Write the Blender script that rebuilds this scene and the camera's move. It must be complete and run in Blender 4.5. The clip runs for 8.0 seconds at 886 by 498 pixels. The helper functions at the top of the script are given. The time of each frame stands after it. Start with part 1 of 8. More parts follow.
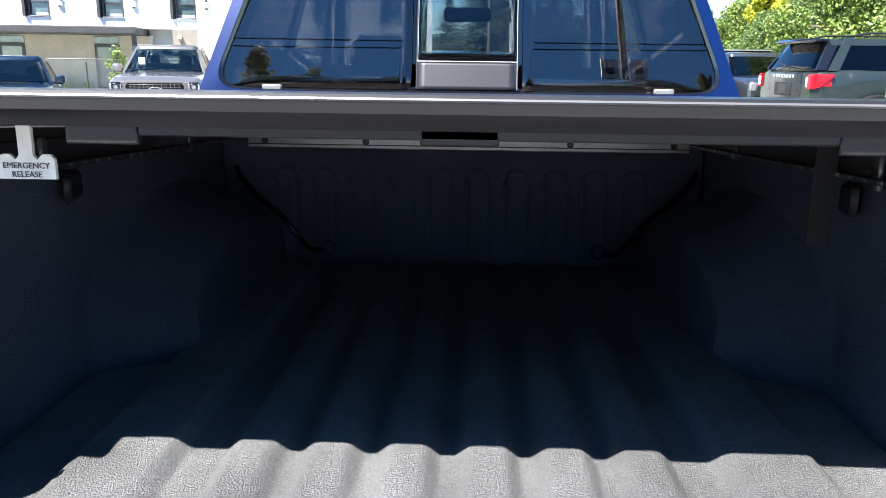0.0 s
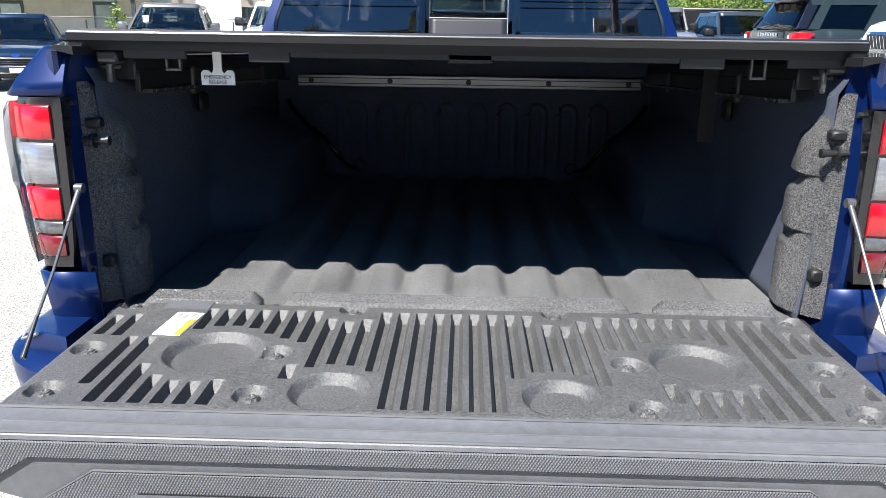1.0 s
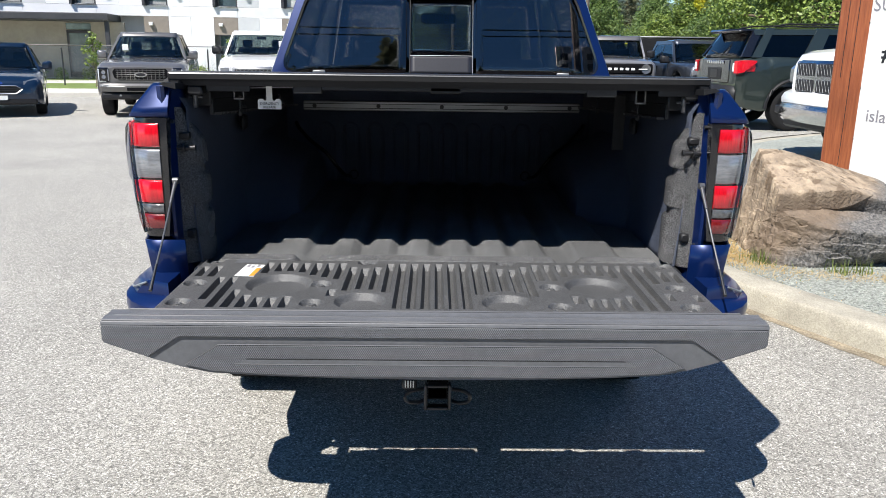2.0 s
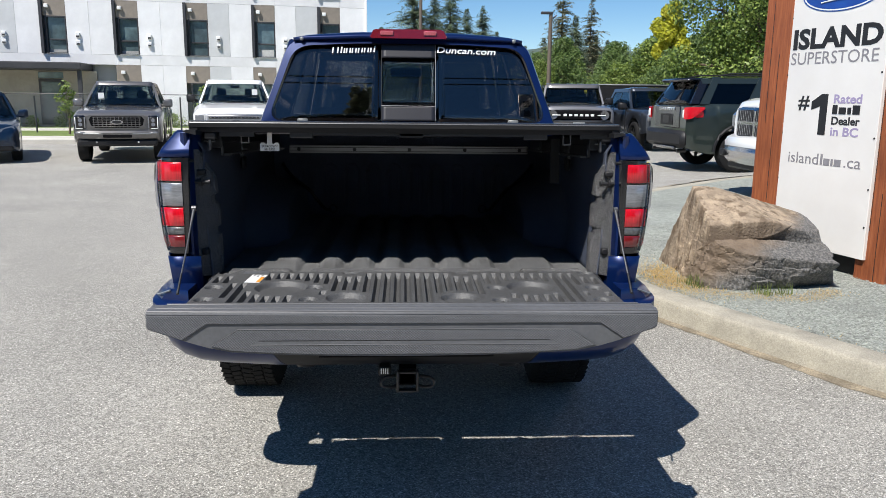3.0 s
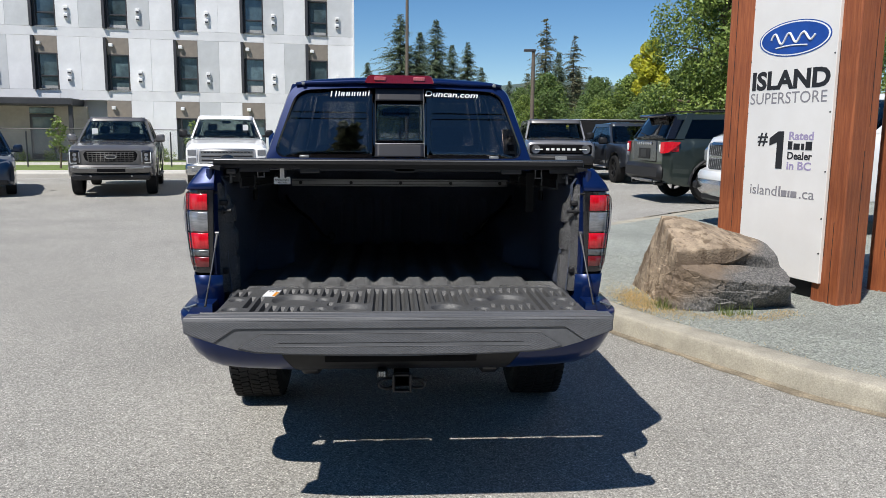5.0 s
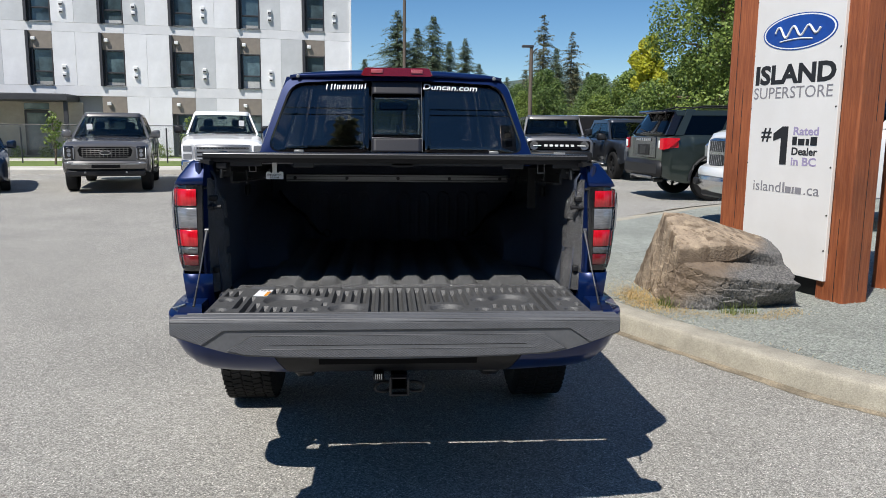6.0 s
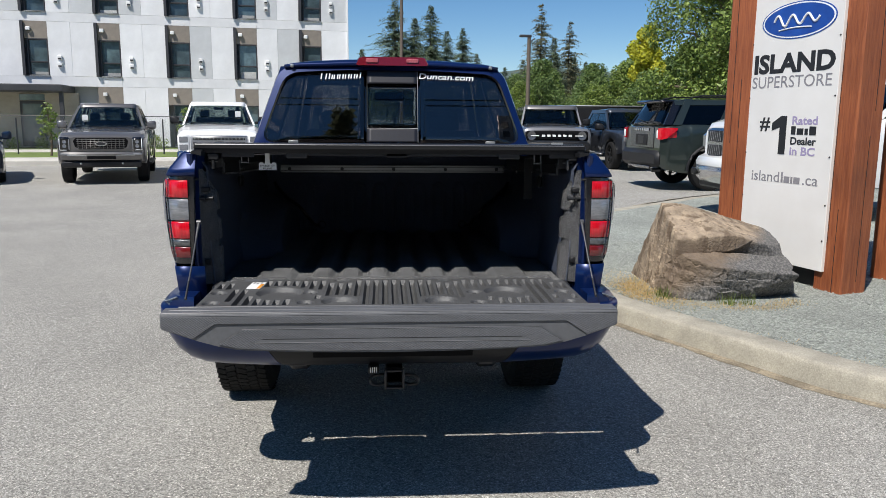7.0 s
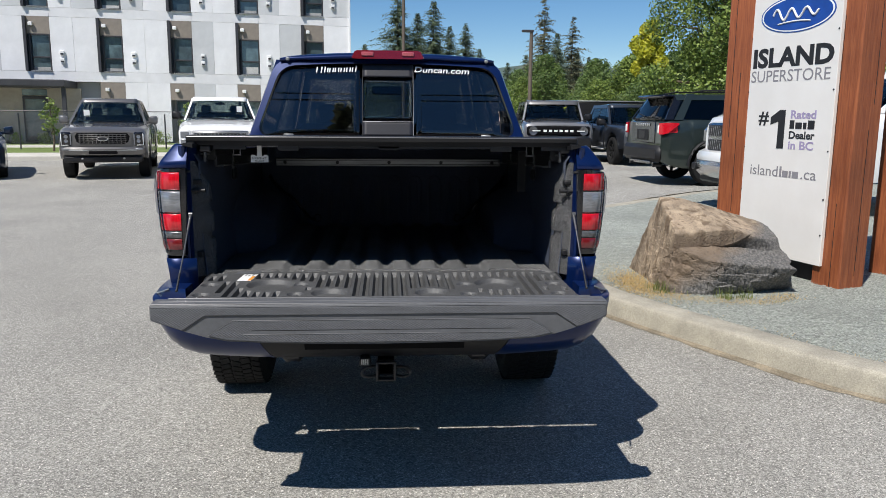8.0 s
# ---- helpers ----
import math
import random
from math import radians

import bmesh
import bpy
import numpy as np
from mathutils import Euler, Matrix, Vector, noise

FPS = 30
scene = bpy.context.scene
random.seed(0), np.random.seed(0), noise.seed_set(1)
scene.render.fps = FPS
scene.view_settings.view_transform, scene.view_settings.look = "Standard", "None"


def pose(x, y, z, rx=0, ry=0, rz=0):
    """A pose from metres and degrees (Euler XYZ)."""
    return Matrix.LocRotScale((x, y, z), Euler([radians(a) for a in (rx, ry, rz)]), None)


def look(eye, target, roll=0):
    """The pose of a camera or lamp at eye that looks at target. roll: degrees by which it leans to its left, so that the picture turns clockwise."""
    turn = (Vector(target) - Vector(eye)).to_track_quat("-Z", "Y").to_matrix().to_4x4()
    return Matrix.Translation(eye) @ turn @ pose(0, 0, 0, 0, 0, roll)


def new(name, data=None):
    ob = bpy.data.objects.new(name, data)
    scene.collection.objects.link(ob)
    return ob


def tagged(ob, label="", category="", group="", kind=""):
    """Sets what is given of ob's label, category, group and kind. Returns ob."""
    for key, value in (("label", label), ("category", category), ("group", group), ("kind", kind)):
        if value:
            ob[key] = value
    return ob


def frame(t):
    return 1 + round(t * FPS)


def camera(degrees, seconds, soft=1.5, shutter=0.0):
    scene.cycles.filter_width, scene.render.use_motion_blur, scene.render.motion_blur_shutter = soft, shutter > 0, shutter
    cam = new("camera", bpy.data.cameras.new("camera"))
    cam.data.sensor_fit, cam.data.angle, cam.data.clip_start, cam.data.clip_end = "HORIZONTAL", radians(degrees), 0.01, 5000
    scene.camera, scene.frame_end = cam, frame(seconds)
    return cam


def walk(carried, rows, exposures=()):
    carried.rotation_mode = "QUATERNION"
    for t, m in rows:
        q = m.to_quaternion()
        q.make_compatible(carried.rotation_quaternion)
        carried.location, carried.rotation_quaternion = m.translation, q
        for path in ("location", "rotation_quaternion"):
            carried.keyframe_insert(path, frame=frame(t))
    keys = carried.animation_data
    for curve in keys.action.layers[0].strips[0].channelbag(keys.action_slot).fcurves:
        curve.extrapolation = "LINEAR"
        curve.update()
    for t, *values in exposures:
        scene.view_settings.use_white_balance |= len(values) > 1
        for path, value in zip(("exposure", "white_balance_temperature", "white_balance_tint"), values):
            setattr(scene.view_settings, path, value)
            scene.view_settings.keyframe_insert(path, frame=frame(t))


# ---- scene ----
cam = camera(59.9, 8.0, soft=0.65)
PATH = [
    (0, (0.027, -0.797, 1.466), (-0.038, 1.147, 0.999), 0.7),
    (0.5, (-0.014, -1.138, 1.441), (-0.087, 0.788, 0.909), 0.7),
    (1, (0.008, -1.533, 1.454), (-0.043, 0.385, 0.891), 0.8),
    (2.3, (-0.019, -2.455, 1.509), (0.03, -0.511, 1.04), 0.7),
    (2.5, (-0.016, -2.57, 1.504), (0.05, -0.622, 1.058), 0.7),
    (3, (-0.013, -2.844, 1.529), (0.088, -0.885, 1.141), 0.6),
    (3.5, (-0.053, -3.056, 1.538), (0.071, -1.09, 1.195), 0.5),
    (4, (-0.089, -3.237, 1.554), (0.046, -1.266, 1.237), 0.5),
    (4.5, (-0.053, -3.335, 1.561), (0.082, -1.363, 1.258), 0.5),
    (6, (-0.048, -3.177, 1.543), (0.096, -1.206, 1.231), 0.6),
    (6.5, (-0.054, -3.147, 1.536), (0.094, -1.179, 1.213), 0.5),
    (7, (-0.034, -3.139, 1.541), (0.115, -1.173, 1.205), 0.5),
    (7.5, (-0.004, -3.14, 1.528), (0.139, -1.174, 1.187), 0.4),
    (8, (0.013, -3.146, 1.528), (0.154, -1.181, 1.181), 0.5),
]
walk(cam, [(t, look(eye, target, roll)) for t, eye, target, roll in PATH],
     exposures=[(0.0, 2.05, 6500, 10), (0.5, 1.93, 6500, 10), (1.2, 1.30, 6600, 10), (2.3, 0.65, 6600, 10), (3.0, 0.40, 6600, 10), (4.5, 0.22, 6600, 10), (8.0, 0.18, 6600, 10)])

# ---- world, sun, exposure ----
SUN_DIR = Vector((0.42, 0.53, -1.0)).normalized()      # the way the sunlight travels
SUN_ELEV = math.asin(-SUN_DIR.z)
SUN_ROT = math.pi / 2 - math.atan2(-SUN_DIR.y, -SUN_DIR.x)
world = bpy.data.worlds.new("world")
scene.world = world
world.use_nodes = True
wn = world.node_tree
sky = wn.nodes.new("ShaderNodeTexSky")
sky.sky_type, sky.sun_disc = "NISHITA", False
sky.sun_elevation, sky.sun_rotation = SUN_ELEV, SUN_ROT
sky.altitude, sky.air_density, sky.dust_density, sky.ozone_density = 2200, 1.0, 0.0, 2.6
wn.nodes["Background"].inputs["Strength"].default_value = 0.09
deep = wn.nodes.new("ShaderNodeHueSaturation")
deep.inputs["Saturation"].default_value = 1.25
wn.links.new(sky.outputs[0], deep.inputs["Color"])
wn.links.new(deep.outputs[0], wn.nodes["Background"].inputs["Color"])
sun = new("sun", bpy.data.lights.new("sun", "SUN"))
sun.data.energy, sun.data.angle, sun.data.color = 5.0, radians(0.53), (1.0, 0.975, 0.93)
sun.matrix_world = look((-20, -26, 45), Vector((-20, -26, 45)) + SUN_DIR)


# ---- materials ----
def node(nt, kind, **values):
    n = nt.nodes.new(kind)
    for key, v in values.items():
        n.inputs[key.replace("_", " ")].default_value = v
    return n


def surface(name, a, b=None, scale=8.0, rough=0.6, metal=0.0, bump=0.0, bump_scale=None, coat=0.0, blotch=0.12, blotch_scale=1.2,
            vary=0.0, stretch=(1, 1, 1), spec=0.5, sheen=0.0):
    """A procedural surface: two colours mixed by fine grain, large blotches that lighten and darken it, relief, and a change from piece to piece."""
    m = bpy.data.materials.new(name)
    m.use_nodes = True
    nt = m.node_tree
    p = nt.nodes["Principled BSDF"]
    b = b or tuple(c * 0.8 for c in a)
    tc = nt.nodes.new("ShaderNodeTexCoord")
    mp = nt.nodes.new("ShaderNodeMapping")
    mp.inputs["Scale"].default_value = stretch
    nt.links.new(tc.outputs["Object"], mp.inputs["Vector"])
    fine = node(nt, "ShaderNodeTexNoise", Scale=scale, Detail=6.0, Roughness=0.65)
    big = node(nt, "ShaderNodeTexNoise", Scale=blotch_scale, Detail=3.0)
    nt.links.new(mp.outputs[0], fine.inputs["Vector"])
    nt.links.new(tc.outputs["Object"], big.inputs["Vector"])
    ramp = nt.nodes.new("ShaderNodeValToRGB")
    ramp.color_ramp.elements[0].position, ramp.color_ramp.elements[1].position = 0.36, 0.64
    ramp.color_ramp.elements[0].color, ramp.color_ramp.elements[1].color = (*b, 1), (*a, 1)
    nt.links.new(fine.outputs["Fac"], ramp.inputs["Fac"])
    hsv = nt.nodes.new("ShaderNodeHueSaturation")
    span = nt.nodes.new("ShaderNodeMapRange")
    span.inputs["To Min"].default_value, span.inputs["To Max"].default_value = 1 - blotch, 1 + blotch
    span.inputs["From Min"].default_value, span.inputs["From Max"].default_value = 0.3, 0.7
    nt.links.new(big.outputs["Fac"], span.inputs["Value"])
    value = span.outputs["Result"]
    if vary:
        info = nt.nodes.new("ShaderNodeObjectInfo")
        piece = nt.nodes.new("ShaderNodeMapRange")
        piece.inputs["To Min"].default_value, piece.inputs["To Max"].default_value = 1 - vary, 1 + vary
        nt.links.new(info.outputs["Random"], piece.inputs["Value"])
        mul = nt.nodes.new("ShaderNodeMath")
        mul.operation = "MULTIPLY"
        nt.links.new(value, mul.inputs[0])
        nt.links.new(piece.outputs["Result"], mul.inputs[1])
        value = mul.outputs[0]
    nt.links.new(value, hsv.inputs["Value"])
    nt.links.new(ramp.outputs["Color"], hsv.inputs["Color"])
    nt.links.new(hsv.outputs["Color"], p.inputs["Base Color"])
    rr = nt.nodes.new("ShaderNodeMapRange")
    rr.inputs["To Min"].default_value, rr.inputs["To Max"].default_value = max(0.02, rough * 0.85), min(1, rough * 1.15)
    nt.links.new(big.outputs["Fac"], rr.inputs["Value"])
    nt.links.new(rr.outputs["Result"], p.inputs["Roughness"])
    p.inputs["Metallic"].default_value = metal
    p.inputs["Coat Weight"].default_value = coat
    p.inputs["Coat Roughness"].default_value = 0.03
    p.inputs["Specular IOR Level"].default_value = spec
    if bump:
        rel = node(nt, "ShaderNodeTexNoise", Scale=bump_scale or scale * 2, Detail=4.0)
        nt.links.new(mp.outputs[0], rel.inputs["Vector"])
        bn = node(nt, "ShaderNodeBump", Strength=min(1.0, bump), Distance=0.01)
        nt.links.new(rel.outputs["Fac"], bn.inputs["Height"])
        nt.links.new(bn.outputs["Normal"], p.inputs["Normal"])
    return m


def glass(name, tint, rough=0.0, ior=1.45, sheen=(1, 1, 1)):
    m = bpy.data.materials.new(name)
    m.use_nodes = True
    p = m.node_tree.nodes["Principled BSDF"]
    p.inputs["Base Color"].default_value = (*tint, 1)
    p.inputs["Transmission Weight"].default_value = 1.0
    p.inputs["Roughness"].default_value = rough
    p.inputs["IOR"].default_value = ior
    p.inputs["Specular Tint"].default_value = (*sheen, 1)
    return m


def leaf(name, a, b, rough=0.5, through_light=0.35):
    """Foliage that lets some light through, mixed in colour from leaf to leaf."""
    m = bpy.data.materials.new(name)
    m.use_nodes = True
    nt = m.node_tree
    p = nt.nodes["Principled BSDF"]
    geo = nt.nodes.new("ShaderNodeNewGeometry")
    ramp = nt.nodes.new("ShaderNodeValToRGB")
    ramp.color_ramp.elements[0].color, ramp.color_ramp.elements[1].color = (*b, 1), (*a, 1)
    nt.links.new(geo.outputs["Random Per Island"], ramp.inputs["Fac"])
    nt.links.new(ramp.outputs["Color"], p.inputs["Base Color"])
    p.inputs["Roughness"].default_value = rough
    tr = nt.nodes.new("ShaderNodeBsdfTranslucent")
    mix = nt.nodes.new("ShaderNodeMixShader")
    mix.inputs["Fac"].default_value = through_light
    nt.links.new(ramp.outputs["Color"], tr.inputs["Color"])
    nt.links.new(p.outputs[0], mix.inputs[1])
    nt.links.new(tr.outputs[0], mix.inputs[2])
    nt.links.new(mix.outputs[0], nt.nodes["Material Output"].inputs["Surface"])
    return m


def asphalt_mat():
    m = surface("asphalt", (0.390, 0.374, 0.338), (0.17, 0.163, 0.148), scale=210, rough=0.85, bump=0.6, bump_scale=260, blotch=0.14, blotch_scale=0.7)
    nt = m.node_tree
    p = nt.nodes["Principled BSDF"]
    old = p.inputs["Base Color"].links[0].from_socket
    tc = nt.nodes.new("ShaderNodeTexCoord")
    vor = node(nt, "ShaderNodeTexVoronoi", Scale=190.0)
    nt.links.new(tc.outputs["Object"], vor.inputs["Vector"])
    ramp = nt.nodes.new("ShaderNodeValToRGB")
    ramp.color_ramp.elements[0].position, ramp.color_ramp.elements[1].position = 0.88, 0.94
    sep = nt.nodes.new("ShaderNodeSeparateColor")
    nt.links.new(vor.outputs["Color"], sep.inputs[0])
    nt.links.new(sep.outputs[0], ramp.inputs["Fac"])
    mix = nt.nodes.new("ShaderNodeMix")
    mix.data_type = "RGBA"
    nt.links.new(ramp.outputs["Color"], mix.inputs["Factor"])
    nt.links.new(old, mix.inputs[6])
    mix.inputs[7].default_value = (0.56, 0.54, 0.50, 1)
    nt.links.new(mix.outputs[2], p.inputs["Base Color"])
    return m


def speckle(m, scale, low, high, flat=(1, 1, 1)):
    """Grains of their own brightness over a material's colour."""
    nt = m.node_tree
    p = nt.nodes["Principled BSDF"]
    old = p.inputs["Base Color"].links[0].from_socket
    tc = nt.nodes.new("ShaderNodeTexCoord")
    mp = nt.nodes.new("ShaderNodeMapping")
    mp.inputs["Scale"].default_value = flat
    vor = node(nt, "ShaderNodeTexVoronoi", Scale=scale)
    nt.links.new(tc.outputs["Object"], mp.inputs["Vector"])
    nt.links.new(mp.outputs[0], vor.inputs["Vector"])
    sep = nt.nodes.new("ShaderNodeSeparateColor")
    nt.links.new(vor.outputs["Color"], sep.inputs[0])
    span = nt.nodes.new("ShaderNodeMapRange")
    span.inputs["To Min"].default_value, span.inputs["To Max"].default_value = low, high
    nt.links.new(sep.outputs[0], span.inputs["Value"])
    hsv = nt.nodes.new("ShaderNodeHueSaturation")
    nt.links.new(old, hsv.inputs["Color"])
    nt.links.new(span.outputs["Result"], hsv.inputs["Value"])
    nt.links.new(hsv.outputs["Color"], p.inputs["Base Color"])
    return m


def hex_mat():
    """Moulded dark plastic with a fine honeycomb relief, the light and shade of its cells put into the colour."""
    m = surface("honeycomb_plastic", (0.115, 0.118, 0.128), (0.096, 0.099, 0.107), scale=40, rough=0.5)
    nt = m.node_tree
    tc = nt.nodes.new("ShaderNodeTexCoord")
    cells = []
    for off in (0.0, 0.5):
        mp = nt.nodes.new("ShaderNodeMapping")
        mp.inputs["Rotation"].default_value = (radians(90), 0, 0)
        mp.inputs["Scale"].default_value = (215.0, 124.0, 124.0)
        mp.inputs["Location"].default_value = (off, off, off)
        vor = node(nt, "ShaderNodeTexVoronoi", Scale=1.0, Randomness=0.0)
        vor.voronoi_dimensions = "2D"
        nt.links.new(tc.outputs["Object"], mp.inputs["Vector"])
        nt.links.new(mp.outputs[0], vor.inputs["Vector"])
        cells.append(vor)
    low = nt.nodes.new("ShaderNodeMath")
    low.operation = "MINIMUM"
    nt.links.new(cells[0].outputs["Distance"], low.inputs[0])
    nt.links.new(cells[1].outputs["Distance"], low.inputs[1])
    # cell middles paler, edges darker: shading of the relief painted in
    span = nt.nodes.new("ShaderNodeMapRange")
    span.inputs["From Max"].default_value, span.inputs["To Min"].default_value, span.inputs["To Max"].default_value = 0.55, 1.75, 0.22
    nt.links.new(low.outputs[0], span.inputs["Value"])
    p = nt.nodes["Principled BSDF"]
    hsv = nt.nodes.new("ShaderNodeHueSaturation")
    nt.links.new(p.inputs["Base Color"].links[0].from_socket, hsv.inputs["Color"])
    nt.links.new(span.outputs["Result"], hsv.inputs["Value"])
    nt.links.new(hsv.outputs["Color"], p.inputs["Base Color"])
    bn = node(nt, "ShaderNodeBump", Strength=0.8, Distance=0.004)
    nt.links.new(low.outputs[0], bn.inputs["Height"])
    nt.links.new(bn.outputs["Normal"], nt.nodes["Principled BSDF"].inputs["Normal"])
    return m


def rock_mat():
    """Tan sandstone with upright rusty streaks, dark cracks and fine relief; brown and blue-grey rock tones towards the
    lower near end, with the front's shade put into them.
    """
    m = surface("rock", (0.42, 0.33, 0.235), (0.235, 0.18, 0.13), scale=11, rough=0.85, bump=1.0, bump_scale=55, blotch=0.35, blotch_scale=3.0)
    nt = m.node_tree
    p = nt.nodes["Principled BSDF"]
    tc = nt.nodes.new("ShaderNodeTexCoord")

    def blend(fac, lo, hi, colour, amount=1.0):
        ramp = nt.nodes.new("ShaderNodeValToRGB")
        ramp.color_ramp.elements[0].position, ramp.color_ramp.elements[1].position = lo, hi
        ramp.color_ramp.elements[1].color = (amount, amount, amount, 1)
        nt.links.new(fac, ramp.inputs["Fac"])
        mix = nt.nodes.new("ShaderNodeMix")
        mix.data_type = "RGBA"
        nt.links.new(ramp.outputs["Color"], mix.inputs["Factor"])
        nt.links.new(p.inputs["Base Color"].links[0].from_socket, mix.inputs[6])
        if isinstance(colour, tuple):
            mix.inputs[7].default_value = (*colour, 1)
        else:
            nt.links.new(colour, mix.inputs[7])
        nt.links.new(mix.outputs[2], p.inputs["Base Color"])

    def grain(scale, stretch, detail=6.0, distortion=0.0):
        mp = nt.nodes.new("ShaderNodeMapping")
        mp.inputs["Scale"].default_value = stretch
        n = node(nt, "ShaderNodeTexNoise", Scale=scale, Detail=detail, Distortion=distortion)
        nt.links.new(tc.outputs["Object"], mp.inputs["Vector"])
        nt.links.new(mp.outputs[0], n.inputs["Vector"])
        return n.outputs["Fac"]

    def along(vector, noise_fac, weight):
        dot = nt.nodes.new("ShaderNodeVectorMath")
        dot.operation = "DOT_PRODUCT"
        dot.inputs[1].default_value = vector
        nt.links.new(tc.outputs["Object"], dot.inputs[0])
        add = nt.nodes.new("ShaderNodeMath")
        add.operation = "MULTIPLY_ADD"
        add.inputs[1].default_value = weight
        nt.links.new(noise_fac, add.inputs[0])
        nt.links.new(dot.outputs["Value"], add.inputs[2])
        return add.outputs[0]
    # rusty and dark upright streaks
    blend(grain(9.0, (1.6, 1.6, 0.35)), 0.52, 0.62, (0.12, 0.082, 0.052), 0.85)
    # dark brown, then grey towards the lower front: rock tone with its shade painted in
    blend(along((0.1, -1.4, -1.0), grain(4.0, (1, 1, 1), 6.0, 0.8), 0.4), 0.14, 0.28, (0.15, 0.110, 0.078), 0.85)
    front_grey = nt.nodes.new("ShaderNodeValToRGB")
    front_grey.color_ramp.elements[0].color, front_grey.color_ramp.elements[1].color = (0.085, 0.083, 0.082, 1), (0.185, 0.176, 0.166, 1)
    front_grey.color_ramp.elements[0].position, front_grey.color_ramp.elements[1].position = 0.42, 0.62
    nt.links.new(grain(60.0, (1, 1, 0.6), 8.0), front_grey.inputs["Fac"])
    blend(along((0.75, -0.35, -1.15), grain(3.0, (1, 1, 1), 6.0, 0.8), 0.45), 0.10, 0.34, front_grey.outputs["Color"])
    # cracks
    vor = node(nt, "ShaderNodeTexVoronoi", Scale=7.0)
    vor.feature = "DISTANCE_TO_EDGE"
    warp = nt.nodes.new("ShaderNodeVectorMath")
    warp.operation = "MULTIPLY_ADD"
    warp.inputs[1].default_value = (0.35, 0.35, 0.35)
    wn2 = node(nt, "ShaderNodeTexNoise", Scale=5.0, Detail=4.0)
    nt.links.new(tc.outputs["Object"], wn2.inputs["Vector"])
    nt.links.new(wn2.outputs["Color"], warp.inputs[0])
    nt.links.new(tc.outputs["Object"], warp.inputs[2])
    nt.links.new(warp.outputs[0], vor.inputs["Vector"])
    thin = nt.nodes.new("ShaderNodeMapRange")
    thin.inputs["From Max"].default_value, thin.inputs["To Min"].default_value, thin.inputs["To Max"].default_value = 0.02, 1.0, 0.0
    nt.links.new(vor.outputs["Distance"], thin.inputs["Value"])
    gate = nt.nodes.new("ShaderNodeMath")
    gate.operation = "MULTIPLY"
    nt.links.new(thin.outputs["Result"], gate.inputs[0])
    nt.links.new(grain(2.2, (1, 1, 1)), gate.inputs[1])
    blend(gate.outputs[0], 0.25, 0.6, (0.05, 0.042, 0.035), 0.75)
    return m


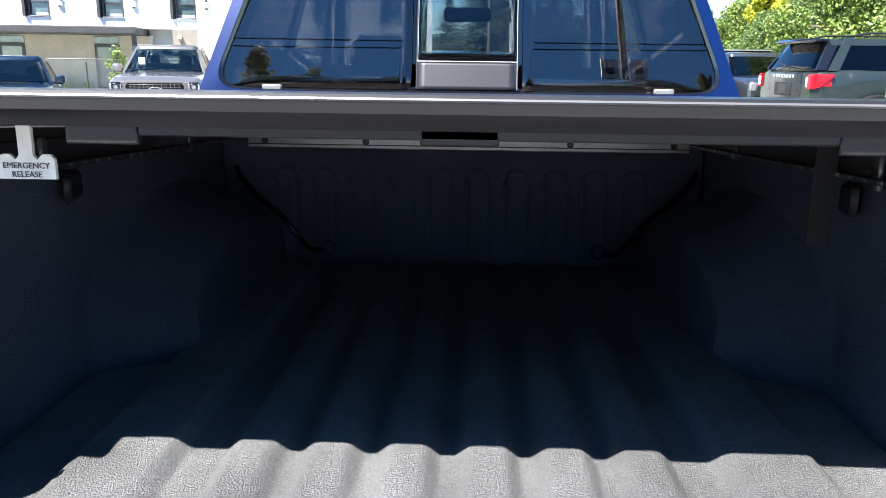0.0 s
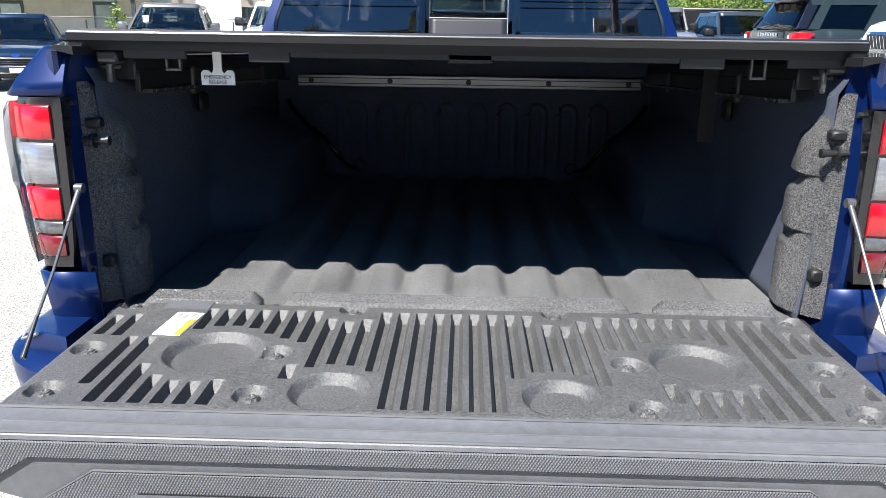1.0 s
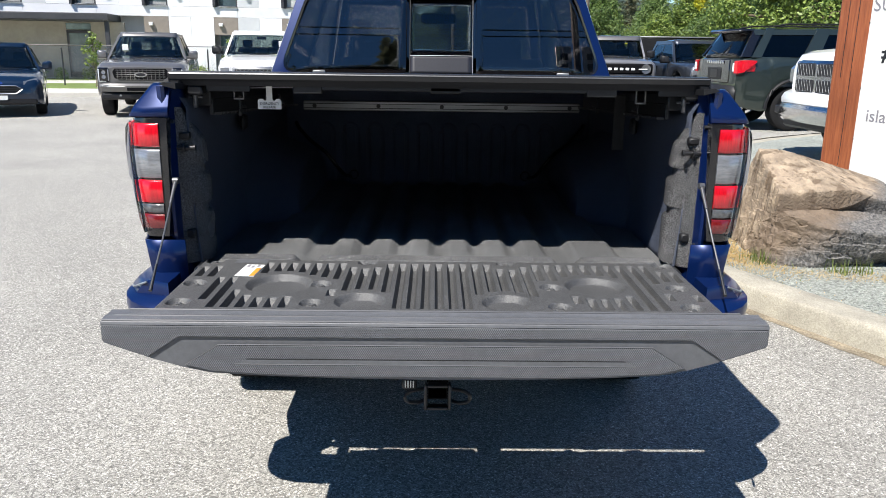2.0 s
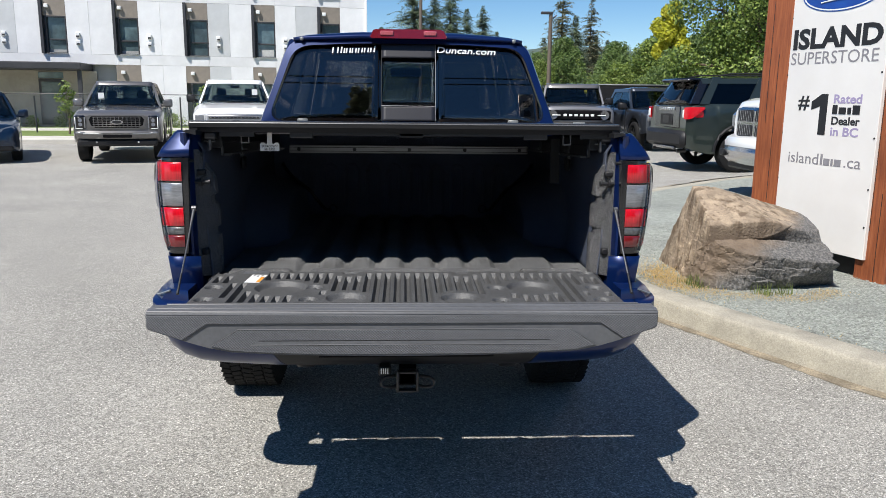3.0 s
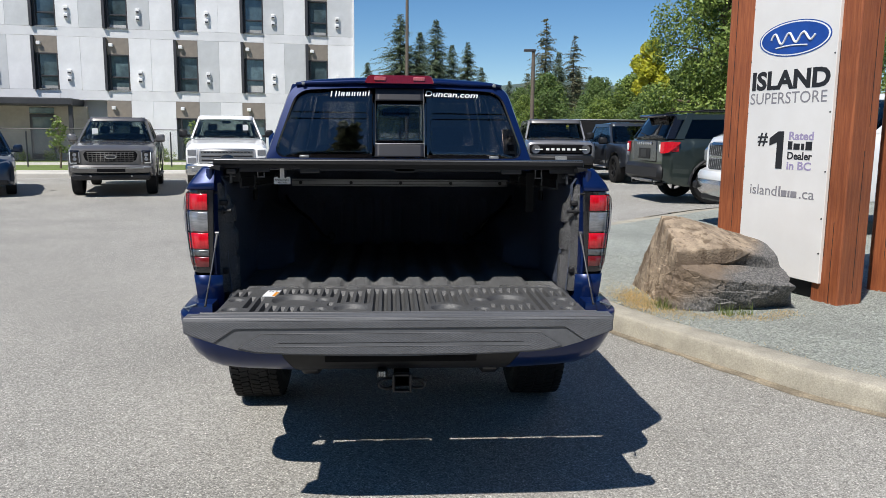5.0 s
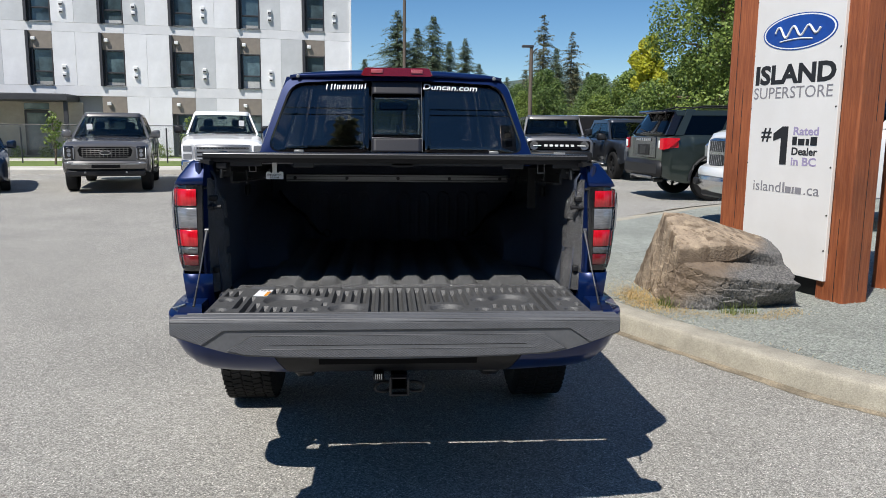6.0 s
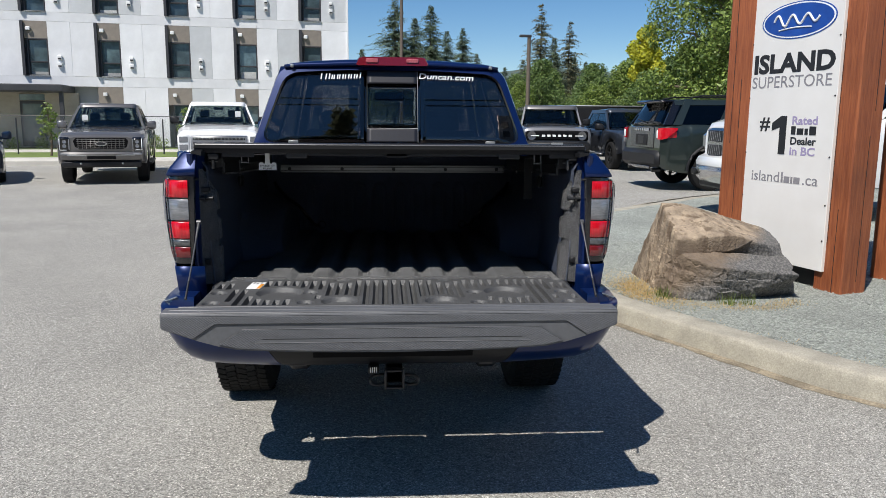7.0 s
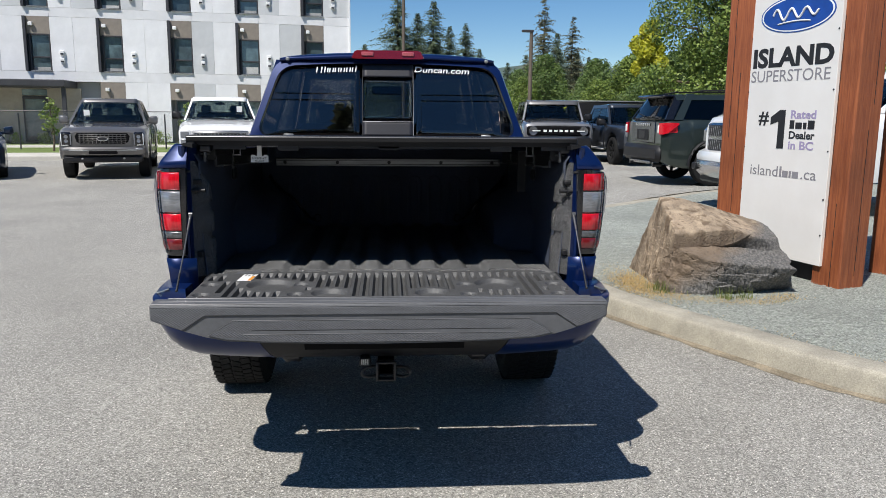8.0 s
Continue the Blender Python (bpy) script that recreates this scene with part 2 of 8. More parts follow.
M = {
    "asphalt": speckle(asphalt_mat(), 150, 0.48, 1.55),
    "gravel_bed": speckle(surface("gravel_bed", (0.36, 0.375, 0.335), (0.20, 0.215, 0.195), scale=120, rough=0.9, bump=1.0, bump_scale=120, blotch=0.15), 85, 0.55, 1.45),
    "gravel": surface("gravel", (0.43, 0.445, 0.40), (0.22, 0.235, 0.215), scale=14, rough=0.9, blotch=0.3, blotch_scale=30),
    "concrete": speckle(surface("concrete", (0.40, 0.37, 0.305), (0.31, 0.285, 0.23), scale=140, rough=0.9, bump=0.35, bump_scale=240, blotch=0.18, blotch_scale=5.0), 140, 0.86, 1.14),
    "sidewalk": surface("sidewalk", (0.56, 0.53, 0.48), (0.45, 0.43, 0.39), scale=20, rough=0.9, bump=0.2),
    "lawn": surface("lawn", (0.17, 0.22, 0.06), (0.09, 0.14, 0.03), scale=30, rough=0.95, bump=0.8, bump_scale=60),
    "straw": leaf("dry_grass", (0.66, 0.48, 0.22), (0.44, 0.30, 0.12)),
    "weed": leaf("weed_green", (0.2, 0.25, 0.06), (0.09, 0.13, 0.03)),
    "blue": surface("blue_paint", (0.0028, 0.0142, 0.077), (0.0024, 0.0125, 0.068), scale=900, rough=0.30, metal=0.25, coat=0.45, spec=0.25, blotch=0.04),
    # one liner: sides darker, front wall paler, the bed's uneven light put into colour
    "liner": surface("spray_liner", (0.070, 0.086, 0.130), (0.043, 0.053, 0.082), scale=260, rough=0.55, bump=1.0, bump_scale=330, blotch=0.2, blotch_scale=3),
    "liner_front": surface("brightened_spray_liner", (0.135, 0.158, 0.225), (0.085, 0.100, 0.148), scale=260, rough=0.5, bump=1.0, bump_scale=330, blotch=0.2, blotch_scale=3),
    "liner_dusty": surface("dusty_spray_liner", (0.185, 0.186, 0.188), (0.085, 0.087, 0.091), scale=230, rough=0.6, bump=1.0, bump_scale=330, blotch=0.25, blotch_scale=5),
    "liner_shiny": speckle(surface("glossy_spray_liner", (0.12, 0.12, 0.123), (0.05, 0.05, 0.052), scale=260, rough=0.26, bump=0.9, bump_scale=420, blotch=0.2, blotch_scale=4, spec=0.8), 420, 0.45, 1.6),
    "gate_liner": speckle(surface("tailgate_liner", (0.100, 0.100, 0.100), (0.042, 0.042, 0.043), scale=260, rough=0.48, bump=0.2, spec=0.5, bump_scale=600, blotch=0.12, blotch_scale=9), 420, 0.85, 1.18),
    "sill_coat": surface("glittering_sill_coat", (0.23, 0.23, 0.23), (0.09, 0.09, 0.092), scale=200, rough=0.25, bump=1.0, bump_scale=330, blotch=0.2, blotch_scale=4, spec=0.9),
    "trim": surface("dark_trim", (0.110, 0.113, 0.122), (0.091, 0.094, 0.101), scale=60, rough=0.45, bump=0.15, bump_scale=600, blotch=0.1, blotch_scale=5),
    "hex": hex_mat(),
    "black": surface("black_plastic", (0.014, 0.014, 0.016), (0.010, 0.010, 0.011), scale=50, rough=0.5, spec=0.35),
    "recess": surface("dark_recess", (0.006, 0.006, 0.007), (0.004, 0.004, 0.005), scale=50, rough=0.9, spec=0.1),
    "gloss_black": surface("gloss_black", (0.008, 0.008, 0.01), (0.006, 0.006, 0.008), scale=50, rough=0.12, coat=0.6),
    "rubber": surface("rubber", (0.012, 0.012, 0.013), (0.008, 0.008, 0.008), scale=60, rough=0.85, spec=0.3, bump=0.3, bump_scale=200),
    "alu": surface("brushed_aluminium", (0.42, 0.42, 0.43), (0.34, 0.34, 0.35), scale=60, rough=0.42, metal=0.9, stretch=(0.05, 1, 1)),
    "dark_alu": surface("dark_anodised_aluminium", (0.045, 0.045, 0.048), (0.034, 0.034, 0.037), scale=80, rough=0.38, metal=0.5, stretch=(0.05, 1, 1)),
    "bar": surface("black_anodised_bar", (0.024, 0.024, 0.026), (0.019, 0.019, 0.021), scale=80, rough=0.4, metal=0.3, stretch=(0.05, 1, 1)),
    # paler than the trim: highlights on its edges put into the colour
    "bead": surface("edge_highlight", (0.17, 0.17, 0.175), (0.13, 0.13, 0.135), scale=80, rough=0.3, metal=0.3, stretch=(0.05, 1, 1)),
    "steel": surface("steel", (0.45, 0.45, 0.46), (0.35, 0.35, 0.36), scale=50, rough=0.35, metal=1.0),
    "chrome": surface("chrome", (0.62, 0.62, 0.63), (0.58, 0.58, 0.59), scale=50, rough=0.2, metal=1.0),
    "cable": surface("cable", (0.17, 0.17, 0.175), (0.10, 0.10, 0.105), scale=300, rough=0.35, metal=0.6),
    "white_plastic": surface("white_plastic", (0.8, 0.8, 0.79), (0.72, 0.72, 0.71), scale=40, rough=0.45),
    "lens_red": surface("red_lens", (0.62, 0.006, 0.018), (0.44, 0.004, 0.012), scale=160, rough=0.16, coat=1.0, stretch=(1, 1, 0.1)),
    "lens_deep": surface("deep_red_lens", (0.16, 0.006, 0.012), (0.11, 0.004, 0.008), scale=160, rough=0.16, coat=1.0),
    "lens_pale": surface("pale_red_lens", (0.5, 0.13, 0.15), (0.38, 0.07, 0.09), scale=160, rough=0.16, coat=1.0),
    "lens_dark": surface("dark_red_lens", (0.16, 0.01, 0.012), (0.11, 0.006, 0.008), scale=160, rough=0.2, coat=1.0),
    "lens_clear": surface("clear_lens", (0.30, 0.31, 0.33), (0.20, 0.205, 0.22), scale=60, rough=0.2, metal=0.4, coat=1.0, stretch=(0.4, 0.4, 2)),
    "lens_smoke": surface("smoked_lens", (0.13, 0.135, 0.14), (0.07, 0.07, 0.075), scale=60, rough=0.2, metal=0.3, coat=1.0),
    "lens_amber": surface("amber_lens", (0.6, 0.2, 0.02), scale=60, rough=0.2, coat=1.0),
    "cover_glass": glass("clear_cover", (0.96, 0.97, 0.98)),
    "privacy": glass("privacy_glass", (0.13, 0.12, 0.115), ior=2.1, sheen=(1.0, 0.80, 0.74)),
    "dark_pane": glass("dark_car_glass", (0.05, 0.055, 0.06)),
    "slider": glass("light_tint_glass", (0.42, 0.46, 0.46)),
    "pane": glass("car_glass", (0.42, 0.48, 0.46)),
    "window_glass": surface("building_glass", (0.10, 0.15, 0.165), (0.05, 0.07, 0.08), scale=1.5, rough=0.05, coat=0.4, vary=0.5, spec=0.9),
    "frit": surface("grey_frit", (0.020, 0.020, 0.026), (0.016, 0.016, 0.021), scale=200, rough=0.4),
    "seat": surface("seat_cloth", (0.085, 0.083, 0.085), (0.055, 0.054, 0.056), scale=200, rough=0.9),
    "ink": surface("black_ink", (0.02, 0.02, 0.022), scale=30, rough=0.5),
    "grey_ink": surface("grey_ink", (0.28, 0.27, 0.29), scale=30, rough=0.5),
    "lilac_ink": surface("lilac_ink", (0.42, 0.36, 0.55), scale=30, rough=0.5),
    "white_ink": surface("white_lettering", (0.85, 0.85, 0.85), (0.8, 0.8, 0.8), scale=30, rough=0.5),
    "orange": surface("orange_label", (0.75, 0.3, 0.04), scale=30, rough=0.5),
    "oval_blue": surface("oval_blue", (0.012, 0.075, 0.36), (0.008, 0.05, 0.27), scale=5, rough=0.3),
    "panel_white": surface("sign_panel", (0.80, 0.78, 0.75), (0.77, 0.745, 0.71), scale=3, rough=0.45, blotch=0.05, blotch_scale=0.8),
    "cedar": surface("stained_timber", (0.33, 0.10, 0.035), (0.21, 0.055, 0.02), scale=9, rough=0.55, bump=0.35, bump_scale=30, stretch=(6, 6, 0.35), blotch=0.2, blotch_scale=1.5),
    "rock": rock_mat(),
    "clad_white": surface("white_cladding", (0.76, 0.76, 0.77), (0.72, 0.72, 0.73), scale=3, rough=0.7, vary=0.03, blotch=0.05),
    "clad_grey": surface("grey_cladding", (0.56, 0.57, 0.58), (0.52, 0.53, 0.54), scale=3, rough=0.7, vary=0.04, blotch=0.05),
    "band_white": surface("band_cladding", (0.70, 0.70, 0.71), (0.66, 0.66, 0.67), scale=3, rough=0.7, blotch=0.05),
    "blind": surface("pale_blind", (0.5, 0.5, 0.48), (0.38, 0.38, 0.37), scale=9, rough=0.7, vary=0.3),
    "taupe": surface("taupe_cladding", (0.25, 0.215, 0.18), (0.22, 0.19, 0.16), scale=4, rough=0.7, vary=0.04),
    "charcoal": surface("charcoal_metal", (0.045, 0.045, 0.05), (0.035, 0.035, 0.04), scale=8, rough=0.5),
    "beige": surface("beige_render", (0.40, 0.36, 0.30), (0.36, 0.325, 0.27), scale=6, rough=0.85),
    "galv": surface("galvanised", (0.4, 0.41, 0.41), (0.3, 0.31, 0.31), scale=30, rough=0.5, metal=0.7),
    "pole": surface("pole_brown", (0.14, 0.11, 0.085), (0.1, 0.08, 0.06), scale=30, rough=0.7),
    "bark": surface("bark", (0.17, 0.125, 0.085), (0.08, 0.06, 0.045), scale=12, rough=0.9, bump=0.8, stretch=(4, 4, 0.8)),
    "fir": leaf("fir_needles", (0.21, 0.26, 0.15), (0.075, 0.11, 0.07), through_light=0.3),
    "fir_brown": leaf("thin_fir_needles", (0.24, 0.23, 0.13), (0.09, 0.10, 0.055), through_light=0.25),
    "green": leaf("green_leaves", (0.30, 0.385, 0.085), (0.045, 0.095, 0.016), through_light=0.28),
    "deep_green": leaf("deep_green_leaves", (0.21, 0.29, 0.085), (0.065, 0.12, 0.034)),
    "yellow_leaf": leaf("yellow_leaves", (0.60, 0.56, 0.05), (0.33, 0.36, 0.03)),
    "hill": surface("wooded_hill", (0.085, 0.12, 0.10), (0.05, 0.08, 0.075), scale=0.3, rough=1.0, blotch=0.3, blotch_scale=0.05),
    "grey_car": surface("grey_car_paint", (0.165, 0.158, 0.155), (0.148, 0.142, 0.14), scale=800, rough=0.35, metal=0.5, coat=1.0, blotch=0.04),
    "white_car": surface("white_car_paint", (0.80, 0.80, 0.80), (0.77, 0.77, 0.77), scale=800, rough=0.35, coat=1.0, blotch=0.03),
    "teal_car": surface("dark_teal_car_paint", (0.004, 0.02, 0.052), (0.0035, 0.018, 0.047), scale=800, rough=0.35, metal=0.5, coat=1.0, blotch=0.04),
    "green_car": surface("dark_green_car_paint", (0.03, 0.042, 0.038), (0.027, 0.038, 0.034), scale=800, rough=0.35, metal=0.5, coat=1.0, blotch=0.04),
    "slate_car": surface("slate_car_paint", (0.05, 0.056, 0.07), (0.046, 0.052, 0.065), scale=800, rough=0.35, metal=0.5, coat=1.0, blotch=0.04),
    "steel_car": surface("steel_grey_car_paint", (0.20, 0.20, 0.21), (0.185, 0.185, 0.195), scale=800, rough=0.35, metal=0.5, coat=1.0, blotch=0.04),
    "grit": surface("road_grit", (0.34, 0.285, 0.205), (0.17, 0.14, 0.10), scale=90, rough=0.95, bump=0.8, bump_scale=200, blotch=0.35, blotch_scale=6),
}


# ---- mesh building ----
class Geo:
    """Collects vertices and faces of one mesh."""

    def __init__(self):
        self.v, self.f = [], []

    def add(self, verts, faces, m=None):
        k = len(self.v)
        self.v += [tuple(m @ Vector(p)) if m else tuple(p) for p in verts]
        self.f += [tuple(k + i for i in f) for f in faces]
        return self

    def box(self, c, s, b=0.0, m=None):
        """A box about c of size s with edges chamfered by b."""
        x, y, z = (q / 2 for q in s)
        b = min(b, 0.49 * min(s))
        if b <= 0:
            vs = [(c[0] + i * x, c[1] + j * y, c[2] + k * z) for i in (-1, 1) for j in (-1, 1) for k in (-1, 1)]
            return self.add(vs, [(0, 1, 3, 2), (4, 6, 7, 5), (0, 4, 5, 1), (2, 3, 7, 6), (0, 2, 6, 4), (1, 5, 7, 3)], m)
        vs, idx = [], {}
        for i in (-1, 1):
            for j in (-1, 1):
                for k in (-1, 1):
                    for a in range(3):
                        d = [x - b, y - b, z - b]
                        d[a] += b
                        idx[i, j, k, a] = len(vs)
                        vs.append((c[0] + i * d[0], c[1] + j * d[1], c[2] + k * d[2]))
        fs = []
        for i in (-1, 1):
            fs.append([idx[i, j, k, 0] for j, k in ((-1, -1), (1, -1), (1, 1), (-1, 1))])
            fs.append([idx[j, i, k, 1] for j, k in ((-1, -1), (1, -1), (1, 1), (-1, 1))])
            fs.append([idx[j, k, i, 2] for j, k in ((-1, -1), (1, -1), (1, 1), (-1, 1))])
            for j in (-1, 1):
                fs.append([idx[i, j, -1, 0], idx[i, j, 1, 0], idx[i, j, 1, 1], idx[i, j, -1, 1]])
                fs.append([idx[i, -1, j, 0], idx[i, 1, j, 0], idx[i, 1, j, 2], idx[i, -1, j, 2]])
                fs.append([idx[-1, i, j, 1], idx[1, i, j, 1], idx[1, i, j, 2], idx[-1, i, j, 2]])
                for k in (-1, 1):
                    fs.append([idx[i, j, k, 0], idx[i, j, k, 1], idx[i, j, k, 2]])
        return self.add(vs, fs, m)

    def rings(self, rings, closed=True, caps=True, m=None):
        """Skin a row of point rings; closed: each ring joins up."""
        n = len(rings[0])
        vs = [p for r in rings for p in r]
        fs = []
        for i in range(len(rings) - 1):
            for j in range(n if closed else n - 1):
                q = (j + 1) % n
                fs.append((i * n + j, i * n + q, (i + 1) * n + q, (i + 1) * n + j))
        if caps and closed:
            fs += [tuple(range(n)), tuple((len(rings) - 1) * n + j for j in range(n))]
        return self.add(vs, fs, m)

    def tube(self, pts, r, n=8, caps=True):
        pts = [Vector(p) for p in pts]
        rs = r if isinstance(r, (list, tuple)) else [r] * len(pts)
        rings = []
        for i, p in enumerate(pts):
            d = (pts[min(i + 1, len(pts) - 1)] - pts[max(i - 1, 0)]).normalized()
            side = d.cross(Vector((0, 0, 1)) if abs(d.z) < 0.9 else Vector((1, 0, 0))).normalized()
            up = side.cross(d)
            rings.append([p + rs[i] * (math.cos(2 * math.pi * k / n) * side + math.sin(2 * math.pi * k / n) * up) for k in range(n)])
        return self.rings(rings, True, caps)

    def prism(self, outline, axis, lo, hi, m=None):
        """A flat outline (two coordinates, in the order of the other axes) drawn out along an axis."""
        def place(p, h):
            q = list(p)
            q.insert(axis, h)
            return tuple(q)
        n = len(outline)
        vs = [place(p, lo) for p in outline] + [place(p, hi) for p in outline]
        fs = [tuple(range(n)), tuple(range(n, 2 * n))] + [(i, (i + 1) % n, n + (i + 1) % n, n + i) for i in range(n)]
        return self.add(vs, fs, m)

    def spin(self, profile, centre, axis="x", n=32, m=None):
        """Turn a profile of (along the axis, radius) about the axis through centre."""
        rings = []
        for k in range(n):
            a = 2 * math.pi * k / n
            ring = []
            for h, r in profile:
                u, w = r * math.cos(a), r * math.sin(a)
                d = {"x": (h, u, w), "y": (w, h, u), "z": (u, w, h)}[axis]
                ring.append(tuple(centre[i] + d[i] for i in range(3)))
            rings.append(ring)
        p = len(profile)
        fs = [(k * p + j, k * p + j + 1, (k + 1) % n * p + j + 1, (k + 1) % n * p + j) for k in range(n) for j in range(p - 1)]
        return self.add([q for r in rings for q in r], fs, m)

    def mirror(self):
        """Adds the same again on the other side of x = 0."""
        k = len(self.v)
        self.v += [(-x, y, z) for x, y, z in self.v]
        self.f += [tuple(k + i for i in reversed(f)) for f in self.f]
        return self


def mesh_of(g, name, material, smooth=True, fix=True, angle=38):
    me = bpy.data.meshes.new(name)
    me.from_pydata(g.v, [], g.f)
    if fix:
        bm = bmesh.new()
        bm.from_mesh(me)
        bmesh.ops.recalc_face_normals(bm, faces=bm.faces)
        bm.to_mesh(me)
        bm.free()
    me.materials.append(material)
    if smooth:
        me.polygons.foreach_set("use_smooth", [True] * len(me.polygons))
        me.set_sharp_from_angle(angle=radians(angle))
    me.update()
    return me


def part(name, g, material, parent=None, label="", smooth=True, fix=True, solid=0.0, at=None, kind="", angle=38):
    """One mesh object, under a thing or a part."""
    data = g if isinstance(g, bpy.types.Mesh) else mesh_of(g, name, material, smooth, fix, angle)
    ob = new(name, data)
    if at is not None:
        ob.matrix_basis = at
    ob.parent = parent
    if solid:
        mod = ob.modifiers.new("thickness", "SOLIDIFY")
        mod.thickness, mod.offset = solid, 0.0
    return tagged(ob, label=label, kind=kind)


def thing(name, label, category, at=None, group="", kind=""):
    ob = new(name)
    ob.empty_display_size = 0.2
    if at is not None:
        ob.matrix_basis = at
    return tagged(ob, label, category, group, kind)


def lettering(text, size, material, parent, at, name="lettering", offset=0.0, shear=0.0, extrude=0.0008, align="LEFT", width=None, label=""):
    """Raised letters in the built-in font, as a mesh; width: the length to which the line is stretched."""
    cu = bpy.data.curves.new("letters", "FONT")
    cu.body, cu.size, cu.offset, cu.shear, cu.extrude, cu.align_x = text, size, offset, shear, extrude, align
    cu.resolution_u = 3
    tmp = bpy.data.objects.new("letters", cu)
    scene.collection.objects.link(tmp)
    me = bpy.data.meshes.new_from_object(tmp.evaluated_get(bpy.context.evaluated_depsgraph_get()))
    bpy.data.objects.remove(tmp)
    bpy.data.curves.remove(cu)
    if width:
        xs = [v.co.x for v in me.vertices]
        lo, k = min(xs), width / (max(xs) - min(xs))
        for v in me.vertices:
            v.co.x = (v.co.x - lo) * k
    me.materials.clear()
    me.materials.append(material)
    ob = new(name, me)
    ob.matrix_basis = at
    ob.parent = parent
    return tagged(ob, label=label or "letters reading " + text)


def lerp(table, t):
    """Linear reading of a table of (t, value, value, ...)."""
    if t <= table[0][0]:
        return table[0][1:]
    for a, b in zip(table, table[1:]):
        if t <= b[0]:
            k = (t - a[0]) / (b[0] - a[0])
            return tuple(p + k * (q - p) for p, q in zip(a[1:], b[1:]))
    return table[-1][1:]


# ---- ground, island, kerb, far pavement ----
def lot_z(x, y):
    """Height of the asphalt: level, with the far right of the lot a kerb's height up and the far left falling to a gutter."""
    a, b = max(0.0, min(1.0, (x - 2.2) / 2.5)), max(0.0, min(1.0, (y - 6.5) / 2.5))
    fall = max(0.0, min(1.0, (60 - max(x, y)) / 30))
    c, d = max(0.0, min(1.0, (3.5 - x) / 4)), max(0.0, min(1.0, (y - 5) / 8))
    return (0.14 * a * a * (3 - 2 * a) * b * b * (3 - 2 * b) - 0.12 * c * c * (3 - 2 * c) * d * d * (3 - 2 * d)) * fall


def build_ground():
    near = [k * 0.5 for k in range(-16, 61)]
    xs = [-2500, -400, -80, -30, -15] + near + [36, 50, 90, 400, 2500]
    ys = [-2500, -400, -80, -30, -15] + near + [36, 50, 90, 400, 2500]
    g = Geo().rings([[(x, y, lot_z(x, y)) for x in xs] for y in ys], closed=False)
    tagged(part("ground", g, M["asphalt"]), "sunlit grey asphalt of a car park", "ground", kind="structure")


KERB = [(4.6, -1.15), (3.75, -0.42), (3.16, 0.17), (2.736, 0.639), (2.485, 0.965), (2.265, 1.375), (2.03, 1.835), (1.72, 2.48), (1.56, 2.95), (1.50, 3.6), (1.56, 4.6), (1.75, 6.0), (2.15, 7.3), (2.8, 8.1), (3.44, 8.67), (4.55, 9.68), (5.95, 10.88),
        (8.2, 12.2), (12.0, 13.6), (18.0, 14.6)]


def smooth_line(pts, step=0.2):
    """Points along a Catmull-Rom curve through pts."""
    out = []
    for i in range(len(pts) - 1):
        p = [Vector(pts[max(0, min(len(pts) - 1, i + k))]) for k in (-1, 0, 1, 2)]
        n = max(2, int((p[2] - p[1]).length / step))
        for k in range(n):
            t = k / n
            out.append(0.5 * ((2 * p[1]) + (p[2] - p[0]) * t + (2 * p[0] - 5 * p[1] + 4 * p[2] - p[3]) * t * t + (3 * p[1] - p[0] - 3 * p[2] + p[3]) * t ** 3))
    out.append(Vector(pts[-1]))
    return out


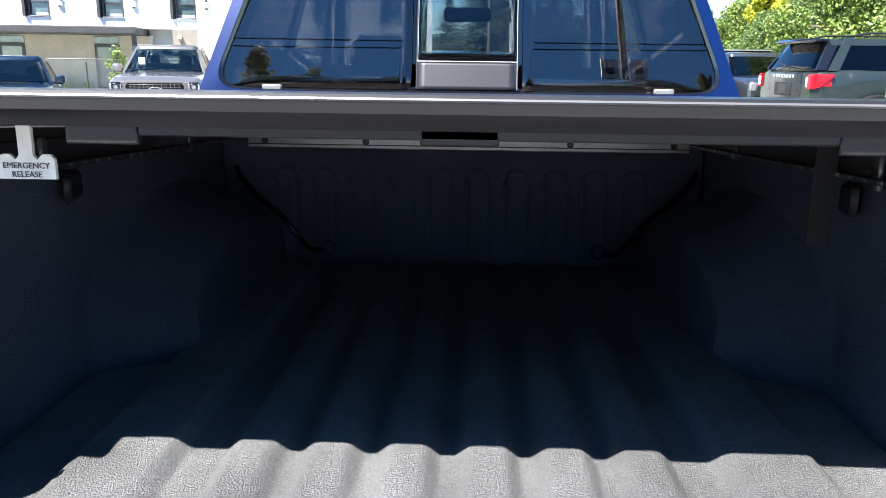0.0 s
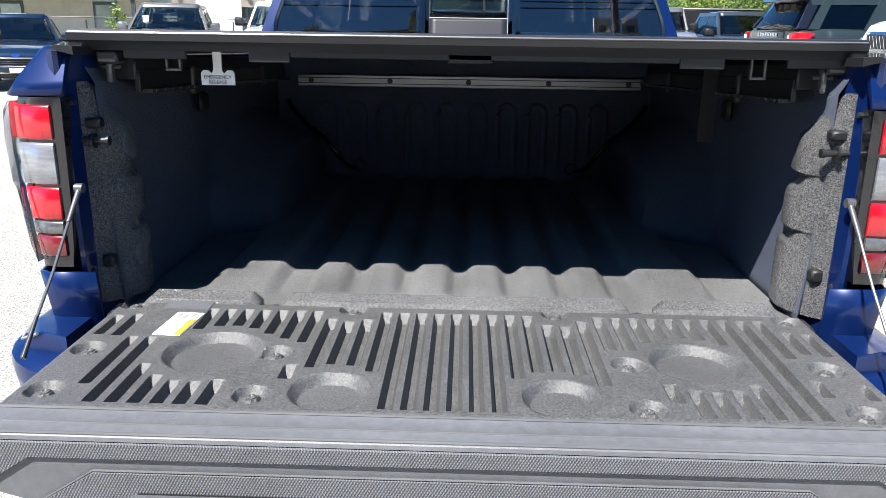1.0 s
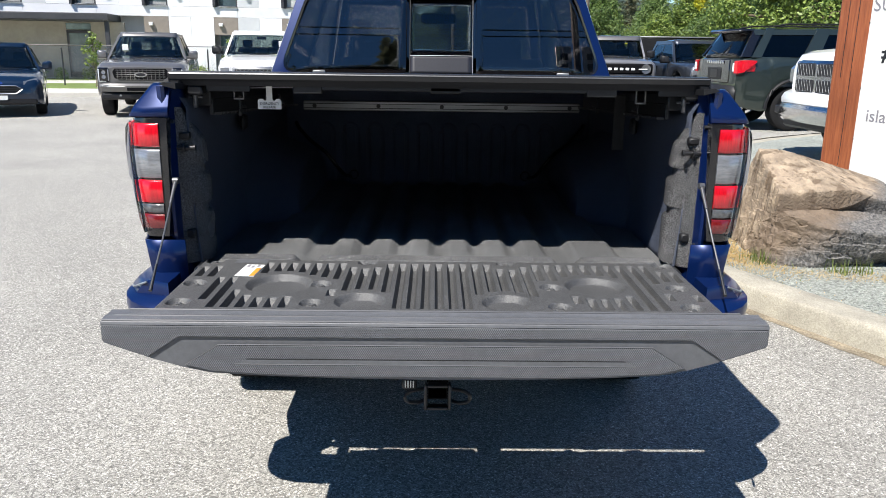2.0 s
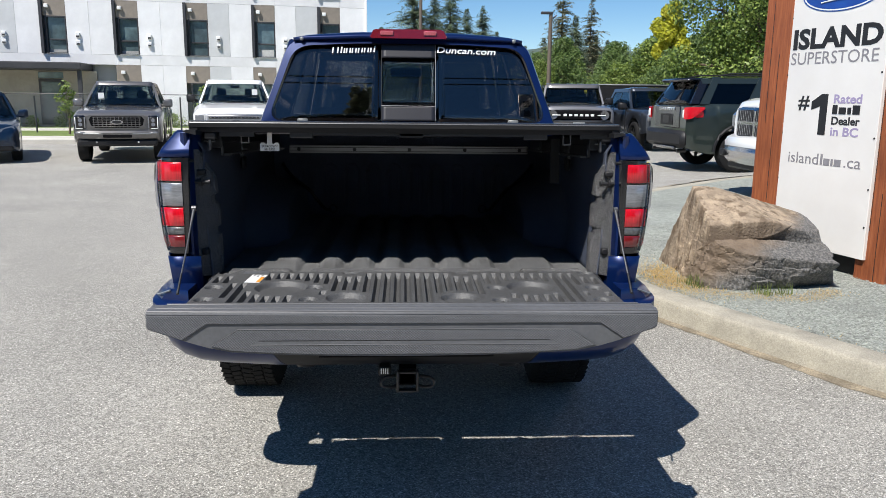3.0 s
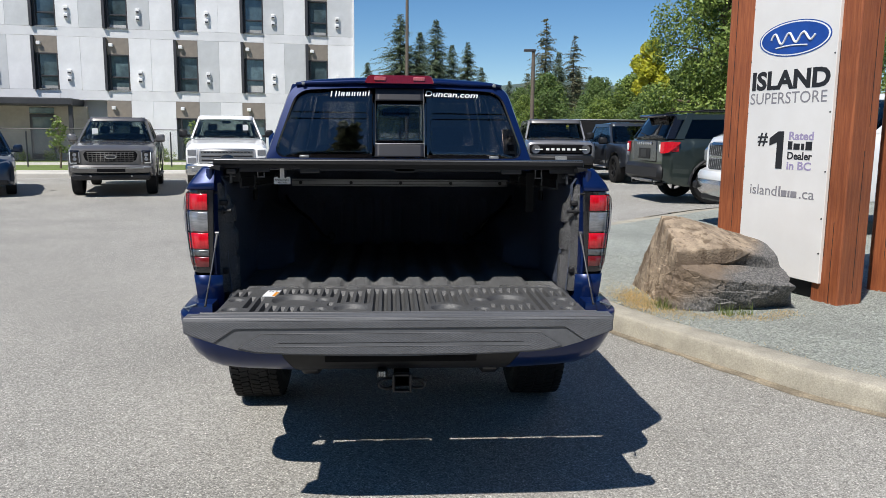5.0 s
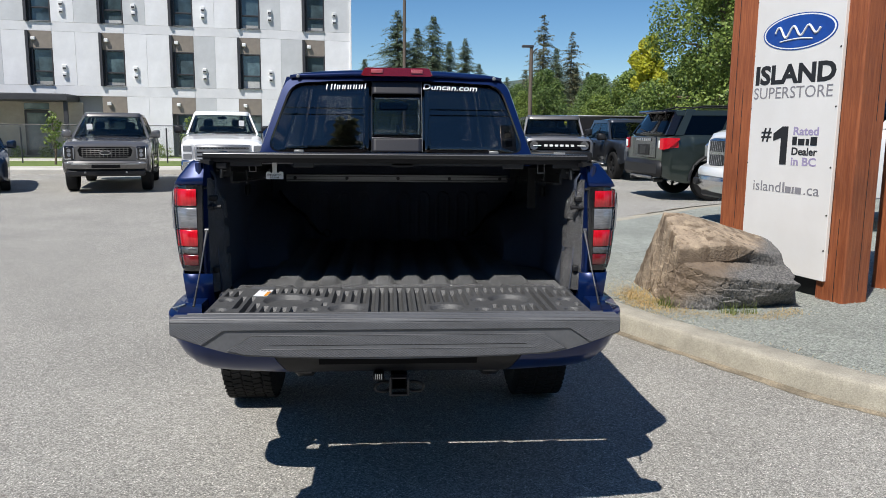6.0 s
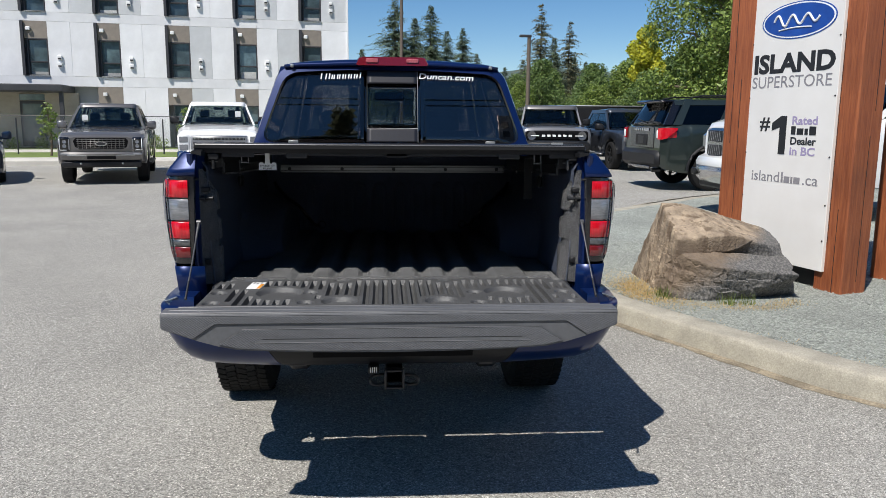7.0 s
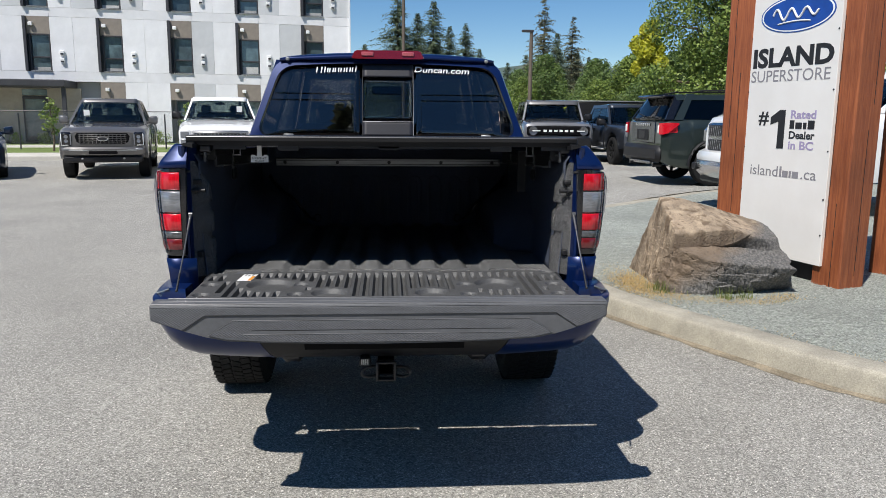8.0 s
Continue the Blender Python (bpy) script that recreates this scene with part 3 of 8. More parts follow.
def build_island():
    line = smooth_line(KERB)
    # kerb: a rounded concrete step swept along the edge
    prof = [(-0.004, -0.05), (0.0, 0.0), (0.014, 0.09), (0.020, 0.126), (0.027, 0.138), (0.040, 0.1455), (0.060, 0.148), (0.16, 0.148), (0.245, 0.145), (0.258, 0.138), (0.26, -0.05)]
    rings = []
    inner = []
    for i, p in enumerate(line):
        d = (line[min(i + 1, len(line) - 1)] - line[max(i - 1, 0)]).normalized()
        side = Vector((d.y, -d.x))
        wob = 0.006 * noise.noise((p.x * 2, p.y * 2, 0)) + 0.003 * noise.noise((p.x * 9, p.y * 9, 1))
        rings.append([(p.x + side.x * (a + wob), p.y + side.y * (a + wob), z + (0.004 * noise.noise((p.x * 3, p.y * 3, 5)) if z > 0.1 else 0)) for a, z in prof])
        inner.append(p + side * 0.25)
    kerb = tagged(part("kerb", Geo().rings(rings), M["concrete"]), "weathered concrete kerb round a gravel island", "kerb", kind="structure")
    # brown grit and a few pale stones washed up against the kerb's foot
    rows = []
    for i in range(len(line) * 4 - 4):
        a, b = line[i // 4], line[i // 4 + 1]
        p = a.lerp(b, i % 4 / 4)
        d = (b - a).normalized()
        side = Vector((d.y, -d.x))
        w = 0.035 + 0.06 * max(0.0, 0.4 + noise.noise((p.x * 2.2, p.y * 2.2, 3))) + 0.02 * noise.noise((p.x * 14, p.y * 14, 3))
        rows.append([(p.x + side.x * o, p.y + side.y * o, lot_z(p.x, p.y) + z) for o, z in ((0.02, 0.016), (-0.012, 0.009), (-w * 0.6, 0.005), (-w, 0.0025))])
    tagged(part("road_grit", Geo().rings(rows, closed=False, caps=False), M["grit"]), "brown grit lying along the kerb's foot", "grit", kind="stuff")
    # gravel bed as a fan of strips towards the island's far side
    g = Geo()
    rows = []
    for p in inner:
        far = Vector((18.5, p.y * 0.6 + 2))
        rows.append([(p.x + (far.x - p.x) * t ** 1.6, p.y + (far.y - p.y) * t ** 1.6,
                      0.150 + 0.012 * noise.noise((p.x * 1.5 + 3 * t, p.y * 1.5, 0)) - 0.022 * max(0.0, min(1.0, (7.5 - p.y) / 3)) + (0.02 if p.y > 7 else 0) * t) for t in (0, 0.06, 0.13, 0.22, 0.33, 0.46, 0.6, 0.78, 1.0)])
    g.rings(rows, closed=False, caps=False)
    tagged(part("gravel_bed", g, M["gravel_bed"]), "flat bed of grey-green crushed gravel", "gravel", kind="structure")
    # loose stones on the bed near the kerb
    rnd = random.Random(5)
    st = Geo()
    octa = [(1, 0, 0), (-1, 0, 0), (0, 1, 0), (0, -1, 0), (0, 0, 1), (0, 0, -1)]
    fo = [(0, 2, 4), (2, 1, 4), (1, 3, 4), (3, 0, 4), (2, 0, 5), (1, 2, 5), (3, 1, 5), (0, 3, 5)]
    near = [p for p in inner if p.y < 9.5]
    for _ in range(42000):
        p = near[rnd.randrange(len(near))]
        q = rnd.random() ** 1.5 * 3.6
        x, y = p.x + q, p.y + q * 0.25 + rnd.uniform(-0.15, 0.15)
        r = rnd.uniform(0.003, 0.0085)
        a = rnd.uniform(0, 6.28)
        ca, sa = math.cos(a), math.sin(a)
        k = [r * rnd.uniform(0.7, 1.3) for _ in range(3)]
        st.add([(x + ca * u * k[0] - sa * w * k[1], y + sa * u * k[0] + ca * w * k[1], 0.134 + z * k[2] * 0.7) for u, w, z in octa], fo)
    tagged(part("loose_gravel", st, M["gravel"], smooth=False, fix=False), "loose grey-green gravel stones lying on the bed", "gravel", kind="stuff")
    # dry grass along the kerb and round the boulder
    dry, weed = Geo(), Geo()
    for k in range(9000):
        if k < 6500:
            a = rnd.uniform(2.2, 5.6)
            rr = rnd.gauss(1.06, 0.10)
            x, y = 2.72 + 0.60 * rr * math.cos(a), 3.02 + 0.60 * rr * math.sin(a)
            x += rnd.gauss(0, 0.05)
            if rnd.random() < 0.55:
                x, y = rnd.gauss(2.08, 0.10), rnd.gauss(3.05, 0.34)
        else:
            p = near[rnd.randrange(len(near))]
            x, y = p.x + 0.03 + abs(rnd.gauss(0, 0.06)), p.y + rnd.gauss(0, 0.05)
            if rnd.random() < 0.72:
                continue
        h = rnd.uniform(0.006, 0.024) * (2.2 if rnd.random() < 0.06 else 1)
        a = rnd.uniform(0, 6.28)
        dx, dy = math.cos(a), math.sin(a)
        w = 0.003
        target = weed if (k < 6500 and rnd.random() < 0.05) else dry
        lean = rnd.uniform(0.4, 2.0) * h
        target.add([(x - dy * w, y + dx * w, 0.125), (x + dy * w, y - dx * w, 0.125), (x + dx * lean, y + dy * lean, 0.125 + h)], [(0, 1, 2)])
    tagged(part("dry_grass", dry, M["straw"], smooth=False, fix=False), "straw-yellow dry grass tufts round the boulder", "grass", kind="stuff")
    for k in range(220):
        x, y = rnd.choice(((2.2, 2.82), (2.22, 2.74), (2.62, 2.5), (2.78, 2.5)))
        x, y = x + rnd.gauss(0, 0.035), y + rnd.gauss(0, 0.035)
        h, a = rnd.uniform(0.03, 0.12), rnd.uniform(0, 6.28)
        dx, dy = math.cos(a), math.sin(a)
        weed.add([(x - dy * 0.003, y + dx * 0.003, 0.125), (x + dy * 0.003, y - dx * 0.003, 0.125), (x + dx * h * 0.4, y + dy * h * 0.4, 0.125 + h)], [(0, 1, 2)])
    tagged(part("weeds", weed, M["weed"], smooth=False, fix=False), "small green weeds at the foot of the boulder", "weed", kind="stuff")


FACADE = Matrix.Translation((-15.8, 31.9, 0)) @ Matrix.Rotation(math.atan2(0.16, 0.987), 4, "Z")   # local x runs along the facade, y goes into the building


def build_far_pavement():
    def slab(name, label, cat, mat, y0, y1, h, x0=-24.0, x1=30.0):
        g = Geo().box(((x0 + x1) / 2, (y0 + y1) / 2, h / 2 - 0.1), (x1 - x0, y1 - y0, h + 0.2), 0.02)
        ob = part(name, g, mat, at=FACADE)
        tagged(ob, label, cat, kind="structure")
    slab("far_kerb", "pale concrete kerb along the street", "kerb", M["sidewalk"], -9.3, -9.0, 0.04)
    slab("pavement", "pale concrete pavement by the lawn", "pavement", M["sidewalk"], -9.0, -7.2, 0.044)
    slab("lawn", "narrow strip of lawn beside the pavement", "lawn", M["lawn"], -7.2, -3.6, 0.07)
    slab("pavement", "pale concrete path along the building", "pavement", M["sidewalk"], -3.6, -1.2, 0.08)
    slab("planting_bed", "strip of soil and grass below the facade", "planting bed", M["lawn"], -1.2, 0.1, 0.10)


# ---- apartment building ----
def build_apartments():
    house = thing("apartment_building", "white and grey panelled apartment building with dark windows", "building", FACADE)
    W0, W1, DEPTH, TOP, PITCH = -9.0, 14.2, 12.0, 11.35, 2.92
    levels = [(0.15, 2.76), (3.19, 5.48), (5.87, 8.16), (8.55, 10.84)]
    g = Geo()
    g.box(((W0 + W1) / 2, DEPTH / 2 + 0.3, TOP / 2), (W1 - W0 - 0.1, DEPTH - 0.5, TOP - 0.05))
    part("wall", g, M["clad_grey"], house, smooth=False)
    roof = Geo().box(((W0 + W1) / 2, DEPTH / 2, TOP + 0.1), (W1 - W0 + 0.1, DEPTH + 0.1, 0.25), 0.02)
    part("roof", roof, M["charcoal"], house, smooth=False)
    for z0, z1 in zip((2.76, 5.48, 8.16, 10.84), (3.19, 5.87, 8.55, 11.35)):
        for k in range(-3, 5):
            a, b = (W0 if k == -3 else 0.30 + k * PITCH + 1.03), (0.30 + (k + 1) * PITCH + 1.03 if k < 4 else W1)
            part("floor_band", Geo().box(((a + b) / 2, 0.05, (z0 + z1) / 2), (b - a - 0.006, 0.06, z1 - z0 - 0.008), 0.003), M["band_white"], house, smooth=False)
    part("corner_trim", Geo().box((W1 + 0.02, 0.0, TOP / 2), (0.06, 0.16, TOP - 0.2), 0.005), M["clad_white"], house, smooth=False)

    panels = {}

    def panel(name, u0, u1, z0, z1, mat):
        key = (round(u1 - u0, 2), round(z1 - z0, 2), mat.name)
        if key not in panels:
            panels[key] = mesh_of(Geo().box((0, 0, 0), (u1 - u0 - 0.006, 0.05, z1 - z0 - 0.008), 0.003), "panel", mat, smooth=False)
        part(name, panels[key], None, house, at=Matrix.Translation(((u0 + u1) / 2, 0.045, (z0 + z1) / 2)))

    def window(u, z0, z1, h_split=0.38, w=0.82, blind=0.0):
        """A dark-framed window at u (left edge) with a fixed pane above and an opening one below; blind: how far a pale blind hangs down inside."""
        win = part("window", Geo().box((u + w / 2, 0.22, (z0 + z1) / 2), (w, 0.05, z1 - z0)), M["charcoal"], house, smooth=False)
        fr = Geo()
        for c, s in (((u + 0.025, 0.1, (z0 + z1) / 2), (0.05, 0.18, z1 - z0)), ((u + w - 0.025, 0.1, (z0 + z1) / 2), (0.05, 0.18, z1 - z0)),
                     ((u + w / 2, 0.1, z0 + 0.025), (w - 0.1, 0.18, 0.05)), ((u + w / 2, 0.1, z1 - 0.025), (w - 0.1, 0.18, 0.05)),
                     ((u + w / 2, 0.12, z0 + (z1 - z0) * h_split), (w - 0.1, 0.12, 0.06))):
            fr.box(c, s, 0.004)
        part("window_frame", fr, M["charcoal"], win, smooth=False)
        zs = z0 + (z1 - z0) * h_split
        part("pane", Geo().box((u + w / 2, 0.165, (z0 + 0.05 + zs - 0.03) / 2), (w - 0.1, 0.01, zs - z0 - 0.08)), M["window_glass"], win, smooth=False)
        part("pane", Geo().box((u + w / 2, 0.165, (zs + 0.03 + z1 - 0.05) / 2), (w - 0.1, 0.01, z1 - zs - 0.08)), M["window_glass"], win, smooth=False)
        if blind:
            part("blind", Geo().box((u + w / 2, 0.156, z0 + 0.06 + blind / 2), (w - 0.14, 0.006, blind)), M["blind"], win, "pale things behind the lower pane", smooth=False)
        part("sill", Geo().box((u + w / 2, 0.0, z0 + 0.012), (w + 0.02, 0.10, 0.024), 0.004), M["galv"], win, smooth=False)

    # cladding left and right of each panel joint, per storey and bay: 0 white, 1 grey
    tones = {1: ((0, 1), (1, 0), (1, 0), (0, 0), (0, 0), (1, 0), (0, 1), (0, 0)), 2: ((1, 0), (0, 1), (0, 1), (0, 1), (1, 0), (0, 0), (1, 0), (1, 1))}
    rnd = random.Random(14)
    for f, (z0, z1) in enumerate(levels):
        for c in range(-3, 5):
            u = 0.30 + c * PITCH
            if f == 0 and c < 1:
                continue
            wz1 = z0 + 1.57 if f else 2.02
            if f:
                part("fin", Geo().box((u + 0.06, -0.03, (z0 + z1) / 2), (0.12, 0.20, z1 - z0 - 0.01), 0.006), M["charcoal"], house, "dark metal fin beside a window", smooth=False)
                part("reveal", Geo().box((u + 0.135, 0.13, z0 + 0.785), (0.13, 0.10, 1.57), 0.004), M["charcoal"], house, smooth=False)
            window(u + 0.20, z0, wz1, h_split=0.38 if f else 0.08, blind=rnd.choice((0, 0, 0.12, 0.3)) if f else 0)
            panel("panel", u + (0.07 if f else 0.0), u + 1.03, wz1, z1, M["taupe"])
            lamp = part("wall_light", Geo().box((u + 0.30, -0.05, z1 - 0.32), (0.17, 0.14, 0.15), 0.02), M["white_plastic"], house, smooth=False)
            left, right = tones[2 if f == 2 else 1][c + 3]
            mats = (M["clad_white"], M["clad_grey"])
            u1 = u + PITCH if c < 4 else 14.2
            um = u + 1.95 if c < 4 else u1
            panel("panel", u + 1.03, um, z0, z1, mats[left])
            if c < 4:
                panel("panel", um, u1, z0, z1, mats[right])
            if f:
                for k in (0, 1):
                    vent = part("wall_vent", Geo().box((u + 1.47, -0.03, z0 + 0.79 - 0.32 * k), (0.18, 0.10, 0.19), 0.02), M["white_plastic"], house, smooth=False)
                    part("louvre", Geo().box((u + 1.47, -0.065, z0 + 0.74 - 0.32 * k), (0.13, 0.06, 0.07), 0.005), M["charcoal"], vent, smooth=False)
    # dark canopy over a recessed beige entrance
    can = part("canopy", Geo().box((-2.9, -0.8, 2.62), (10.2, 2.4, 0.3), 0.02), M["charcoal"], house, "dark flat entrance canopy", smooth=False)
    part("fascia", Geo().box((-2.9, -2.02, 2.62), (10.26, 0.04, 0.22), 0.005), M["charcoal"], can, smooth=False)
    part("canopy_post", Geo().box((2.1, -1.75, 1.32), (0.16, 0.16, 2.3), 0.01), M["charcoal"], house, smooth=False)
    part("entrance_wall", Geo().box((-3.3, 0.1, 1.32), (11.4, 0.2, 2.3)), M["beige"], house, "beige rendered entrance wall", smooth=False)
    for u in (-6.5, -3.2, 0.55):
        door = part("door", Geo().box((u, -0.02, 1.15), (1.0, 0.06, 1.95), 0.01), M["charcoal"], house, smooth=False)
        part("pane", Geo().box((u, -0.056, 1.2), (0.78, 0.012, 1.6)), M["window_glass"], door, smooth=False)
        part("transom", Geo().box((u, -0.02, 2.28), (1.0, 0.05, 0.26), 0.01), M["window_glass"], door, smooth=False)


def build_fence():
    fence = thing("chain_link_fence", "thin chain-link fence along the lawn", "fence", FACADE)
    y, x0, x1, h = -5.2, -22.0, 9.0, 1.35
    post = mesh_of(Geo().tube([(0, 0, 0), (0, 0, h)], 0.028, 8), "post", M["charcoal"])
    for k in range(13):
        part("post", post, None, fence, at=Matrix.Translation((x0 + k * (x1 - x0) / 12, y, 0.06)))
    part("top_rail", Geo().tube([(x0, y, 0.15 + h), (x1, y, 0.15 + h)], 0.018, 6), M["charcoal"], fence)
    g = Geo()
    n = 520
    for k in range(n):
        a = x0 + k * (x1 - x0) / n
        for s in (-1, 1):
            b = a + s * h
            lo, hi = (a, 0.16), (b, 0.15 + h)
            if b < x0 or b > x1:
                continue
            g.add([(lo[0] - 0.002, y, lo[1]), (lo[0] + 0.002, y, lo[1]), (hi[0] + 0.002, y + 0.003, hi[1]), (hi[0] - 0.002, y + 0.003, hi[1])], [(0, 1, 2, 3)])
    part("wire_mesh", g, M["galv"], fence, smooth=False, fix=False, kind="stuff")


build_ground()
build_island()
build_far_pavement()


# ---- the blue pickup with its open tailgate ----
GATE_Z, FLOOR_Z = 0.89, 0.83
truck = thing("pickup_truck", "metallic blue crew-cab pickup with open tailgate and bed cover", "pickup truck")


def side_x(z):
    """Half width of the body side at height z."""
    return lerp([(0.45, 0.84), (0.6, 0.862), (0.85, 0.882), (0.96, 0.892), (1.1, 0.905), (1.2, 0.911), (1.285, 0.908), (1.30, 0.900), (1.345, 0.872), (1.385, 0.845), (1.398, 0.825), (1.40, 0.80)], z)[0]


ARCHES = ((1.18, 0.47), (4.38, 0.47))


def bottom_z(y, sill=0.52, arches=ARCHES, hub=0.39):
    z = sill + 0.17 * max(0.0, min(1.0, (0.45 - y) / 0.3))
    for c, r in arches:
        if abs(y - c) < r:
            z = max(z, hub + math.sqrt(r * r - (y - c) ** 2))
    return z


def body_panel(y0, y1, top, n=40, rows=14, close=True, x_of=side_x, sill=0.52, shrink=None):
    """One side of the body between two stations, as an outer skin that turns in at the top."""
    g, grid = Geo(), []
    for i in range(n + 1):
        y = y0 + (y1 - y0) * i / n
        zb, zt = bottom_z(y, sill), top(y)
        grid.append([(x_of(zb + (zt - zb) * k / rows) * (shrink(y) if shrink else 1), y, zb + (zt - zb) * k / rows) for k in range(rows + 1)])
    g.rings(grid, closed=False, caps=False)
    return g


def mirrored(g):
    h = Geo()
    h.v = [(-x, y, z) for x, y, z in g.v]
    h.f = [tuple(reversed(f)) for f in g.f]
    return h


def build_bed():
    # corrugated floor
    ridges = [(-0.52, 0.060), (-0.315, 0.022), (-0.19, 0.022), (-0.065, 0.022), (0.065, 0.022), (0.19, 0.022), (0.315, 0.022), (0.52, 0.060)]
    g, rows = Geo(), []
    xs = [i / 200 * 1.5 - 0.75 for i in range(201)]
    ys = [0.0, 0.05, 0.10, 0.15, 0.17, 0.19, 0.21, 0.23, 0.26, 0.3, 0.45, 0.8, 1.2, 1.5, 1.54, 1.57, 1.60, 1.64]
    for y in ys:
        fade = max(0.0, min(1.0, (y - 0.10) / 0.16)) * max(0.0, min(1.0, (1.62 - y) / 0.06))
        fade = fade * fade * (3 - 2 * fade)
        row = []
        for x in xs:
            h = 0.0
            for c, w in ridges:
                d = abs(x - c)
                t = max(0.0, min(1.0, (w + 0.034 - d) / 0.034))
                h = max(h, t * t * (3 - 2 * t))
            row.append((x, y, FLOOR_Z + 0.026 * h * fade))
        rows.append(row)
    g.rings(rows, closed=False, caps=False)
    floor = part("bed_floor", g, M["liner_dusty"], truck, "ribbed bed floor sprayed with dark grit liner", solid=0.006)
    # shiny raised pads at the sill
    for x0, x1 in ((-0.69, -0.435), (-0.385, 0.375), (0.43, 0.69)):
        part("sill_pad", Geo().box(((x0 + x1) / 2, 0.048, FLOOR_Z + 0.018), (x1 - x0, 0.10, 0.052), 0.020), M["sill_coat"], floor, "glossy grit-coated sill pad")
    for x in (-0.41, 0.40):
        part("bolt", Geo().spin([(0, 0), (0.006, 0.005), (0.006, 0.011), (0, 0.013)], (x, 0.08, FLOOR_Z + 0.003), "z", 10), M["dark_alu"], floor)
    part("sill_panel", Geo().box((0, 0.18, 0.745), (1.40, 0.035, 0.15), 0.008), M["liner"], truck)
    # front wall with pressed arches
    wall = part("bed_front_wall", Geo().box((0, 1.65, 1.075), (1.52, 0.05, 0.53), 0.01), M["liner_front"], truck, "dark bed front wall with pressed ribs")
    for k in range(10):
        x = -0.56 + k * 0.1225
        path = [(x - 0.034, 1.627, 0.86), (x - 0.034, 1.627, 1.10), (x - 0.026, 1.627, 1.125), (x - 0.01, 1.627, 1.137), (x + 0.01, 1.627, 1.137), (x + 0.026, 1.627, 1.125), (x + 0.034, 1.627, 1.10), (x + 0.034, 1.627, 0.86)]
        part("rib", Geo().tube(path, 0.013, 8), M["liner_front"], wall)
    # inner sides and wheel housings
    for s in (-1, 1):
        g = Geo()
        rows = []
        for i in range(45):
            y = 0.07 + i * 1.57 / 44
            q = max(0.0, 1 - ((y - 1.18) / 0.52) ** 2)
            row = []
            for k in range(23):
                z = FLOOR_Z + 0.5 * k / 20 if k < 21 else (1.36 if k == 21 else 1.385)
                x = lerp([(FLOOR_Z, 0.745), (0.98, 0.755), (1.1, 0.76), (1.34, 0.76), (1.385, 0.80)], z)[0]
                u, v = min(1.0, q * 2.2), max(0.0, min(1.0, (0.27 * math.sqrt(q) - (z - FLOOR_Z)) / 0.12 + 0.5))
                bulge = 0.19 * u * u * (3 - 2 * u) * v * v * (3 - 2 * v)
                row.append((s * (x - bulge), y, z - (0.045 * y if z > 1.3 else 0)))
            rows.append(row)
        g.rings(rows, closed=False, caps=False)
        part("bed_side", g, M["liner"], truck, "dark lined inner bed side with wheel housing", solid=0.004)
        # post at the tailgate, stepped and grit-coated
        # levels: height and inner edge; three swollen bands, each with a ledge above it and an overhang below
        levels = [(0.85, 0.721), (0.985, 0.721), (0.997, 0.724), (1.003, 0.733), (1.030, 0.735), (1.033, 0.723), (1.105, 0.724), (1.117, 0.728), (1.123, 0.737),
                  (1.154, 0.739), (1.157, 0.727), (1.225, 0.732), (1.238, 0.737), (1.243, 0.743), (1.275, 0.754), (1.305, 0.766), (1.33, 0.776)]
        # the face towards the tail is a rounded column, running forward as it comes in
        rings = []
        for z, xi in levels:
            w = 0.788 - xi
            face = [(0.788 - w * q, 0.045 + w * 1.25 * q - 0.016 * math.sin(math.pi * q) * w / 0.066) for q in (0.0, 0.17, 0.36, 0.56, 0.76, 0.92)]
            y = 0.045 + w * 1.25
            rings.append([(s * x, yy, z) for x, yy in face + [(xi + 0.001, y + 0.010), (xi + 0.003, y + 0.03), (xi + 0.010, y + 0.07), (xi + 0.03, y + 0.10), (0.79, y + 0.10)]])
        part("bed_post", Geo().rings(rings), M["liner_shiny"], truck, "grit-coated post beside the tailgate", angle=35)
        part("bump_stop", Geo().box((s * 0.768, 0.062, 1.245), (0.034, 0.03, 0.022), 0.005), M["black"], truck)
        g = Geo().tube([(s * 0.79, 0.048, 1.210), (s * 0.735, 0.048, 1.210)], 0.007, 10).tube([(s * 0.768, 0.048, 1.210), (s * 0.763, 0.048, 1.210)], 0.016, 12).tube([(s * 0.738, 0.048, 1.210), (s * 0.733, 0.048, 1.210)], 0.010, 12)
        part("striker", g, M["bar"], truck, "steel tailgate striker pin")
        part("bump_stop", Geo().box((s * 0.766, 0.062, 0.945), (0.026, 0.03, 0.028), 0.005), M["black"], truck)
        for z in (0.93, 1.29):
            part("bolt", Geo().tube([(s * 0.800, 0.030, z), (s * 0.786, 0.030, z)], 0.006, 8), M["dark_alu"], truck)
        # painted jamb: a rear lip, then a wall that runs in towards the post
        rings = [[(s * (0.825 - (1.30 - z) * 0.03), 0.05, z), (s * (0.822 - (1.30 - z) * 0.03), 0.012, z), (s * (0.808 - (1.30 - z) * 0.02), 0.004, z), (s * (0.800 - (1.30 - z) * 0.018), 0.010, z), (s * (0.795 - (1.30 - z) * 0.015), 0.03, z), (s * 0.787, 0.05, z), (s * 0.775, 0.075, z), (s * 0.775, 0.12, z), (s * 0.80, 0.12, z)] for z in (0.72, 0.9, 1.1, 1.3, 1.392)]
        part("jamb", Geo().rings(rings), M["blue"], truck, angle=30)
    # track on the front wall
    rail = part("cargo_rail", Geo().box((0.0175, 1.604, 1.230), (1.366, 0.030, 0.046), 0.003), M["alu"], truck, "brushed aluminium tie-down rail across the bed")
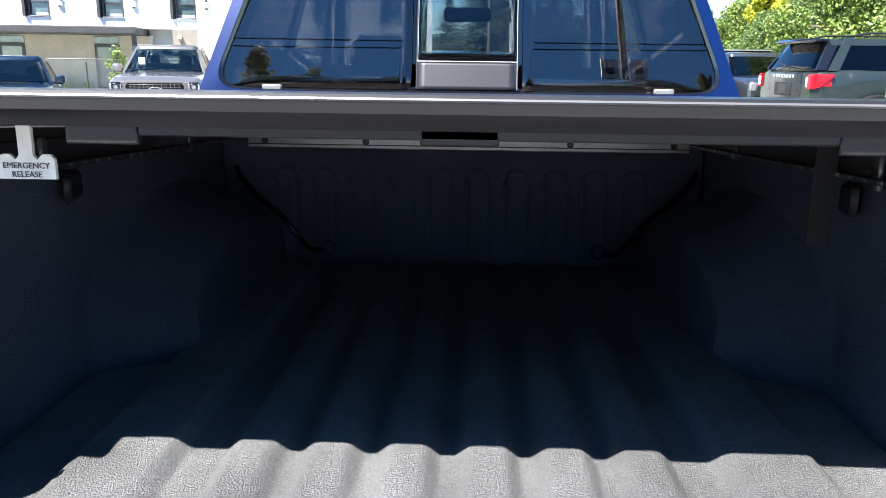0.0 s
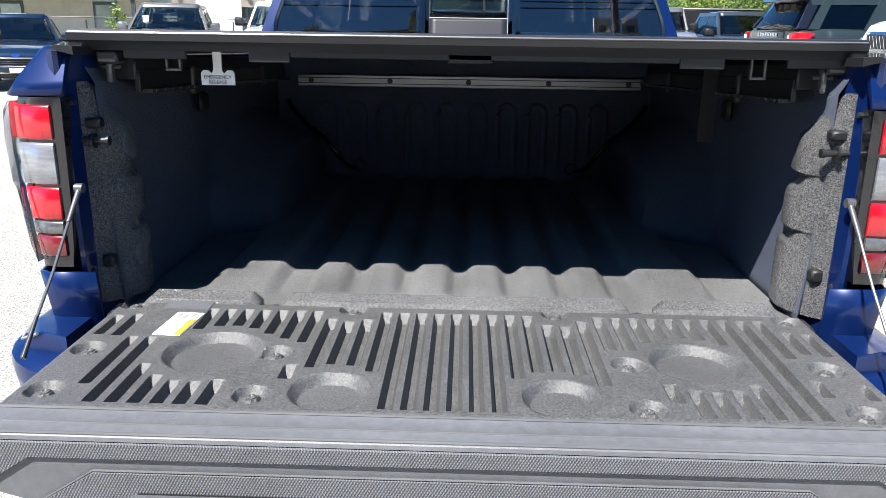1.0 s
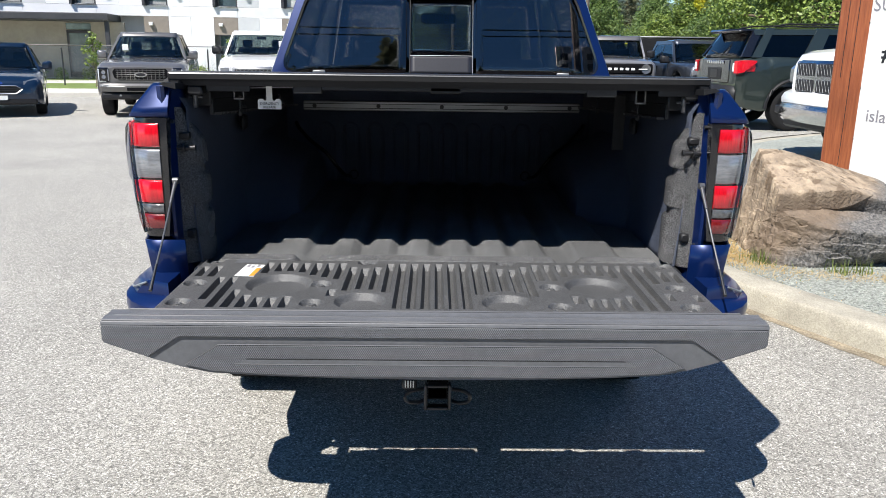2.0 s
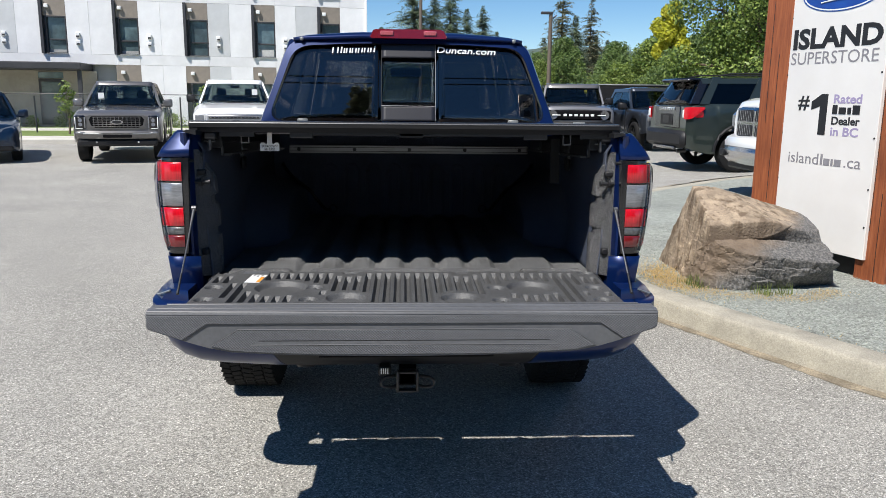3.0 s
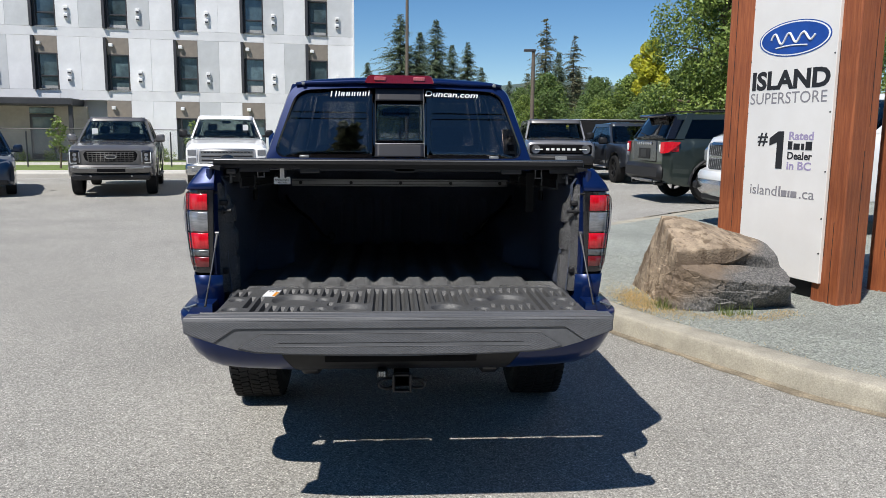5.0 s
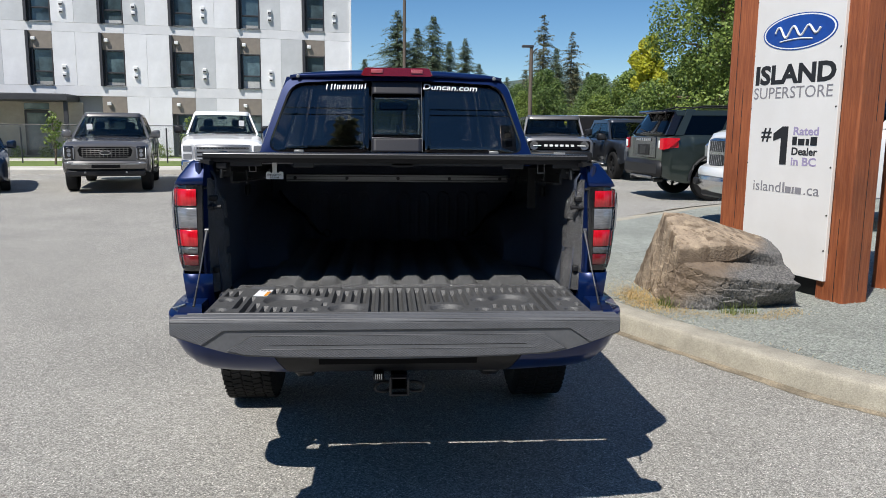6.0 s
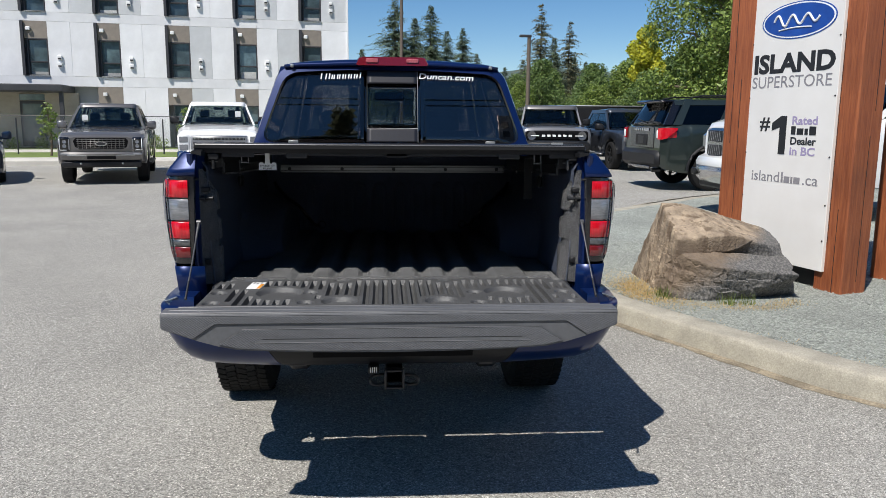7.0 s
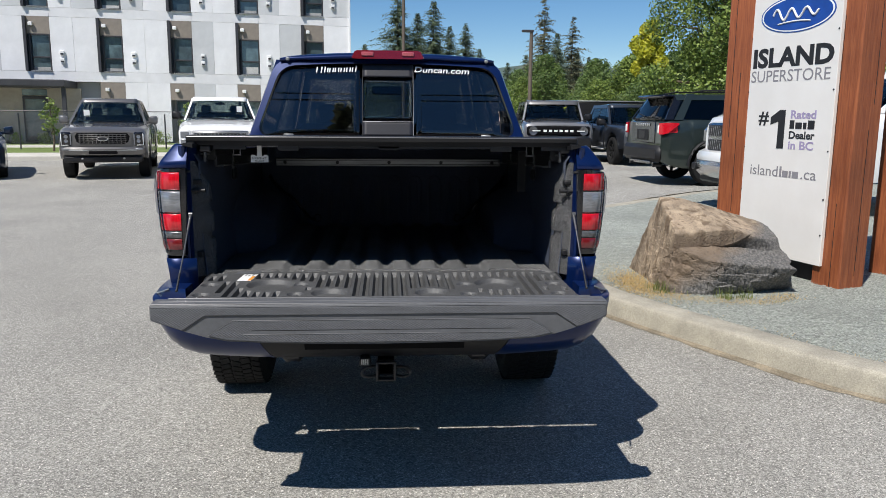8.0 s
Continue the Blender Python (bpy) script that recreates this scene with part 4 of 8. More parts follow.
    for dz in (-0.0105, 0.0105):
        part("groove", Geo().box((0.0175, 1.5885, 1.230 + dz), (1.36, 0.004, 0.003)), M["black"], rail, smooth=False)
    for x in (-0.62, -0.30, 0.0175, 0.34, 0.66):
        part("screw", Geo().spin([(0, 0.0), (0, 0.0075), (-0.002, 0.010), (0.002, 0.011)], (x * 0.986, 1.587, 1.230), "y", 12), M["dark_alu"], rail)
    # loose drain hoses in the front corners
    for s, x0 in ((-1, -0.70), (1, 0.72)):
        pts = [(x0, 1.57, 1.15), (x0 - s * 0.02, 1.55, 1.12), (x0 - s * 0.08, 1.53, 1.06), (x0 - s * 0.15, 1.51, 1.01), (x0 - s * 0.20, 1.50, 0.95), (x0 - s * 0.235, 1.53, 0.90), (x0 - s * 0.26, 1.60, 0.88)]
        part("drain_hose", Geo().tube(smooth3(pts), 0.009, 8), M["gloss_black"], truck, "thin black drain hose hanging in the bed corner")
        ring = [(x0 - s * 0.275 + 0.022 * math.cos(a), 1.618, 0.885 + 0.022 * math.sin(a)) for a in [k * 0.45 for k in range(15)]]
        part("tie_down_ring", Geo().tube(ring, 0.0045, 6), M["dark_alu"], truck)


def smooth3(pts, n=5):
    out = []
    for i in range(len(pts) - 1):
        p = [Vector(pts[max(0, min(len(pts) - 1, i + k))]) for k in (-1, 0, 1, 2)]
        for k in range(n):
            t = k / n
            out.append(0.5 * ((2 * p[1]) + (p[2] - p[0]) * t + (2 * p[0] - 5 * p[1] + 4 * p[2] - p[3]) * t * t + (3 * p[1] - p[0] - 3 * p[2] + p[3]) * t ** 3))
    return out + [Vector(pts[-1])]


def build_cover():
    slope = Matrix.Translation((0, 0.06, 1.42)) @ Matrix.Rotation(-math.atan(0.048), 4, "X") @ Matrix.Translation((0, -0.06, -1.42))
    cover = part("bed_cover", Geo().box((0.012, 0.865, 1.416), (1.58, 1.59, 0.018), 0.006, slope), M["dark_alu"], truck, "black roll-up aluminium bed cover")
    for k in range(14):
        part("slat_joint", Geo().box((0.012, 0.18 + k * 0.1, 1.4265), (1.56, 0.008, 0.005), 0, slope), M["black"], cover, smooth=False)
    # rear bar: a folded profile with a rounded nose
    prof = [(0.058, 1.427), (0.064, 1.433), (0.105, 1.434), (0.12, 1.428), (0.12, 1.398), (0.108, 1.392), (0.078, 1.392), (0.072, 1.400), (0.066, 1.408), (0.060, 1.412)]
    part("rear_bar", Geo().rings([[(x, y, z) for y, z in prof] for x in (-0.805, 0.802)]), M["bar"], cover, "dark grey folded rear bar", angle=25)
    # pale tube standing for the highlight on the bar's nose
    part("bar_edge", Geo().tube([(-0.80, 0.059, 1.4275), (0.798, 0.059, 1.4275)], 0.0025, 6), M["bead"], cover)
    for a, b, h in ((-0.70, -0.57, 0.016), (-0.44, -0.355, 0.020), (-0.355, 0.44, 0.010), (0.44, 0.53, 0.020), (0.655, 0.78, 0.016), (-0.03, 0.06, 0.016)):
        part("bar_flange", Geo().box(((a + b) / 2, 0.085, 1.393 - h / 2), (b - a, 0.012, h + 0.003), 0.002), M["bar"], cover)
    for s in (-1, 1):
        part("end_cap", Geo().box((s * 0.788, 0.098, 1.410), (0.04, 0.07, 0.045), 0.008), M["black"], cover)
        part("latch", Geo().box((s * 0.748 + 0.012, 0.105, 1.378), (0.045, 0.05, 0.028), 0.005), M["dark_alu"], cover)
        # rails along the sides
        g = Geo().box((s * 0.735, 0.86, 1.36), (0.05, 1.40, 0.055), 0.004, slope).box((s * 0.712, 0.86, 1.33), (0.012, 1.38, 0.05), 0.002, slope).box((s * 0.70, 0.86, 1.308), (0.034, 1.36, 0.008), 0, slope)
        rail = part("side_rail", g, M["dark_alu"], cover, "dark aluminium cover rail with punched holes")
        hole = mesh_of(Geo().box((0, 0, 0), (0.003, 0.012, 0.006)), "slot", M["trim"], smooth=False)
        for k in range(26):
            part("slot", hole, None, rail, at=slope @ Matrix.Translation((s * 0.682, 0.2 + k * 0.05, 1.309)))
        for x, y, z in ((0.742, 0.11, 1.362), (0.705, 0.50, 1.325), (0.705, 1.2, 1.325)):
            part("clamp", Geo().box((s * x, y, z), (0.012, 0.022, 0.07), 0.004, slope).tube([(s * (x - 0.02), y, z - 0.048 * y), (s * (x + 0.02), y, z - 0.048 * y)], 0.004, 8), M["cable"], cover, "steel rail clamp with bolt")
        part("rail_clip", Geo().box((s * 0.725, 0.62, 1.235), (0.02, 0.06, 0.06), 0.012), M["black"], cover)
        g = Geo()
        for dx in (-0.014, 0.014):
            g.box((s * 0.615 + dx, 0.13, 1.372), (0.005, 0.010, 0.042), 0.001)
        g.box((s * 0.615, 0.13, 1.352), (0.033, 0.012, 0.006), 0.001)
        part("hook", g, M["cable"], cover, "small steel loop under the bar")
    part("pull_strap", Geo().box((0.665, 0.60, 1.25), (0.042, 0.004, 0.20), 0.001), M["black"], truck, "black webbing strap hanging from the cover rail")
    # release tag on its wire
    cord = part("tag_wire", Geo().tube([(-0.66, 0.13, 1.388), (-0.60, 0.14, 1.384), (-0.526, 0.145, 1.386), (-0.42, 0.13, 1.389)], 0.002, 5), M["steel"], cover)
    o = (-0.526, 0.145, 1.372)
    prof = [(-0.036, -0.052), (0.036, -0.052), (0.036, -0.027), (0.031, -0.021), (0.021, -0.021), (0.014, -0.028), (0.009, -0.022), (0.009, 0.018), (0.006, 0.025), (-0.006, 0.025), (-0.009, 0.018), (-0.009, -0.022), (-0.014, -0.028), (-0.021, -0.021), (-0.031, -0.021), (-0.036, -0.027)]
    tag = part("release_tag", Geo().prism([(o[0] + x, o[2] + z) for x, z in prof], 1, o[1] - 0.003, o[1] + 0.003), M["white_plastic"], cover, "white plastic emergency release tag", smooth=False)
    lettering("EMERGENCY", 0.0105, M["ink"], tag, Matrix.Translation((o[0], o[1] - 0.0042, o[2] - 0.0385)) @ Matrix.Rotation(math.pi / 2, 4, "X"), align="CENTER", extrude=0.0003)
    lettering("RELEASE", 0.0105, M["ink"], tag, Matrix.Translation((o[0], o[1] - 0.0042, o[2] - 0.0495)) @ Matrix.Rotation(math.pi / 2, 4, "X"), align="CENTER", extrude=0.0003)


CUPS = [(-0.43, -0.285, 0.088), (0.42, -0.285, 0.080), (-0.20, -0.425, 0.066), (0.17, -0.43, 0.064)]
HOLES = [(-0.32, -0.285), (-0.32, -0.445), (-0.655, -0.285), (-0.65, -0.445), (-0.665, -0.06), (-0.21, -0.065), (0.20, -0.065), (0.30, -0.30), (0.30, -0.46), (0.66, -0.075), (0.64, -0.30), (0.63, -0.46)]


def gate_height(x, y):
    """Depth of the moulded tailgate liner below its top: slots, cup recesses and bolt wells."""
    h = np.zeros_like(x)
    for k in range(-19, 20):
        c = k * 0.0352
        runs = [(-0.482, -0.078)]
        for cx, cy, r in CUPS + [(a, b, 0.033) for a, b in HOLES]:
            clear = r + 0.020
            if abs(c - cx) < clear:
                half = math.sqrt(clear ** 2 - (c - cx) ** 2) + 0.012
                runs = [q for lo, hi in runs for q in ((lo, min(hi, cy - half)), (max(lo, cy + half), hi)) if q[1] - q[0] > 0.05]
        if -0.60 < c < -0.50:
            runs = [q for lo, hi in runs for q in ((lo, min(hi, -0.225)), (max(lo, -0.085), hi)) if q[1] - q[0] > 0.05]
        across = np.clip((0.0105 - np.abs(x - c)) / 0.004, 0, 1)
        for lo, hi in runs:
            along = np.minimum(np.clip((hi - y) / 0.015, 0, 1), np.clip((y - lo) / 0.006, 0, 1))
            h = np.maximum(h, 0.019 * np.minimum(across, along))
    for cx, cy, r in CUPS:
        d = np.hypot(x - cx, y - cy)
        h = np.where(d < r + 0.016, np.maximum(h * (d > r + 0.01), 0.017 * np.clip((r - d) / 0.014, 0, 1)), h)
    for cx, cy in HOLES:
        d = np.hypot(x - cx, y - cy)
        h = np.maximum(h, 0.013 * np.clip((0.030 - d) / 0.007, 0, 1))
        h = np.where(d < 0.012, 0.006, h)
    return h


def build_gate():
    gate = part("tailgate", Geo().box((0, -0.30, 0.838), (1.45, 0.50, 0.06), 0.012), M["blue"], truck, "lowered tailgate with a moulded black liner")
    # moulded liner
    nx, ny = 400, 132
    xs, ys = np.linspace(-0.70, 0.70, nx), np.linspace(-0.505, -0.042, ny)
    gx, gy = np.meshgrid(xs, ys)
    edge = np.minimum(np.minimum(gx + 0.70, 0.70 - gx), np.minimum(gy + 0.505, -0.042 - gy))
    corner = np.clip((np.abs(gx) + gy - 0.645) / 0.02, 0, 1)
    gz = GATE_Z - gate_height(gx, gy) - 0.012 * np.clip((0.008 - edge) / 0.008, 0, 1) - 0.012 * corner
    g = Geo()
    g.v = [(float(a), float(b), float(c)) for a, b, c in zip(gx.ravel(), gy.ravel(), gz.ravel())]
    g.f = [(j * nx + i, j * nx + i + 1, (j + 1) * nx + i + 1, (j + 1) * nx + i) for j in range(ny - 1) for i in range(nx - 1)]
    liner = part("liner", g, M["gate_liner"], gate, "slotted black plastic liner with cup recesses", fix=False, angle=30)
    # small bolts in the wells
    bolt = mesh_of(Geo().spin([(0, 0.0), (0.003, 0.004), (0.002, 0.008), (-0.004, 0.009)], (0, 0, 0), "z", 10), "bolt", M["gate_liner"])
    for x, y in HOLES:
        part("bolt", bolt, None, liner, at=Matrix.Translation((x, y, GATE_Z - 0.006)))
    # end cap: the gate's upper edge, its rear face set back in two channels between raised honeycomb fields
    CX = -0.007
    half = [(0.0, 0.741), (0.245, 0.744), (0.40, 0.749), (0.532, 0.756), (0.60, 0.770), (0.665, 0.789), (0.76, 0.822), (0.781, 0.830), (0.785, 0.836), (0.785, 0.882), (0.780, 0.886)]
    outline = [(-x, z) for x, z in half[::-1]] + [(x, z) for x, z in half[1:]]
    rings = []
    for y, k, dz in ((-0.470, 0.955, -0.010), (-0.545, 0.992, 0), (-0.565, 1.0, 0), (-0.571, 0.9985, -0.001)):
        rings.append([(CX + x * k, y, z + (dz if z > 0.85 else 0)) for x, z in outline])
    cap = part("end_cap", Geo().rings(rings), M["trim"], gate, "dark grey moulded end cap", angle=25)
    prof = ((-0.50, 0.872), (-0.503, 0.8885), (-0.508, 0.8895), (-0.514, 0.8875), (-0.540, 0.8875), (-0.546, 0.8895), (-0.551, 0.8878), (-0.561, 0.8875), (-0.568, 0.886), (-0.573, 0.8815), (-0.575, 0.876), (-0.565, 0.868))
    part("lip", Geo().rings([[(CX + x, y, z) for y, z in prof] for x in (-0.782, -0.75, 0.75, 0.782)]), M["trim"], gate, angle=20)
    # beads of the lip in a paler colour that carries their highlights
    for y, z, r, w in ((-0.5055, 0.8905, 0.0026, 0.738), (-0.546, 0.8892, 0.0018, 0.76), (-0.5685, 0.8852, 0.0030, 0.780)):
        part("lip_bead", Geo().tube([(CX - w, y, z), (CX + w, y, z)], r, 6), M["bead"], gate)

    def facing(name, pts, mat, y0=-0.5705, y1=-0.577, inset=0.003):
        """A raised field with chamfered edges."""
        n = len(pts)
        inner = []
        if sum(pts[i - 1][0] * pts[i][1] - pts[i][0] * pts[i - 1][1] for i in range(n)) < 0:
            pts = pts[::-1]
        for i in range(n):
            a, b, c = Vector(pts[i - 1]), Vector(pts[i]), Vector(pts[(i + 1) % n])
            u, v = (b - a).normalized(), (c - b).normalized()
            nu, nv = Vector((u.y, -u.x)), Vector((v.y, -v.x))
            q = (nu + nv) / max(0.4, 1 + nu.dot(nv))
            inner.append(b - q * inset)
        g = Geo().rings([[(CX + x, y0, z) for x, z in pts], [(CX + x, y1, z) for x, z in inner]])
        return part(name, g, mat, cap, smooth=False)
    sides = [(0.602, 0.8465), (0.678, 0.7955), (0.76, 0.8245), (0.779, 0.8325), (0.7825, 0.838), (0.7825, 0.8755)]
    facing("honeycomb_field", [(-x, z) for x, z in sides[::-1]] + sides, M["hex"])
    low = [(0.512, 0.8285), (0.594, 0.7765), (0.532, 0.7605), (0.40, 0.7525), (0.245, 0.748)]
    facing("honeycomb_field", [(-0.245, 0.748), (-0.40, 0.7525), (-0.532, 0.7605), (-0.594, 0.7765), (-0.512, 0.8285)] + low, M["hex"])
    # flat channel inside the lower field: shade painted black above, highlight pale below
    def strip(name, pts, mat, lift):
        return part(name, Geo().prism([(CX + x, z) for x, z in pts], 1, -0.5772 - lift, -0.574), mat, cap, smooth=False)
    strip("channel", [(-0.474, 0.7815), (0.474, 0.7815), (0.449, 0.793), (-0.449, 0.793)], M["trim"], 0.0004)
    strip("step_shade", [(-0.449, 0.793), (0.449, 0.793), (0.445, 0.7948), (-0.445, 0.7948)], M["black"], 0.0008)
    part("ledge_highlight", Geo().tube([(CX - 0.474, -0.5772, 0.7808), (CX + 0.474, -0.5772, 0.7808)], 0.0015, 6), M["bead"], cap)
    # pale lines for the highlight along the lower field's edge
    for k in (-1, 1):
        part("ledge_highlight", Geo().tube([(CX + k * 0.512, -0.5755, 0.8285), (CX + k * 0.592, -0.5755, 0.7775)], 0.0012, 5), M["bead"], cap)
    part("ledge_highlight", Geo().tube([(CX - 0.512, -0.5755, 0.8290), (CX + 0.512, -0.5755, 0.8290)], 0.0015, 6), M["bead"], cap)
    # warning label on the liner
    lean = Matrix.Translation((-0.536, -0.165, GATE_Z)) @ Matrix.Rotation(radians(-4), 4, "Z")
    lab = part("warning_label", Geo().box((0, 0, 0.0012), (0.054, 0.116, 0.0012)), M["white_plastic"], liner, "white paper warning label with an orange stripe", smooth=False, at=lean)
    part("stripe", Geo().box((0.0195, -0.018, 0.0024), (0.013, 0.076, 0.001)), M["orange"], lab, smooth=False)
    for k in range(3):
        part("text_bar", Geo().box((-0.016 + 0.014 * k, 0.042 - 0.008 * (k % 2), 0.0024), (0.007, 0.020, 0.001)), M["grey_ink"], lab, smooth=False)
    part("label_pad", Geo().box((-0.552, -0.062, GATE_Z - 0.001), (0.094, 0.044, 0.004)), M["trim"], liner, smooth=False)
    # hinges and stay cables
    for s in (-1, 1):
        part("hinge", Geo().box((s * 0.715, -0.03, 0.845), (0.035, 0.06, 0.05), 0.01), M["dark_alu"], gate)
        top, low = Vector((s * 0.784, 0.0, 1.118)), Vector((s * 0.778, -0.285, 0.866))
        d = (low - top).normalized()
        mid = (top + low) / 2 - Vector((0, 0, 0.006))
        cab = part("stay_cable", Geo().tube([top + d * 0.06, mid, low - d * 0.06], 0.0031, 8), M["cable"], gate, "thin steel tailgate stay cable")
        g = Geo().tube([top + Vector((s * 0.008, 0, 0.0)), top - Vector((s * 0.008, 0, 0))], 0.010, 14).tube([top, top + d * 0.035, top + d * 0.085], [0.0062, 0.0055, 0.0042], 10)
        part("cable_end", g, M["cable"], cab)
        g = Geo().tube([low - d * 0.085, low - d * 0.03, low], [0.0036, 0.0043, 0.0052], 10)
        part("cable_end", g, M["dark_alu"], cab)
    # unseen plates added to break the sunlit slit below the gate into strips
    for x0, x1 in ((-0.43, -0.19), (0.16, 0.19), (0.40, 0.46)):
        part("slit_plate", Geo().box(((x0 + x1) / 2, -0.022, 0.80), (x1 - x0, 0.05, 0.04), 0.006), M["black"], gate)


def build_lamps():
    segs = [("red_lens", 1.219, 1.288, M["lens_red"], "bright red brake lamp lens"), ("clear_lens", 1.127, 1.213, M["lens_clear"], "clear reversing lamp lens"),
            ("red_lens", 1.053, 1.122, M["lens_red"], "bright red tail lamp lens"), ("smoked_lens", 1.022, 1.0505, M["lens_smoke"], "smoked grey lens"), ("reflector", 0.974, 1.020, M["lens_dark"], "dark red reflector")]

    def lamp_ring(s, z, inner, d, grow=0.0):
        # plan outline of the lamp at height z: flat to the rear, wrapping round the corner
        xo = side_x(z) + 0.004 + grow
        return [(s * x, y, z) for x, y in ((inner, 0.04), (inner, -0.012 - d), (0.85, -0.014 - d), (xo - 0.02, -0.004 - d), (xo - 0.004, 0.02), (xo, 0.06), (xo - 0.004, 0.16), (xo - 0.03, 0.16), (xo - 0.05, 0.05))]

    def inner_edge(z):
        return lerp([(0.95, 0.811), (1.0, 0.805), (1.1, 0.799), (1.31, 0.795)], z)[0]
    for s in (-1, 1):
        rings = [lamp_ring(s, z, inner_edge(z), 0.0) for z in (0.951, 0.955, 1.0, 1.1, 1.2, 1.298, 1.303)]
        lamp = part("tail_lamp", Geo().rings(rings), M["gloss_black"], truck, "tall tail lamp in red, clear and smoked bands", angle=50)
        for name, z0, z1, mat, lab in segs:
            zs = (z0, z0 + 0.004, (z0 + z1) / 2, z1 - 0.004, z1)
            rings = [lamp_ring(s, z, 0.8185, 0.007 if 0 < i < 4 else 0.003, -0.001) for i, z in enumerate(zs)]
            part(name, Geo().rings(rings), mat, lamp, lab, angle=50)
        # clear outer edge of the moulded cover, stepped at the middle
        rings = [[(s * (side_x(z) - 0.010), -0.017, z), (s * (side_x(z) + k), -0.012, z), (s * (side_x(z) + 0.004 + k), 0.01, z), (s * (side_x(z) + 0.004 + k), 0.13, z), (s * (side_x(z) - 0.02), 0.13, z)] for z, k in ((0.962, -0.008), (1.0, 0), (1.118, 0.002), (1.132, 0.008), (1.22, 0.008), (1.275, 0.006), (1.295, 0.0))]
        part("lamp_rim", Geo().rings(rings), M["cover_glass"], lamp, "clear outer edge of the lamp", angle=50)


def build_body():
    for s in (-1, 1):
        g = body_panel(0.030, 1.70, lambda y: 1.40 - 0.042 * max(0.0, y), n=48)
        if s < 0:
            g = mirrored(g)
        part("bedside", g, M["blue"], truck, "blue bedside panel", solid=0.006)
        # rear corner skin below and above the lamp
        zs = [0.68, 0.72, 0.76, 0.8, 0.88, 0.94]
        part("rear_corner", Geo().rings([[(s * 0.765, -0.012 + (0.94 - z) * 0.12, z) for z in zs], [(s * (side_x(z) - 0.03), -0.016 + (0.94 - z) * 0.12, z) for z in zs], [(s * (side_x(z) - 0.006), -0.006 + (0.94 - z) * 0.12, z) for z in zs], [(s * (side_x(z) + 0.002), 0.03, z) for z in zs]], closed=False), M["blue"], truck, solid=0.006)
        # flat panel above the lamp, its outer edge slanting in towards the rail
        rows = []
        for z, xo in ((1.306, 0.906), (1.334, 0.893), (1.365, 0.870), (1.390, 0.852), (1.398, 0.842)):
            y = -0.012 + (z - 1.306) * 0.5
            rows.append([(s * x, yy, z) for x, yy in ((0.790, y + 0.008), (0.793, y), (xo - 0.014, y), (xo - 0.004, y + 0.006), (xo, y + 0.018), (xo, 0.09))])
        part("rear_corner", Geo().rings(rows, closed=False), M["blue"], truck, solid=0.006, angle=30)
        rail = [[(s * 0.765, y, 1.385 - 0.042 * y), (s * 0.765, y, 1.402 - 0.042 * y), (s * 0.80, y, 1.404 - 0.042 * y), (s * 0.812, y, 1.396 - 0.042 * y)] for y in (0.0, 0.4, 0.8, 1.2, 1.69)]
        part("bed_rail_cap", Geo().rings(rail), M["black"], truck)
    # cab sides, doors, front wings
    for s in (-1, 1):
        for name, y0, y1, top in (("rear_door", 1.73, 2.62, 1.36), ("front_door", 2.63, 3.64, 1.35), ("front_wing", 3.65, 5.02, None)):
            fn = (lambda y, t=top: t) if top else (lambda y: 1.35 - 0.16 * max(0, (y - 3.9) / 1.2) ** 1.6)
            sh = None if top else (lambda y: 1 - 0.08 * max(0, (y - 4.6) / 0.45) ** 2)
            g = body_panel(y0, y1, fn, n=30, x_of=lambda z: side_x(z) + 0.008 if z < 1.3 else side_x(1.3) + 0.008 - (z - 1.3) * 0.5, shrink=sh)
            if s < 0:
                g = mirrored(g)
            pan = part(name, g, M["blue"], truck, solid=0.006)
            if top:
                part("door_handle", Geo().box((s * 0.925, y0 + 0.12, 1.2), (0.03, 0.18, 0.03), 0.01), M["blue"], pan)
        part("side_step", Geo().tube([(s * 0.9, 1.85, 0.42), (s * 0.93, 1.95, 0.40), (s * 0.93, 3.7, 0.40), (s * 0.9, 3.8, 0.42)], 0.035, 8), M["black"], truck)
    # hood and nose
    rows = []
    for i in range(13):
        y = 3.95 + i * 1.05 / 12
        zt = 1.35 - 0.16 * max(0, (y - 3.9) / 1.2) ** 1.6
        w = 0.875 * (1 - 0.08 * max(0, (y - 4.6) / 0.45) ** 2)
        rows.append([(w * u, y, zt + 0.035 * (1 - u * u) + (0.012 if 0.35 < abs(u) < 0.75 else 0)) for u in [k / 8 for k in range(-8, 9)]])
    part("hood", Geo().rings(rows, closed=False), M["blue"], truck, solid=0.006)
    part("front_bumper", Geo().box((0, 5.08, 0.62), (1.74, 0.16, 0.34), 0.05), M["black"], truck)
    gr = part("front_grille", Geo().box((0, 5.03, 0.98), (1.66, 0.08, 0.40), 0.03), M["gloss_black"], truck)
    for s in (-1, 1):
        part("headlamp", Geo().box((s * 0.70, 5.05, 1.04), (0.26, 0.1, 0.2), 0.03), M["lens_clear"], truck)
        g = Geo().box((s * 1.03, 3.72, 1.40), (0.2, 0.11, 0.26), 0.04).box((s * 0.93, 3.74, 1.32), (0.14, 0.05, 0.06), 0.015)
        part("door_mirror", g, M["blue"], truck, "large door mirror")
